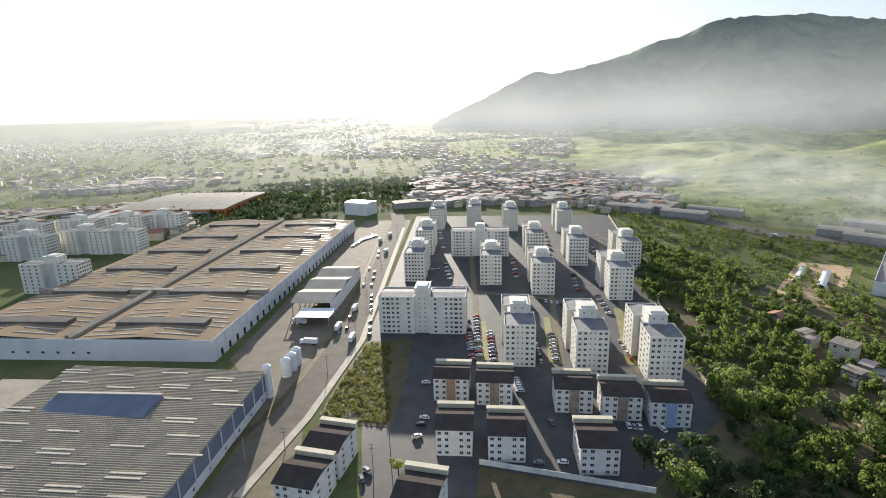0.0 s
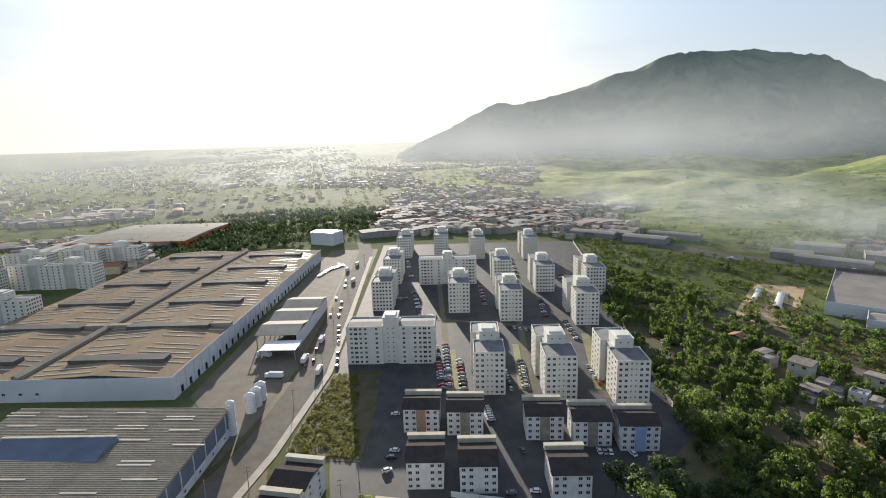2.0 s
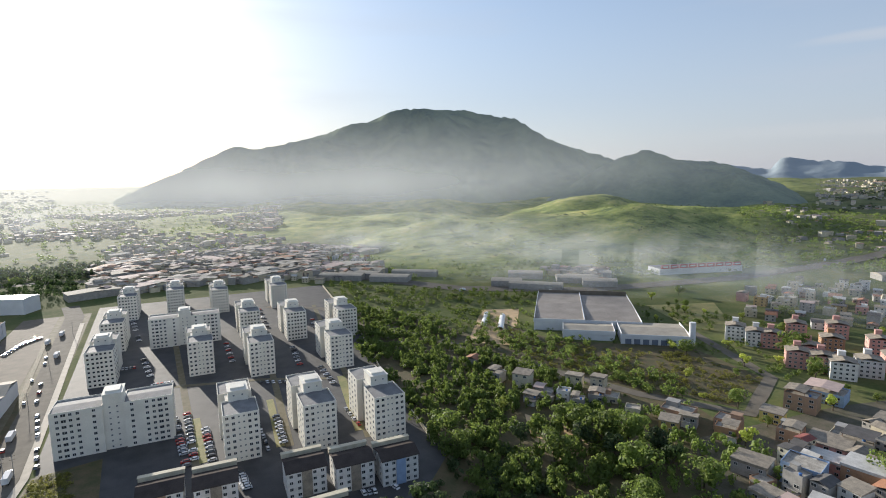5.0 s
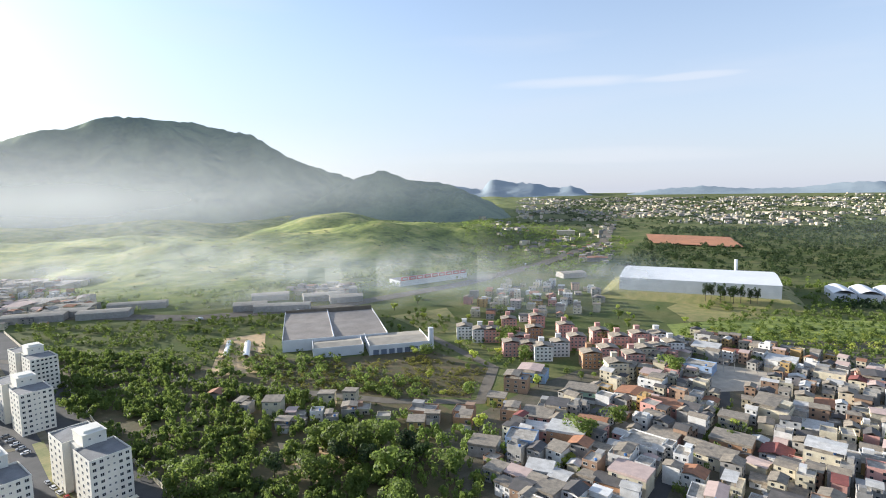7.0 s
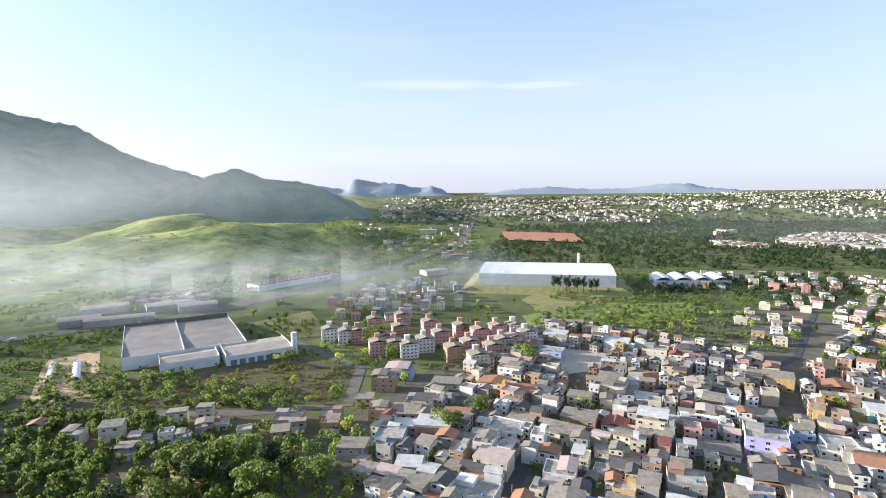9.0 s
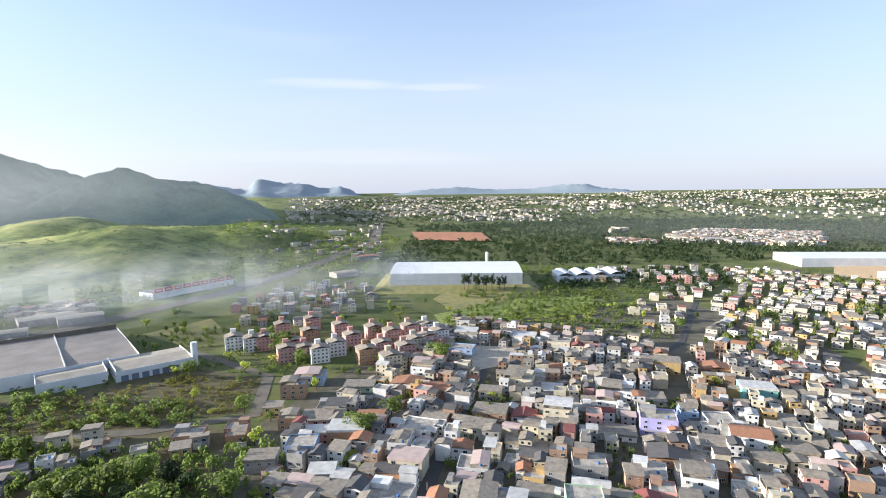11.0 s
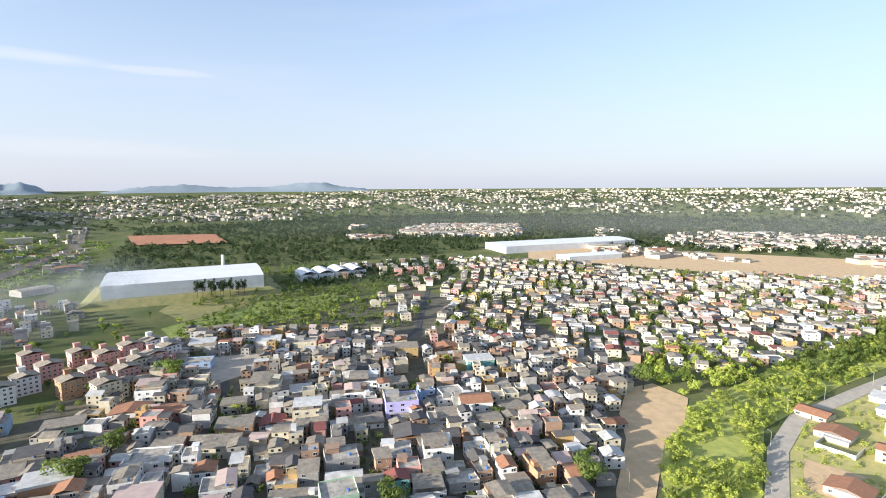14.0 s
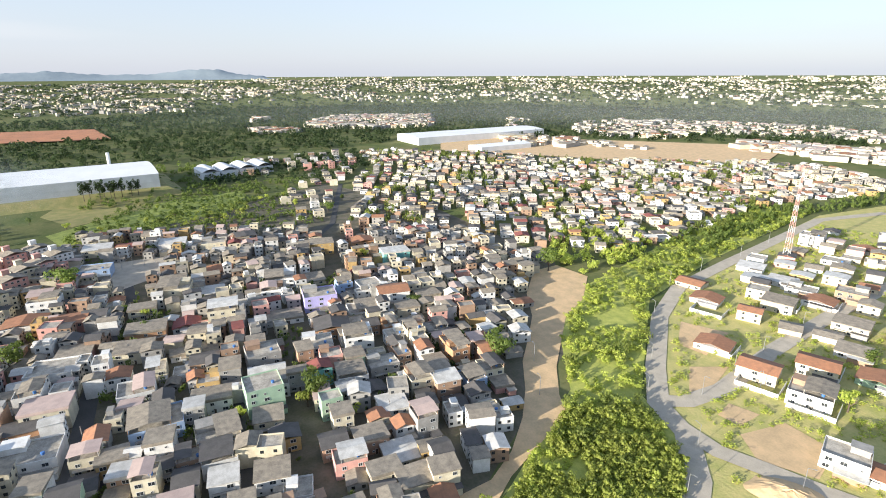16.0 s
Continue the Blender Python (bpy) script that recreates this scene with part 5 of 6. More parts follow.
ROOFS = ["conc"] * 13 + ["fibre"] * 13 + ["dark"] * 6 + ["tile"] * 2 + ["metal"] * 3 + ["rose"] * 2 + ["redtile"]


ALL_MATS = list(PAINT.values()) + list(TOP.values()) + [GLASS]
W_INDEX = {n: i for i, n in enumerate(PAINT)}
T_INDEX = {n: i + len(PAINT) for i, n in enumerate(TOP)}


def joined_house(g, x, y, w, d, floors, wall, roof, yaw):
    """A small far house added to one mesh of many."""
    HOUSES.append((x, y, max(w, d) * 0.62))
    k, h, z = len(g.v), floors * 2.9, land_height(x, y)
    if roof == "conc":
        g.parapet(-w / 2, w / 2, -d / 2, d / 2, -0.5, h + 0.7, 0.7, 0.2, W_INDEX[wall])
        g.box(-w / 2 + 0.22, w / 2 - 0.22, -d / 2 + 0.22, d / 2 - 0.22, h + 0.01, h + 0.1, T_INDEX[roof])
        if rnd.random() < 0.5:
            g.box(-w * 0.1, w * 0.38, 0, d * 0.4, h, h + 2.5, W_INDEX[rnd.choice(("white", "grey", wall))])
    else:
        g.box(-w / 2, w / 2, -d / 2, d / 2, -0.5, h, W_INDEX[wall])
        g.gable(-w / 2 - 0.4, w / 2 + 0.4, -d / 2 - 0.4, d / 2 + 0.4, h + 0.01, h + rnd.uniform(0.5, 1.7), rnd.choice("xy"), 0.15, T_INDEX[roof])
    for f in range(floors):
        for i in (-0.3, 0.22):
            a, b = f * 2.9 + 1.0, f * 2.9 + 2.2
            g.box(w * i - 0.6, w * i + 0.6, -d / 2 - 0.06, -d / 2 + 0.05, a, b, len(ALL_MATS) - 1)
            g.box(-w / 2 - 0.06, -w / 2 + 0.05, d * i - 0.6, d * i + 0.6, a, b, len(ALL_MATS) - 1)
            g.box(w / 2 - 0.05, w / 2 + 0.06, d * i - 0.6, d * i + 0.6, a, b, len(ALL_MATS) - 1)
    c, s = math.cos(radians(yaw)), math.sin(radians(yaw))
    g.v[k:] = [(x + px * c - py * s, y + px * s + py * c, z + pz) for px, py, pz in g.v[k:]]


def settle(poly, step, full_to, limit, yaw, taken_gap=0.9, sizes=(7, 11), keep=0.92, label="", storeys=(1, 2, 2, 3, 3)):
    """Houses in crooked rows inside a stretch of the plan."""
    xs, ys = [p[0] for p in poly], [p[1] for p in poly]
    made, far = 0, Geo()
    c, s = math.cos(radians(yaw)), math.sin(radians(yaw))
    cx, cy = sum(xs) / len(xs), sum(ys) / len(ys)
    R = max(max(xs) - min(xs), max(ys) - min(ys))
    k = int(R / step)
    for i in range(-k, k + 1):
        for j in range(-k, k + 1):
            u, v = i * step * 1.08 + rnd.uniform(-1.2, 1.2), j * step + (i % 2) * 3 + rnd.uniform(-1.2, 1.2)
            x, y = cx + u * c - v * s, cy + u * s + v * c
            x += 11 * noise.noise(Vector((x * 0.013, y * 0.013, 4.0)))
            y += 11 * noise.noise(Vector((x * 0.013, y * 0.013, 9.0)))
            if full_to and math.hypot(x, y) > full_to:
                continue
            w, d = rnd.uniform(*sizes), rnd.uniform(*sizes)
            if rnd.random() > keep or not inside(x, y, poly) or made >= limit or not far_from_streets(x, y, 6.6):
                continue
            if any((x - hx) ** 2 + (y - hy) ** 2 < (hr * taken_gap + max(w, d) * 0.5) ** 2 for hx, hy, hr in HOUSES):
                continue
            spec = (x, y, w, d, rnd.choice(storeys), rnd.choice(WALLS if full_to else PLAIN_WALLS), rnd.choice(ROOFS))
            if full_to:
                house(*spec, yaw + rnd.uniform(-5, 5), math.hypot(x, y) < full_to)
            else:
                joined_house(far, *spec, yaw + 90 * rnd.randrange(4) + 14 * noise.noise(Vector((x * 0.01, y * 0.01, 0))) + rnd.uniform(-5, 5))
            made += 1
    if far.v:
        thing("hillside_houses", label, "houses", kind="stuff", data=far.mesh("hillside_houses", ALL_MATS))
    return made


settle([(112, -60), (128, -10), (150, 50), (215, 110), (290, 120), (345, 95), (360, 20), (345, -80), (300, -215), (225, -160), (165, -125)], 9.8, 262, 300, -97, 0.66, sizes=(6.5, 10.5), keep=0.85)
settle([(176.8, 285.9), (202.0, 312.5), (221.1, 269.5), (267.1, 153.6), (241.1, 118.3), (225.0, 172.8), (195.1, 238.9)], 13, 330, 26, -62, 0.8, keep=0.55)
settle([(112, -60), (128, -10), (150, 50), (215, 110), (290, 120), (345, 95), (430, 70), (520, 60), (470, -60), (430, -150), (395, -215), (310, -235), (289.4, -247.4), (256.0, -203.9), (214.9, -173.1), (194.2, -155.3), (177.8, -138.4), (157.9, -125.5), (142.3, -112.8), (128.7, -96.4), (121.9, -80.0)], 8.5, 0, 900, -100, 0.62, sizes=(5, 9.5), label="close-packed self-built houses higher on the hillside")
settle([(300, -255), (400, -230), (450, -160), (640, -230), (740, -300), (900, -330), (790, -480), (610, -600), (480, -800), (330, -860), (255, -760), (300, -560), (262, -320)], 12.5, 0, 1100, -120, 0.72, keep=0.78, storeys=(1, 1, 2, 2), label="sunlit hillside crowded with pale self-built houses")
settle([(470, 260), (560, 330), (700, 300), (690, 190), (560, 150), (480, 190)], 17, 0, 70, -70, 0.8, keep=0.7, label="smoky cluster of small houses below the warehouse")
settle([(160, 700), (300, 560), (330, 560), (420, 640), (330, 860), (180, 900), (40, 900), (60, 850)], 17, 0, 120, -35, 0.8, keep=0.8, storeys=(1, 1, 2, 2), label="low houses and sheds across the highway")
settle([(110, -270), (180, -280), (215, -400), (230, -560), (60, -560), (60, -330)], 17, 0, 60, -70, 0.9, sizes=(9, 13), keep=0.6, storeys=(1, 1, 2, 2), label="new pale houses on the building plots")
settle([(480, -120), (560, -120), (700, -180), (740, -260), (620, -210), (470, -150)], 16, 0, 60, -100, 0.8, keep=0.7, storeys=(1, 1, 2, 2), label="roofs among trees on the rise")
settle([(720, -110), (860, -130), (900, -300), (760, -290)], 18, 0, 60, -100, 0.8, keep=0.7, label="scattered roofs on the rise")


# ---- far towns: too many to count ----
def far_town(name, label, spans, n, seed):
    q = random.Random(seed)
    g = Geo()
    for _ in range(n):
        a0, a1, r0, r1 = q.choice(spans)
        az, r = q.uniform(a0, a1), math.sqrt(q.uniform(r0 * r0, r1 * r1))
        x, y = polar(az, r)
        if noise.noise(Vector((x * 0.004, y * 0.004, seed))) < -0.12:
            continue
        z = land_height(x, y)
        w, d, h = q.uniform(7, 14), q.uniform(7, 14), q.choice((3, 3.5, 6, 6, 9))
        if q.random() < 0.03:
            w, d, h = q.uniform(25, 60), q.uniform(18, 30), 8
        k = len(g.v)
        g.box(-w / 2, w / 2, -d / 2, d / 2, -4, h, q.choice((0, 0, 0, 1, 1)))
        mi = q.choice((2, 2, 3, 3, 4, 5))
        g.gable(-w / 2 - 0.4, w / 2 + 0.4, -d / 2 - 0.4, d / 2 + 0.4, h, h + q.uniform(0.3, 1.8), q.choice("xy"), 0.2, mi)
        t = radians(q.choice((20, 20, 65, 110)) + q.uniform(-8, 8))
        c, s = math.cos(t), math.sin(t)
        g.v[k:] = [(x + px * c - py * s, y + px * s + py * c, z + pz) for px, py, pz in g.v[k:]]
    thing(name, label, "town", kind="stuff", data=g.mesh(name, [PAINT["cream"], PAINT["grey"], TOP["conc"], TOP["fibre"], TOP["tile"], TOP["rose"]]))


far_town("distant_town", "dense pale houses of the town beyond the trees", [(-66, -95, 1900, 3900), (-95, -165, 2150, 4300), (-95, -165, 2300, 4700), (-126, -165, 1000, 1500), (-100, -118, 1250, 1600)], 13000, 3)
far_town("distant_town", "dense rooftops under the haze towards the low sun", [(60, 8, 900, 3300), (60, 5, 1200, 4300), (8, -14, 1000, 2200), (3, -24, 720, 1050), (45, 25, 650, 1200)], 8500, 4)
far_town("distant_town", "scattered sheds and houses along the highway", [(-36, -48, 640, 740), (-62, -76, 900, 1900)], 380, 5)


# ---- trees ----
def leaf_cloud(q, n, rx, rz, size, lumps):
    """Leaves gathered on several overlapping lumps, open between them."""
    v, f = [], []
    cs = []
    for _ in range(lumps):
        a, r = q.uniform(0, 2 * math.pi), q.uniform(0.15, 0.75)
        cs.append((rx * r * math.cos(a), rx * r * math.sin(a), q.uniform(-0.5, 0.75) * rz, q.uniform(0.35, 0.6)))
    for _ in range(n):
        cx, cy, cz, cr = q.choice(cs)
        d = Vector((q.gauss(0, 1), q.gauss(0, 1), q.gauss(0.25, 1))).normalized()
        rr = cr * q.uniform(0.75, 1.05)
        p = Vector((cx + d.x * rx * rr, cy + d.y * rx * rr, cz + d.z * rz * rr))
        a = d.orthogonal().normalized()
        a = (Matrix.Rotation(q.uniform(0, 6.28), 3, d) @ a + d * q.uniform(-0.6, 0.6)).normalized()
        b = a.cross(d).normalized() * size * q.uniform(0.5, 1.0)
        a = a * size * q.uniform(0.6, 1.1)
        k = len(v)
        v += [tuple(p - a), tuple(p - b * 0.8), tuple(p + a), tuple(p + b * 0.8)]
        f.append((k, k + 1, k + 2, k + 3))
    return v, f


def tree(label, seed, height, spread, mat, leaves=420, size=0.55):
    q = random.Random(seed)
    e = thing("tree", label, "tree", group="trees")
    g = Geo()
    g.tube(0, 0, -0.5, height * 0.45, 0.32, 0.2, 8)
    for i in range(5):
        a = i * 1.3 + q.uniform(0, .5)
        g.beam((0, 0, height * (0.3 + 0.03 * i)), (math.cos(a) * spread * 0.55, math.sin(a) * spread * 0.55, height * q.uniform(0.55, 0.75)), 0.09)
    part("trunk", g, WOOD, e)
    v, f = leaf_cloud(q, leaves, spread, height * 0.36, size, 9)
    me = bpy.data.meshes.new("crown")
    me.from_pydata([(x, y, z + height * 0.64) for x, y, z in v], [], f)
    me.materials.append(mat)
    part("crown", me, None, e)
    return e


TREES = [tree("broad green tree with a rounded leafy crown", 1, 8.5, 4.2, LEAF, 520), tree("small bushy light green tree", 2, 6, 3.2, LEAF_LIGHT, 380, 0.5),
         tree("tall dark tree with an uneven crown", 3, 12, 4.6, LEAF_DARK, 620, 0.65), tree("spreading mango tree, deep green", 4, 10, 5.6, LEAF, 700, 0.6),
         tree("tall slender eucalyptus with a high crown", 5, 20, 3.8, LEAF_DARK, 560, 0.7)]
placed = set()


def plant(kind, x, y, scale=1.0, z=0.0):
    m = pose(x, y, z, 0, 0, rnd.uniform(0, 360)) @ Matrix.Diagonal((scale, scale, scale * rnd.uniform(0.85, 1.15), 1))
    if kind in placed:
        copy_thing(TREES[kind], m)
    else:
        TREES[kind].matrix_basis = m
        placed.add(kind)


plant(3, 195.0, -47.5, 1.3)
plant(1, 190.8, -42.7, 1.2)
plant(3, 284.2, 68.8, 1.0)
plant(1, 316.2, 11.4, 0.9)
plant(0, 297.6, 13.3, 0.8)
plant(0, 438.4, -15.3, 0.9)
plant(0, 420.5, -19.7, 0.9)
plant(0, 443.9, 7.8, 1)
plant(0, 364.1, -57.8, 0.7)
plant(3, 182.0, -131.0, 1.1)
plant(3, 264.6, -231.0, 1.1)
plant(1, 79.7, -230.4, 1.1)
plant(0, 92.5, -278.0, 1.2)
plant(3, 383.5, 55.4, 1.2)
plant(3, 258.2, 79.3, 1.2)
plant(0, 270.2, 79.8, 1.1)
plant(0, 354.9, 119.8, 0.9)
plant(0, 356.3, 135.2, 0.8)
plant(3, 388.9, 182.1, 1.2)
plant(1, 246.1, 132.3, 1.2)
plant(1, 232.0, 78.2, 1.1)
plant(3, 397.7, 184.4, 1.3)
plant(2, 154.7, 189.0, 1.1)
plant(3, 158.8, 169.8, 1.2)
plant(3, 187.2, 178.8, 1.3)
plant(2, 184.1, 157.4, 1.1)
plant(3, 179.7, 140.4, 1.3)
plant(3, 185.7, 189.4, 1.2)
plant(0, 167.6, 153.3, 1.2)
plant(2, 196.3, 136.8, 1.0)
plant(0, 200.9, 164.0, 1.2)
plant(3, 187.9, 168.7, 1.3)
plant(3, 199.9, 162.7, 1.3)
plant(2, 199.3, 146.7, 1.2)
plant(2, 177.5, 171.8, 1.2)
plant(0, 206.6, 139.4, 1.2)
plant(3, 196.7, 121.4, 1.2)
plant(1, 172.0, 223.9, 1.2)
plant(1, -18.2, 170.7, 0.8)
plant(2, 72.5, 168.3, 1)
plant(2, 78.2, 161.8, 1.1)
plant(2, 88.9, 167.5, 1.1)
plant(3, 78.5, 153.2, 1.1)
plant(2, 90.7, 158.4, 1.2)
plant(3, 129.9, 217.2, 1.1)
plant(0, 132.7, 232.9, 1.1)
plant(3, 125.0, 199.0, 1)

free = 0
for _ in range(900):
    x, y = polar(rnd.uniform(-52, -128), rnd.uniform(130, 620))
    if free < 130 and all((x - hx) ** 2 + (y - hy) ** 2 > (hr + 1.6) ** 2 for hx, hy, hr in HOUSES) and far_from_streets(x, y, 5) and not inside(x, y, RAVINE) and math.hypot(x - 735, y - 78) > 140:
        plant(rnd.choice((0, 0, 1, 1, 3)), x, y, rnd.uniform(0.6, 1.05))
        free += 1
for k in range(9):
    plant(4, 664 + rnd.uniform(-4, 3), 14 + k * 6 + rnd.uniform(-3, 3), rnd.uniform(0.9, 1.2), 4.0)


PAVED = []
for ob in list(scene.objects):
    if ob.name.split(".")[0] in ("street", "road", "highway", "dirt_track", "building_plot", "square") and ob.parent is None:
        for poly in ob.data.polygons:
            PAVED.append([tuple(ob.data.vertices[i].co[:2]) for i in poly.vertices])
PAVED = [(min(p[0] for p in q) - 0.5, max(p[0] for p in q) + 0.5, min(p[1] for p in q) - 0.5, max(p[1] for p in q) + 0.5, q) for q in PAVED]


def clear_of_paving(x, y):
    return not any(a < x < b and c < y < d and inside(x, y, q) for a, b, c, d, q in PAVED)


def thicket(name, label, poly, n, mat, h0, h1, leaf, per, seed, spread=2.6, grain=0.05, gaps=-0.28):
    """Dense scrub or woodland: countless leafy clumps."""
    q = random.Random(seed)
    xs, ys = [p[0] for p in poly], [p[1] for p in poly]
    base = [leaf_cloud(random.Random(seed * 10 + k), per, 1.0, 0.8, leaf, 5) for k in range(6)]
    V, F, made = [], [], 0
    near_houses = [q3 for q3 in HOUSES if min(xs) - 12 < q3[0] < max(xs) + 12 and min(ys) - 12 < q3[1] < max(ys) + 12][:900]
    while made < n:
        x, y = q.uniform(min(xs), max(xs)), q.uniform(min(ys), max(ys))
        made += 1
        if not inside(x, y, poly) or not clear_of_paving(x, y) or any((x - hx) ** 2 + (y - hy) ** 2 < (hr * 0.85 + 0.6) ** 2 for hx, hy, hr in near_houses):
            continue
        if inside(x, y, RED_EARTH) or noise.noise(Vector((x * grain, y * grain, seed))) < gaps:
            continue
        v, f = q.choice(base)
        h = q.uniform(h0, h1)
        sp = spread * q.uniform(0.7, 1.3) * (0.6 + 0.4 * h / h1)
        z = land_height(x, y) + h * 0.5
        k = len(V)
        a = np.array(v) * (sp, sp, h * 0.62) + (x, y, z)
        V.extend(map(tuple, a.tolist()))
        F.extend(tuple(i + k for i in q4) for q4 in f)
    me = bpy.data.meshes.new(name)
    me.from_pydata(V, [], F)
    me.materials.append(mat)
    thing(name, label, "vegetation", kind="stuff", data=me)


thicket("scrub", "sunlit green scrub filling the ravine", RAVINE, 9000, LEAF_LIGHT, 0.8, 3.8, 0.26, 60, 11, 2.6, 0.045, -0.24)
thicket("scrub", "taller bushes along the bottom of the ravine", RAVINE, 900, LEAF_MID, 3.5, 8.5, 0.2, 110, 31, 3.6, 0.03, -0.05)
thicket("scrub", "weeds and bushes on the empty plots", [(123.5, -177.4), (189.0, -265.9), (199.9, -322.1), (233.4, -513.2), (187.7, -523.9), (50.1, -190.4), (74.0, -148.3), (94.5, -162.9), (111.2, -182.7)], 3400, LEAF_LIGHT, 0.7, 2.4, 0.26, 40, 32, 2.0)
thicket("scrub", "dense bushes in the mouth of the ravine", [(105.4, -82.0), (135.7, -131.9), (122.4, -159.1), (92.2, -151.9), (78.3, -129.8)], 2500, LEAF_LIGHT, 1.0, 4.2, 0.22, 80, 35, 2.4, 0.06, -0.25)
thicket("woodland", "leafy trees below the sunlit hillside", [(274.5, -236.6), (241.5, -245.4), (262.3, -349.0), (325.1, -373.6), (368.6, -338.4)], 420, LEAF_LIGHT, 3, 8, 0.24, 80, 36, 3.4)
thicket("woodland", "shaded dark woodland on the slope beside the estate", [(100, 110), (118, 195), (135, 310), (150, 400), (190, 520), (225, 420), (240, 300), (225, 210), (195, 150), (140, 90)], 2600, LEAF, 4, 9, 0.24, 90, 12, 3.6)
thicket("scrub", "rough scrub on the vacant plot", [(-55.2, 211.8), (-50.7, 244.7), (-44.1, 283.1), (-31.5, 287.7), (-24.5, 201.4), (-44.0, 205.0)], 1500, LEAF_OLIVE, 0.4, 1.6, 0.25, 40, 13, 1.6)
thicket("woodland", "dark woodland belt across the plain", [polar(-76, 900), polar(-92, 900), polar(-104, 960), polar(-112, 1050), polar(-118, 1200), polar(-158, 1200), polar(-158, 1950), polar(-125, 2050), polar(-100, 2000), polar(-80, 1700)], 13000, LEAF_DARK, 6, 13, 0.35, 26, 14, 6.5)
thicket("woodland", "dusky trees beyond the factory", [polar(26, 660), polar(14, 680), polar(4, 760), polar(2, 1000), polar(14, 1050), polar(28, 950)], 1800, LEAF_DARK, 6, 12, 0.33, 30, 15, 5.5)
thicket("scrub", "bushes scattered on the pasture foot", [polar(-33, 690), polar(-62, 800), polar(-66, 1300), polar(-55, 950), polar(-40, 800)], 1300, LEAF, 2, 6, 0.33, 30, 16, 4.5)
thicket("woodland", "trees along the valley bottom", [(245, 300), (262, 360), (300, 300), (290, 200), (262, 180)], 260, LEAF, 3, 7, 0.26, 60, 17, 3.2)
thicket("scrub", "green scrub on the mown bank", [(490.3, 70.7), (527.2, -79.3), (599.8, -89.2), (536.6, 25.6)], 420, LEAF_LIGHT, 1, 4, 0.26, 46, 18, 3.0)
thicket("woodland", "trees below the houses", [(170, 150), (225, 215), (262, 175), (240, 110), (190, 95), (150, 90)], 330, LEAF, 4, 8, 0.24, 90, 19, 3.2)
thicket("scrub", "green scrub and small trees on the slope above the estate road", [(240, 300), (285, 400), (400, 440), (440, 330), (470, 250), (400, 150), (345, 160), (350, 240), (290, 290), (270, 180), (235, 200)], 900, LEAF, 1.5, 5, 0.26, 46, 21, 3.0)
thicket("scrub", "bushes and small trees between the hillside houses", [(300, -255), (400, -230), (450, -160), (640, -230), (740, -300), (900, -330), (790, -480), (610, -600), (420, -800), (300, -560), (262, -320)], 9000, LEAF_MID, 3.5, 9, 0.28, 40, 22, 3.3, 0.018, 0.08)
thicket("woodland", "trees along the top of the ravine", [(262, -300), (275, -330), (300, -520), (262, -700), (225, -720), (262, -520), (250, -420), (225, -330)], 700, LEAF, 3, 8, 0.26, 60, 23, 3.2)
thicket("scrub", "scrub on the rise behind the square", [(420, 60), (520, 70), (640, 20), (690, -60), (700, -180), (560, -120), (470, -140), (450, -30)], 1300, LEAF, 2, 6, 0.28, 40, 24, 3.4)
thicket("woodland", "trees round the sheds", [(700, -60), (860, -90), (900, -330), (740, -290), (640, -200), (700, -160)], 900, LEAF_DARK, 4, 9, 0.3, 36, 25, 4.5)
thicket("scrub", "dark hedges and copses on the pasture", [polar(-24, 760), polar(-60, 800), polar(-66, 1500), polar(-45, 1400), polar(-25, 1200)], 420, LEAF_DARK, 2, 5, 0.33, 22, 26, 5.0)
thicket("woodland", "wooded country beside the highway", [polar(-60, 900), polar(-74, 820), polar(-78, 1400), polar(-66, 2000), polar(-60, 1700)], 2600, LEAF, 4, 9, 0.33, 24, 27, 6.0)
thicket("woodland", "tree clumps across the far plain", [polar(-66, 1800), polar(-100, 1700), polar(-160, 1500), polar(-162, 4300), polar(-110, 4300), polar(-70, 4000)], 9000, LEAF_DARK, 7, 12, 0.4, 14, 28, 13)
thicket("woodland", "dusky tree clumps across the hazy town", [polar(62, 700), polar(30, 800), polar(4, 900), polar(-14, 1100), polar(-6, 3000), polar(36, 4200), polar(60, 3500)], 6500, LEAF, 6, 11, 0.36, 16, 29, 9)
thicket("woodland", "trees between the estate and the highway", [(165, 430), (190, 520), (215, 650), (300, 540), (390, 440), (290, 405), (245, 310), (230, 430)], 1100, LEAF, 3, 7, 0.26, 50, 33, 3.6)
thicket("woodland", "trees among the sheds across the highway", [(60, 870), (200, 770), (330, 580), (470, 470), (640, 420), (700, 520), (450, 640), (330, 860), (150, 980)], 1100, LEAF, 3, 8, 0.28, 40, 34, 4.2)
thicket("scrub", "dull olive scrub on the steep bank", [(232.7, 283.2), (285.8, 162.2), (335.3, 171.2), (343.2, 228.0), (280.1, 294.7), (275.8, 354.2)], 1300, LEAF_OLIVE, 0.8, 2.6, 0.25, 46, 37, 2.4)
thicket("scrub", "dark garden trees and shrubs squeezed between the houses", [(120, -70), (150, 40), (220, 100), (300, 100), (350, 20), (340, -90), (290, -220), (225, -165), (165, -125)], 2600, LEAF, 2.0, 6.0, 0.25, 60, 41, 2.2, 0.03, 0.05)
# dark leaf colour carries the shade between these houses
thicket("woodland", "trees in the hollow between the lowest houses, leaves darkened for shade", [(160, -75), (185, -72), (215, -110), (222, -150), (200, -145), (170, -110)], 260, LEAF_DARK, 3.0, 7.0, 0.22, 90, 42, 2.6)
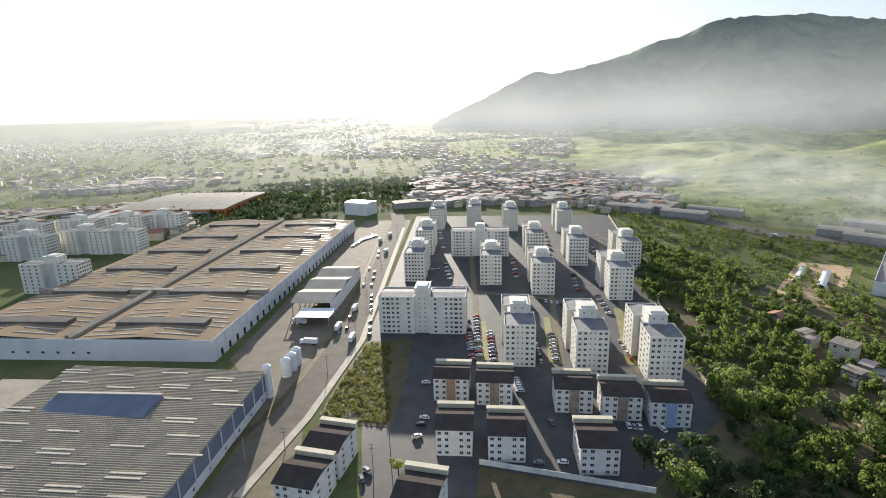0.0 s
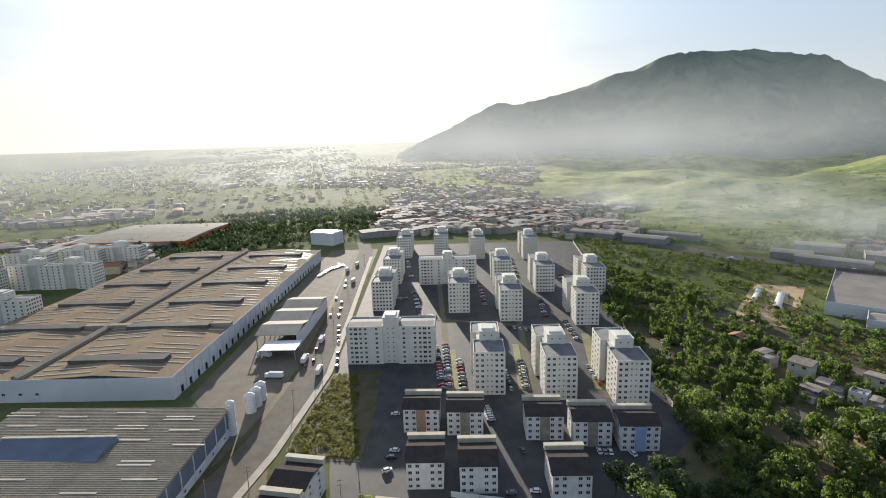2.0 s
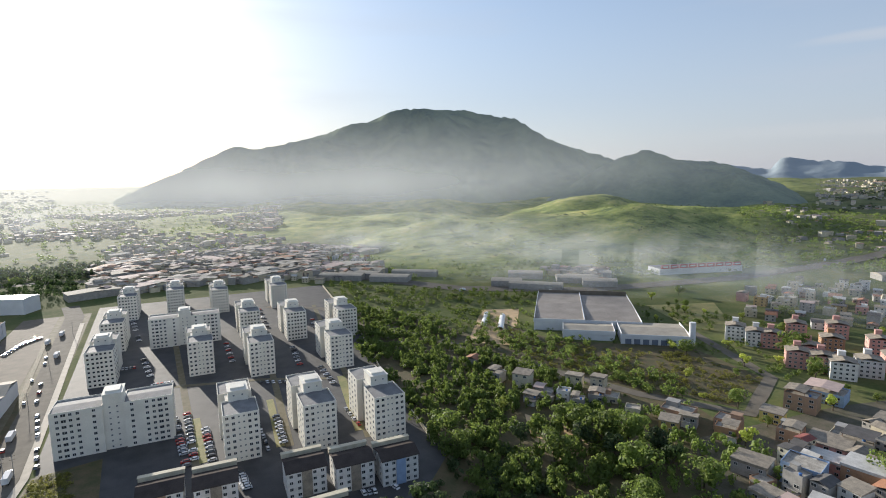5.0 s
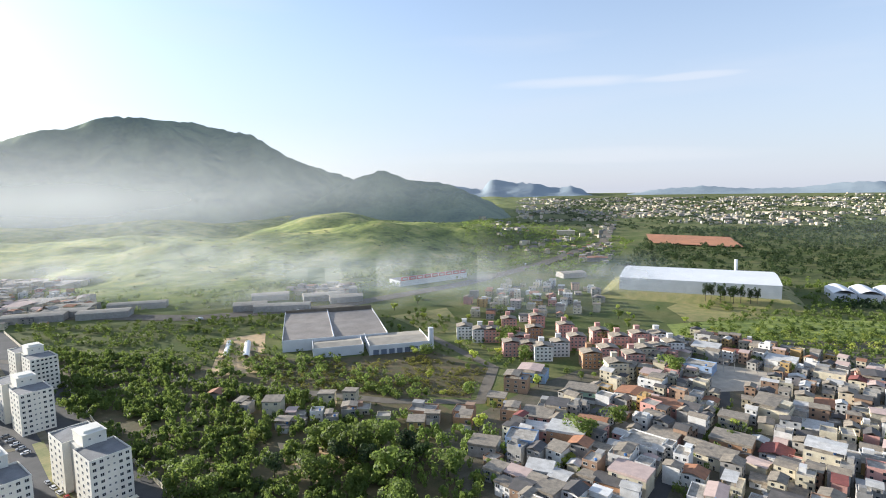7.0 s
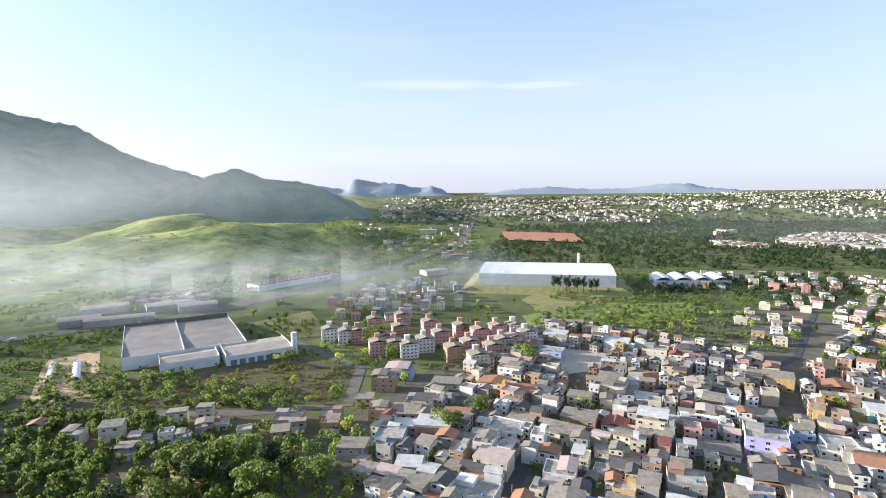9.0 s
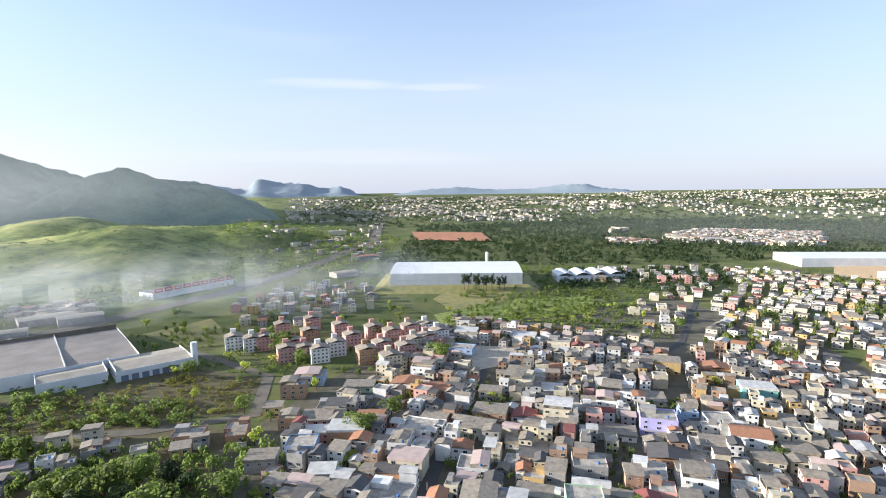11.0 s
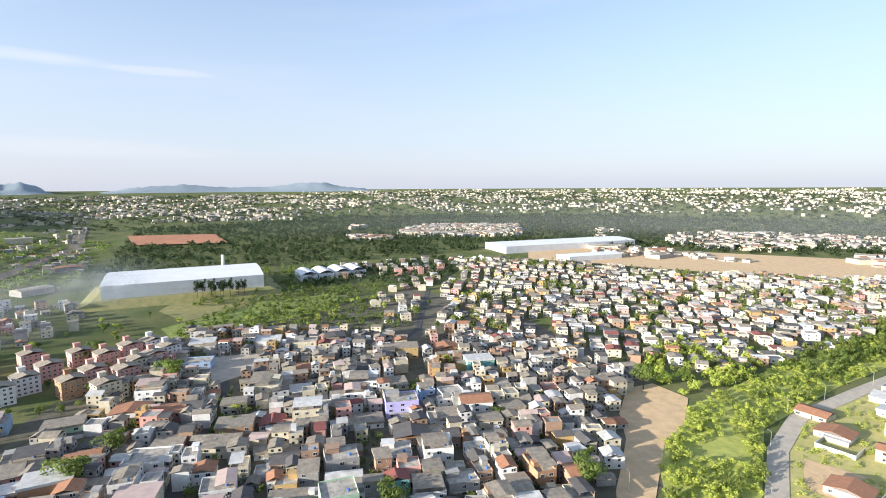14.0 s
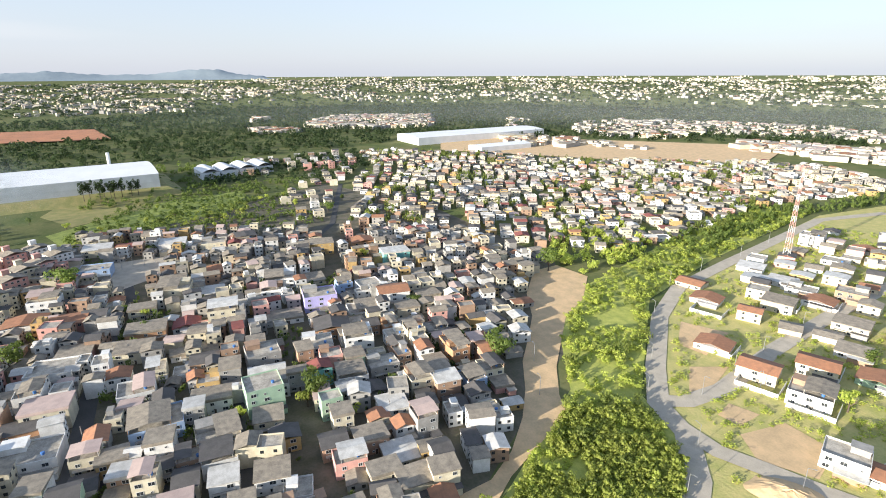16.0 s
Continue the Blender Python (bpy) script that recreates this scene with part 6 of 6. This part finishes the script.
# brushwood added to darken the bank where only shade falls
thicket("woodland", "added dark brushwood standing in for shade on the bank below the estate", [(76, 96), (76, 150), (100, 178), (126, 200), (150, 190), (150, 110), (110, 88)], 700, LEAF_DARK, 1.5, 5.5, 0.24, 70, 43, 2.6)
thicket("woodland", "trees between far sheds and houses", [polar(-84, 620), polar(-96, 700), polar(-100, 900), polar(-84, 880)], 500, LEAF, 4, 9, 0.3, 36, 20, 4.5)


# ---- cars ----
def car(paint, label):
    e = thing("car", label, "car", group="parked cars")
    g = Geo()
    g.box(-0.88, 0.88, -2.15, 2.15, 0.28, 0.78, 0, 0.05)
    g.box(-0.84, 0.84, -2.1, 2.1, 0.78, 0.92, 0, 0.1)
    g.box(-0.7, 0.7, -1.4, 0.7, 1.38, 1.46, 0, 0.06)
    part("body", g, paint, e)
    g = Geo()
    g.box(-0.8, 0.8, -1.8, 1.15, 0.9, 1.4, 0, 0.22)
    part("glass", g, GLASS, e)
    for x in (-0.82, 0.82):
        for y in (-1.35, 1.35):
            g = Geo()
            g.beam((x - 0.1, y, 0.31), (x + 0.1, y, 0.31), 0.27)
            part("wheel", g, RUBBER, e)
    return e


CAR = [car(m, n + " car parked on the asphalt") for m, n in zip(CARS, ("white", "silver", "black", "red", "dark grey"))]
parked = set()


def park(x, y, rz):
    i = rnd.choice((0, 0, 0, 1, 1, 2, 3, 4))
    m = pose(x, y, 0.2, 0, 0, rz)
    if i in parked:
        copy_thing(CAR[i], m)
    else:
        CAR[i].matrix_basis = m
        parked.add(i)


def car_row(x0, y0, x1, y1, n, rz, fill=0.85):
    for k in range(n):
        t = k / max(1, n - 1)
        if rnd.random() < fill:
            park(x0 + (x1 - x0) * t + rnd.uniform(-.2, .2), y0 + (y1 - y0) * t, rz + rnd.uniform(-4, 4))


car_row(14.8, 321.0, 15.1, 259.5, 16, 85)
car_row(21.3, 320.1, 18.7, 259.1, 14, 85)
car_row(27.4, 294.4, 26.0, 258.1, 9, 85)
car_row(3.8, 440.6, 7.7, 380.2, 7, 85)
car_row(-9.6, 426.2, -2.6, 425.1, 4, -5)
car_row(52.7, 283.0, 51.0, 254.9, 5, -5)
car_row(63.9, 293.6, 59.0, 257.1, 9, 85)
car_row(-51.3, 364.5, -44.3, 296.1, 8, -5)
car_row(35.1, 238.8, 35.2, 225.3, 7, 85)
car_row(99.4, 276.6, 98.1, 255.3, 4, -5)
car_row(7.7, 380.2, 18.2, 378.5, 6, -5)
car_row(67.5, 346.7, 87.8, 332.7, 7, -5)
car_row(122.5, 522.9, 112.6, 458.4, 6, 85)
car_row(110.6, 551.4, 101.8, 480.7, 5, 85)
car_row(104.8, 407.4, 98.5, 366.1, 6, 85)
car_row(109.1, 352.1, 106.7, 319.6, 5, 85)
car_row(62.2, 448.3, 58.9, 399.7, 6, 85)
car_row(146.6, 494.4, 137.4, 454.0, 4, 85)
car_row(-1.5, 587.9, 2.3, 498.6, 8, 85)
car_row(39.3, 256.4, 46.6, 255.4, 3, -5)
car_row(73.7, 195.4, 80.3, 193.8, 4, -5)
car_row(-82.9, 537.0, -68.0, 559.2, 8, 85)
car_row(-88.1, 514.9, -78.6, 548.4, 7, 85)
car_row(-54.2, 389.8, -59.4, 488.7, 7, -5)
park(-9.3, 205.2, 80)
park(-10.7, 200.4, 85)
park(-12.0, 191.7, -70)
park(34.5, 172.6, 85)
park(43.6, 172.6, 80)
park(-9.3, 236.0, 85)
park(-29.9, 171.2, 40)
park(-31.3, 166.5, 20)
park(44.6, 198.9, 10)
park(-60.8, 324.2, 5)
park(-59.7, 306.4, 5)
park(-74.1, 560.3, 5)
park(241.3, 21.2, -90)
park(245.3, 37.0, -90)
park(176.2, -12.7, -80)
park(172.6, 9.6, 10)
park(89.0, 191.6, 15)
park(78.3, 194.9, 15)
park(-63.4, 298.7, 5)
park(-60.7, 390.8, 5)
park(-61.8, 434.8, 5)
park(190.3, 717.5, -136)
park(209.8, 691.9, -136)
park(291.8, 613.5, -153)
park(314.4, 537.2, -153)


def truck(x, y, rz):
    e = thing("truck", "white box truck on the avenue", "truck", pose(x, y, 0.22, 0, 0, rz), group="trucks")
    g = Geo()
    g.box(-1.25, 1.25, -5.5, 2.6, 1.0, 3.7, 0, 0.03)
    part("box_body", g, FACT_WALL, e)
    g = Geo()
    g.box(-1.2, 1.2, 2.9, 5.0, 0.6, 2.8, 0, 0.12)
    part("cab", g, CARS[0], e)
    for y0 in (-4.2, -3.0, 3.6):
        for sx in (-1.05, 1.05):
            g = Geo()
            g.beam((sx - 0.16, y0, 0.5), (sx + 0.16, y0, 0.5), 0.44)
            part("wheel", g, RUBBER, e)


truck(-64.9, 307.1, -4)
truck(-59.4, 338.6, -4)
truck(-54.6, 556.6, -4)
truck(-53.8, 289.7, -4)
truck(-52.5, 487.5, -4)
truck(-92.1, 317.7, 60)
truck(-78.4, 285.5, 80)
truck(-62.4, 533.2, -4)
truck(529.0, 366.6, -70)
truck(866.0, 368.6, -70)
truck(327.1, 504.5, -65)
truck(402.0, 440.2, -70)


# ---- poles and mast ----
def lamp_post(x, y, h=9.0, rz=0.0, z=0.2):
    e = thing("street_lamp", "slender grey street lamp post", "street lamp", pose(x, y, z, 0, 0, rz), group="street lamps")
    g = Geo()
    g.tube(0, 0, 0, h, 0.14, 0.09, 8)
    part("pole", g, STEEL, e)
    g = Geo()
    g.beam((0, 0, h), (1.8, 0, h + 0.4), 0.06)
    g.box(1.6, 2.4, -0.15, 0.15, h + 0.32, h + 0.48)
    part("arm", g, STEEL, e)


def power_pole(x, y, h=11.0, rz=0.0):
    e = thing("power_pole", "grey concrete power pole with crossarms", "power pole", pose(x, y, 0.1, 0, 0, rz), group="power poles")
    g = Geo()
    g.box(-0.16, 0.16, -0.13, 0.13, 0, h, 0, 0.05)
    part("pole", g, PAINT["grey"], e)
    for z in (h - 0.6, h - 2.4):
        g = Geo()
        g.box(-1.1, 1.1, -0.07, 0.07, z, z + 0.14)
        part("crossarm", g, WOOD, e)


power_pole(-93.7, 210.1, rz=0)
power_pole(-77.6, 178.2, rz=0)
power_pole(-64.1, 184.6, rz=0)
power_pole(-59.7, 247.0, rz=0)
power_pole(-51.9, 291.4, rz=0)
power_pole(-56.9, 377.4, rz=0)
power_pole(-55.8, 468.6, rz=0)
power_pole(-55.4, 289.9, rz=0)
power_pole(-46.7, 555.1, rz=0)
power_pole(-22.7, 186.3, rz=0)
power_pole(-27.9, 172.7, rz=0)
power_pole(295.6, -31.9, 8.5, -10)
power_pole(203.4, -20.4, 8.5, -10)
power_pole(172.6, -19.0, 8.5, -10)
power_pole(325.1, 19.7, 8.5, -10)
power_pole(272.0, 27.0, 8.5, -10)
power_pole(207.2, 35.7, 8.5, -10)
power_pole(213.8, -97.2, 8.5, -10)
power_pole(167.2, -69.0, 8.5, -10)
power_pole(260.7, -93.0, 8.5, -10)
power_pole(344.5, -91.9, 8.5, -10)
power_pole(375.9, -37.3, 8.5, -10)
power_pole(393.6, -6.5, 8.5, -10)
lamp_post(127.6, -170.1, rz=0)
lamp_post(146.0, -194.2, rz=0)
lamp_post(179.2, -235.5, rz=0)
lamp_post(205.8, -281.8, rz=0)
lamp_post(212.4, -321.8, rz=0)
lamp_post(96.1, -160.2, rz=0)
lamp_post(116.2, -190.2, rz=180)
lamp_post(123.4, -223.7, rz=180)
lamp_post(106.6, -215.7, rz=90)
lamp_post(124.7, -247.9, rz=180)
lamp_post(130.3, -292.9, rz=180)
lamp_post(134.3, -344.8, rz=180)
lamp_post(217.0, -373.2, rz=0)
lamp_post(226.8, -425.3, rz=0)
lamp_post(173.4, -146.1, rz=0)
lamp_post(150.1, -130.6, rz=0)
lamp_post(81.9, -135.3, rz=180)
lamp_post(64.9, -170.2, rz=200)
lamp_post(418.7, 18.9, rz=0)
lamp_post(416.0, 11.8, rz=0)
lamp_post(416.0, 5.0, rz=0)
lamp_post(417.2, -1.7, rz=0)
lamp_post(414.9, 25.7, rz=0)


def mast(x, y, h):
    e = thing("lattice_mast", "tall red and white lattice radio mast", "mast", pose(x, y, 0))
    g = Geo()
    n = 16
    for k in range(n):
        a, b = 1.8 * (1 - 0.8 * k / n), 1.8 * (1 - 0.8 * (k + 1) / n)
        za, zb = h * k / n, h * (k + 1) / n
        cs = [(1, 1), (-1, 1), (-1, -1), (1, -1)]
        for i in range(4):
            p, q = cs[i], cs[(i + 1) % 4]
            g.beam((p[0] * a, p[1] * a, za), (p[0] * b, p[1] * b, zb), 0.14, k % 2)
            g.beam((p[0] * a, p[1] * a, za), (q[0] * b, q[1] * b, zb), 0.08, k % 2)
            g.beam((p[0] * b, p[1] * b, zb), (q[0] * b, q[1] * b, zb), 0.08, k % 2)
    part("lattice", g, [REDSTEEL, FRAME], e)
    g = Geo()
    g.tube(0, 0, h, h + 4, 0.08, 0.05, 6)
    part("antenna", g, STEEL, e)


mast(198, -398, 64)


# ---- earth mound on the plot ----
g = Geo()
rings = 9
for k in range(rings + 1):
    for i in range(28):
        a, t = 2 * math.pi * i / 28, k / rings
        w = 1 + 0.18 * noise.noise(Vector((math.cos(a) * 1.5, math.sin(a) * 1.5, 2)))
        g.v.append((13 * t * w * math.cos(a), 8 * t * w * math.sin(a), 2.6 * (1 - t ** 1.6) * (1 + 0.3 * noise.noise(Vector((t * 5, a * 2, 0)))) - 0.1))
for k in range(rings):
    for i in range(28):
        j = (i + 1) % 28
        g.f.append((k * 28 + i, (k + 1) * 28 + i, (k + 1) * 28 + j, k * 28 + j))
        g.m.append(0)
thing("earth_mound", "heap of excavated ochre earth beside the street", "mound", pose(65.4, -164.5, 0.25, 0, 0, 30), data=g.mesh("earth_mound", DIRT))


# ---- low walls round the new houses ----
def yard_wall(x, y, w, d, rz):
    e = thing("yard_wall", "low white rendered wall round a house yard", "wall", pose(x, y, 0.1, 0, 0, rz), group="yard walls")
    for a, b, c2, d2 in ((-w / 2, w / 2, -d / 2, -d / 2 + 0.2), (-w / 2, -w / 2 + 0.2, -d / 2 + 0.2, d / 2), (w / 2 - 0.2, w / 2, -d / 2 + 0.2, d / 2)):
        g = Geo()
        g.box(a, b, c2, d2, 0, 2.2)
        part("panel", g, PAINT["white"], e)


yard_wall(167.7, -267.7, 17, 14, -163)
yard_wall(108.7, -219.1, 17, 14, -163)
yard_wall(88.1, -221.9, 17, 14, -163)
yard_wall(102.2, -254.0, 17, 14, -163)
yard_wall(63.0, -196.4, 17, 14, -163)
yard_wall(151.4, -311.8, 17, 14, -163)
yard_wall(140.0, -331.7, 17, 14, -163)
yard_wall(138.4, -232.9, 17, 14, -163)


# ---- smoke ----
def smoke_material():
    m = bpy.data.materials.new("thin_smoke")
    m.use_nodes = True
    t = m.node_tree
    t.nodes.remove(t.nodes["Principled BSDF"])
    uv = t.nodes.new("ShaderNodeTexCoord")
    geo = t.nodes.new("ShaderNodeNewGeometry")
    sub = t.nodes.new("ShaderNodeVectorMath")
    sub.operation = 'SUBTRACT'
    sub.inputs[1].default_value = (0.5, 0.5, 0.5)
    t.links.new(uv.outputs["UV"], sub.inputs[0])
    flat = t.nodes.new("ShaderNodeVectorMath")
    flat.operation = 'MULTIPLY'
    flat.inputs[1].default_value = (1, 1, 0)
    t.links.new(sub.outputs[0], flat.inputs[0])
    ln = t.nodes.new("ShaderNodeVectorMath")
    ln.operation = 'LENGTH'
    t.links.new(flat.outputs[0], ln.inputs[0])
    fade = t.nodes.new("ShaderNodeMapRange")
    fade.interpolation_type = 'SMOOTHSTEP'
    fade.inputs["From Min"].default_value, fade.inputs["From Max"].default_value = 0.5, 0.05
    t.links.new(ln.outputs["Value"], fade.inputs["Value"])
    n = t.nodes.new("ShaderNodeTexNoise")
    n.inputs["Scale"].default_value, n.inputs["Detail"].default_value = 0.014, 4
    drift = t.nodes.new("ShaderNodeMapping")
    drift.inputs["Scale"].default_value = (0.6, 0.6, 2.4)
    t.links.new(geo.outputs["Position"], drift.inputs[0])
    t.links.new(drift.outputs[0], n.inputs["Vector"])
    rng = t.nodes.new("ShaderNodeMapRange")
    rng.inputs["From Min"].default_value, rng.inputs["From Max"].default_value = 0.25, 0.75
    rng.inputs["To Max"].default_value = 0.46
    t.links.new(n.outputs["Fac"], rng.inputs["Value"])
    mul = t.nodes.new("ShaderNodeMath")
    mul.operation = 'MULTIPLY'
    t.links.new(fade.outputs[0], mul.inputs[0])
    t.links.new(rng.outputs[0], mul.inputs[1])
    tp, df, tl = t.nodes.new("ShaderNodeBsdfTransparent"), t.nodes.new("ShaderNodeBsdfDiffuse"), t.nodes.new("ShaderNodeBsdfTranslucent")
    for b in (df, tl):
        b.inputs["Color"].default_value = (0.82, 0.85, 0.88, 1)
    half, mix = t.nodes.new("ShaderNodeMixShader"), t.nodes.new("ShaderNodeMixShader")
    t.links.new(df.outputs[0], half.inputs[1])
    t.links.new(tl.outputs[0], half.inputs[2])
    t.links.new(mul.outputs[0], mix.inputs[0])
    t.links.new(tp.outputs[0], mix.inputs[1])
    t.links.new(half.outputs[0], mix.inputs[2])
    t.links.new(mix.outputs[0], t.nodes["Material Output"].inputs[0])
    return m


SMOKE = smoke_material()


def smoke_wisp(x, y, z, w, h, rz, seed):
    """A billowing sheet of smoke, thin at its edges."""
    n = 20
    v, f = [], []
    for j in range(n + 1):
        for i in range(n + 1):
            px, pz = (i / n - 0.5) * w, (j / n - 0.5) * h
            v.append((px, 9 * noise.noise(Vector((px * 0.03, pz * 0.05, seed))), pz + 4 * noise.noise(Vector((px * 0.02, seed, pz * 0.02)))))
    for j in range(n):
        for i in range(n):
            k = j * (n + 1) + i
            f.append((k, k + 1, k + n + 2, k + n + 1))
    me = bpy.data.meshes.new("smoke")
    me.from_pydata(v, [], f)
    uv = me.uv_layers.new(name="UVMap")
    for lp in me.loops:
        uv.data[lp.index].uv = ((lp.vertex_index % (n + 1)) / n, (lp.vertex_index // (n + 1)) / n)
    me.materials.append(SMOKE)
    thing("smoke", "thin white smoke drifting over the small houses", "smoke", pose(x, y, z, -12, 0, rz), kind="stuff", data=me)


for az, r, z, w, h, seed in ((-76, 590, 34, 170, 88, 1.0), (-69, 560, 30, 260, 92, 4.0), (-60, 610, 34, 360, 100, 7.0), (-49, 600, 34, 380, 100, 9.0),
                             (-38, 660, 40, 380, 112, 12.0), (-27, 760, 46, 400, 120, 17.0)):
    px, py = polar(az, r)
    smoke_wisp(px, py, z, w, h, az, seed)
for az, r, w, seed in ((19, 1500, 150, 31.0), (12.5, 1450, 190, 33.0), (7, 1600, 120, 35.0)):
    px, py = polar(az, r)
    smoke_wisp(px, py, land_height(px, py) + 34, w, 70, az, seed)


# ---- smoky haze lying over the valley ----
def haze_material(name, strength):
    """Fine droplets and smoke: most light passes, the rest is scattered to both sides. Thin at the ground, thickest above it, gone higher up."""
    m = bpy.data.materials.new(name)
    m.use_nodes = True
    t = m.node_tree
    t.nodes.remove(t.nodes["Principled BSDF"])
    tc = t.nodes.new("ShaderNodeTexCoord")
    sp = t.nodes.new("ShaderNodeSeparateXYZ")
    t.links.new(tc.outputs["UV"], sp.inputs[0])
    low, high = t.nodes.new("ShaderNodeMapRange"), t.nodes.new("ShaderNodeMapRange")
    end = t.nodes.new("ShaderNodeMapRange")
    for nd, axis, a, b in ((low, "Y", 0.0, 0.4), (high, "Y", 1.0, 0.1), (end, "X", 1.0, 0.55)):
        nd.interpolation_type = 'SMOOTHSTEP'
        nd.inputs["From Min"].default_value, nd.inputs["From Max"].default_value = a, b
        t.links.new(sp.outputs[axis], nd.inputs["Value"])
    geo = t.nodes.new("ShaderNodeNewGeometry")
    n = t.nodes.new("ShaderNodeTexNoise")
    n.inputs["Scale"].default_value, n.inputs["Detail"].default_value = 0.004, 3
    t.links.new(geo.outputs["Position"], n.inputs["Vector"])
    uneven = t.nodes.new("ShaderNodeMapRange")
    uneven.inputs["From Min"].default_value, uneven.inputs["From Max"].default_value = 0.3, 0.7
    uneven.inputs["To Min"].default_value, uneven.inputs["To Max"].default_value = 0.92 * strength, 1.08 * strength
    t.links.new(n.outputs["Fac"], uneven.inputs["Value"])
    m0, m1, m2 = (t.nodes.new("ShaderNodeMath") for _ in range(3))
    m0.operation = m1.operation = m2.operation = 'MULTIPLY'
    t.links.new(low.outputs[0], m0.inputs[0])
    t.links.new(end.outputs[0], m0.inputs[1])
    t.links.new(m0.outputs[0], m1.inputs[0])
    t.links.new(high.outputs[0], m1.inputs[1])
    t.links.new(m1.outputs[0], m2.inputs[0])
    t.links.new(uneven.outputs[0], m2.inputs[1])
    tp, df, tl = t.nodes.new("ShaderNodeBsdfTransparent"), t.nodes.new("ShaderNodeBsdfDiffuse"), t.nodes.new("ShaderNodeBsdfTranslucent")
    for b in (df, tl):
        b.inputs["Color"].default_value = (0.84, 0.87, 0.92, 1)
    half, mix = t.nodes.new("ShaderNodeMixShader"), t.nodes.new("ShaderNodeMixShader")
    half.inputs[0].default_value = 0.6
    t.links.new(df.outputs[0], half.inputs[1])
    t.links.new(tl.outputs[0], half.inputs[2])
    t.links.new(m2.outputs[0], mix.inputs[0])
    t.links.new(tp.outputs[0], mix.inputs[1])
    t.links.new(half.outputs[0], mix.inputs[2])
    t.links.new(mix.outputs[0], t.nodes["Material Output"].inputs[0])
    return m


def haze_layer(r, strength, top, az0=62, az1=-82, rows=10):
    """One bank of the smoky haze that lies across the valley below the mountain, thinning out towards both ends."""
    n = 72
    v, f, uvs = [], [], []
    for k in range(rows + 1):
        for i in range(n + 1):
            x, y = polar(az0 + (az1 - az0) * i / n, r)
            low = land_height(x, y) - 1
            v.append((x, y, low + (top - low) * k / rows))
    for k in range(rows):
        for i in range(n):
            f.append((k * (n + 1) + i, k * (n + 1) + i + 1, (k + 1) * (n + 1) + i + 1, (k + 1) * (n + 1) + i))
            uvs += [(i / n, k / rows), ((i + 1) / n, k / rows), ((i + 1) / n, (k + 1) / rows), (i / n, (k + 1) / rows)]
    me = bpy.data.meshes.new("haze")
    me.from_pydata(v, [], f)
    uv = me.uv_layers.new(name="UVMap")
    for lp, q in zip(uv.data, uvs):
        lp.uv = q
    me.polygons.foreach_set("use_smooth", [True] * len(f))
    me.materials.append(haze_material("valley_haze", strength))
    thing("haze", "thin pale smoky haze across the valley", "haze", kind="stuff", data=me)


haze_layer(880, 0.16, 128)
haze_layer(1330, 0.42, 330)
haze_layer(1240, 0.15, 138, -175, -66)
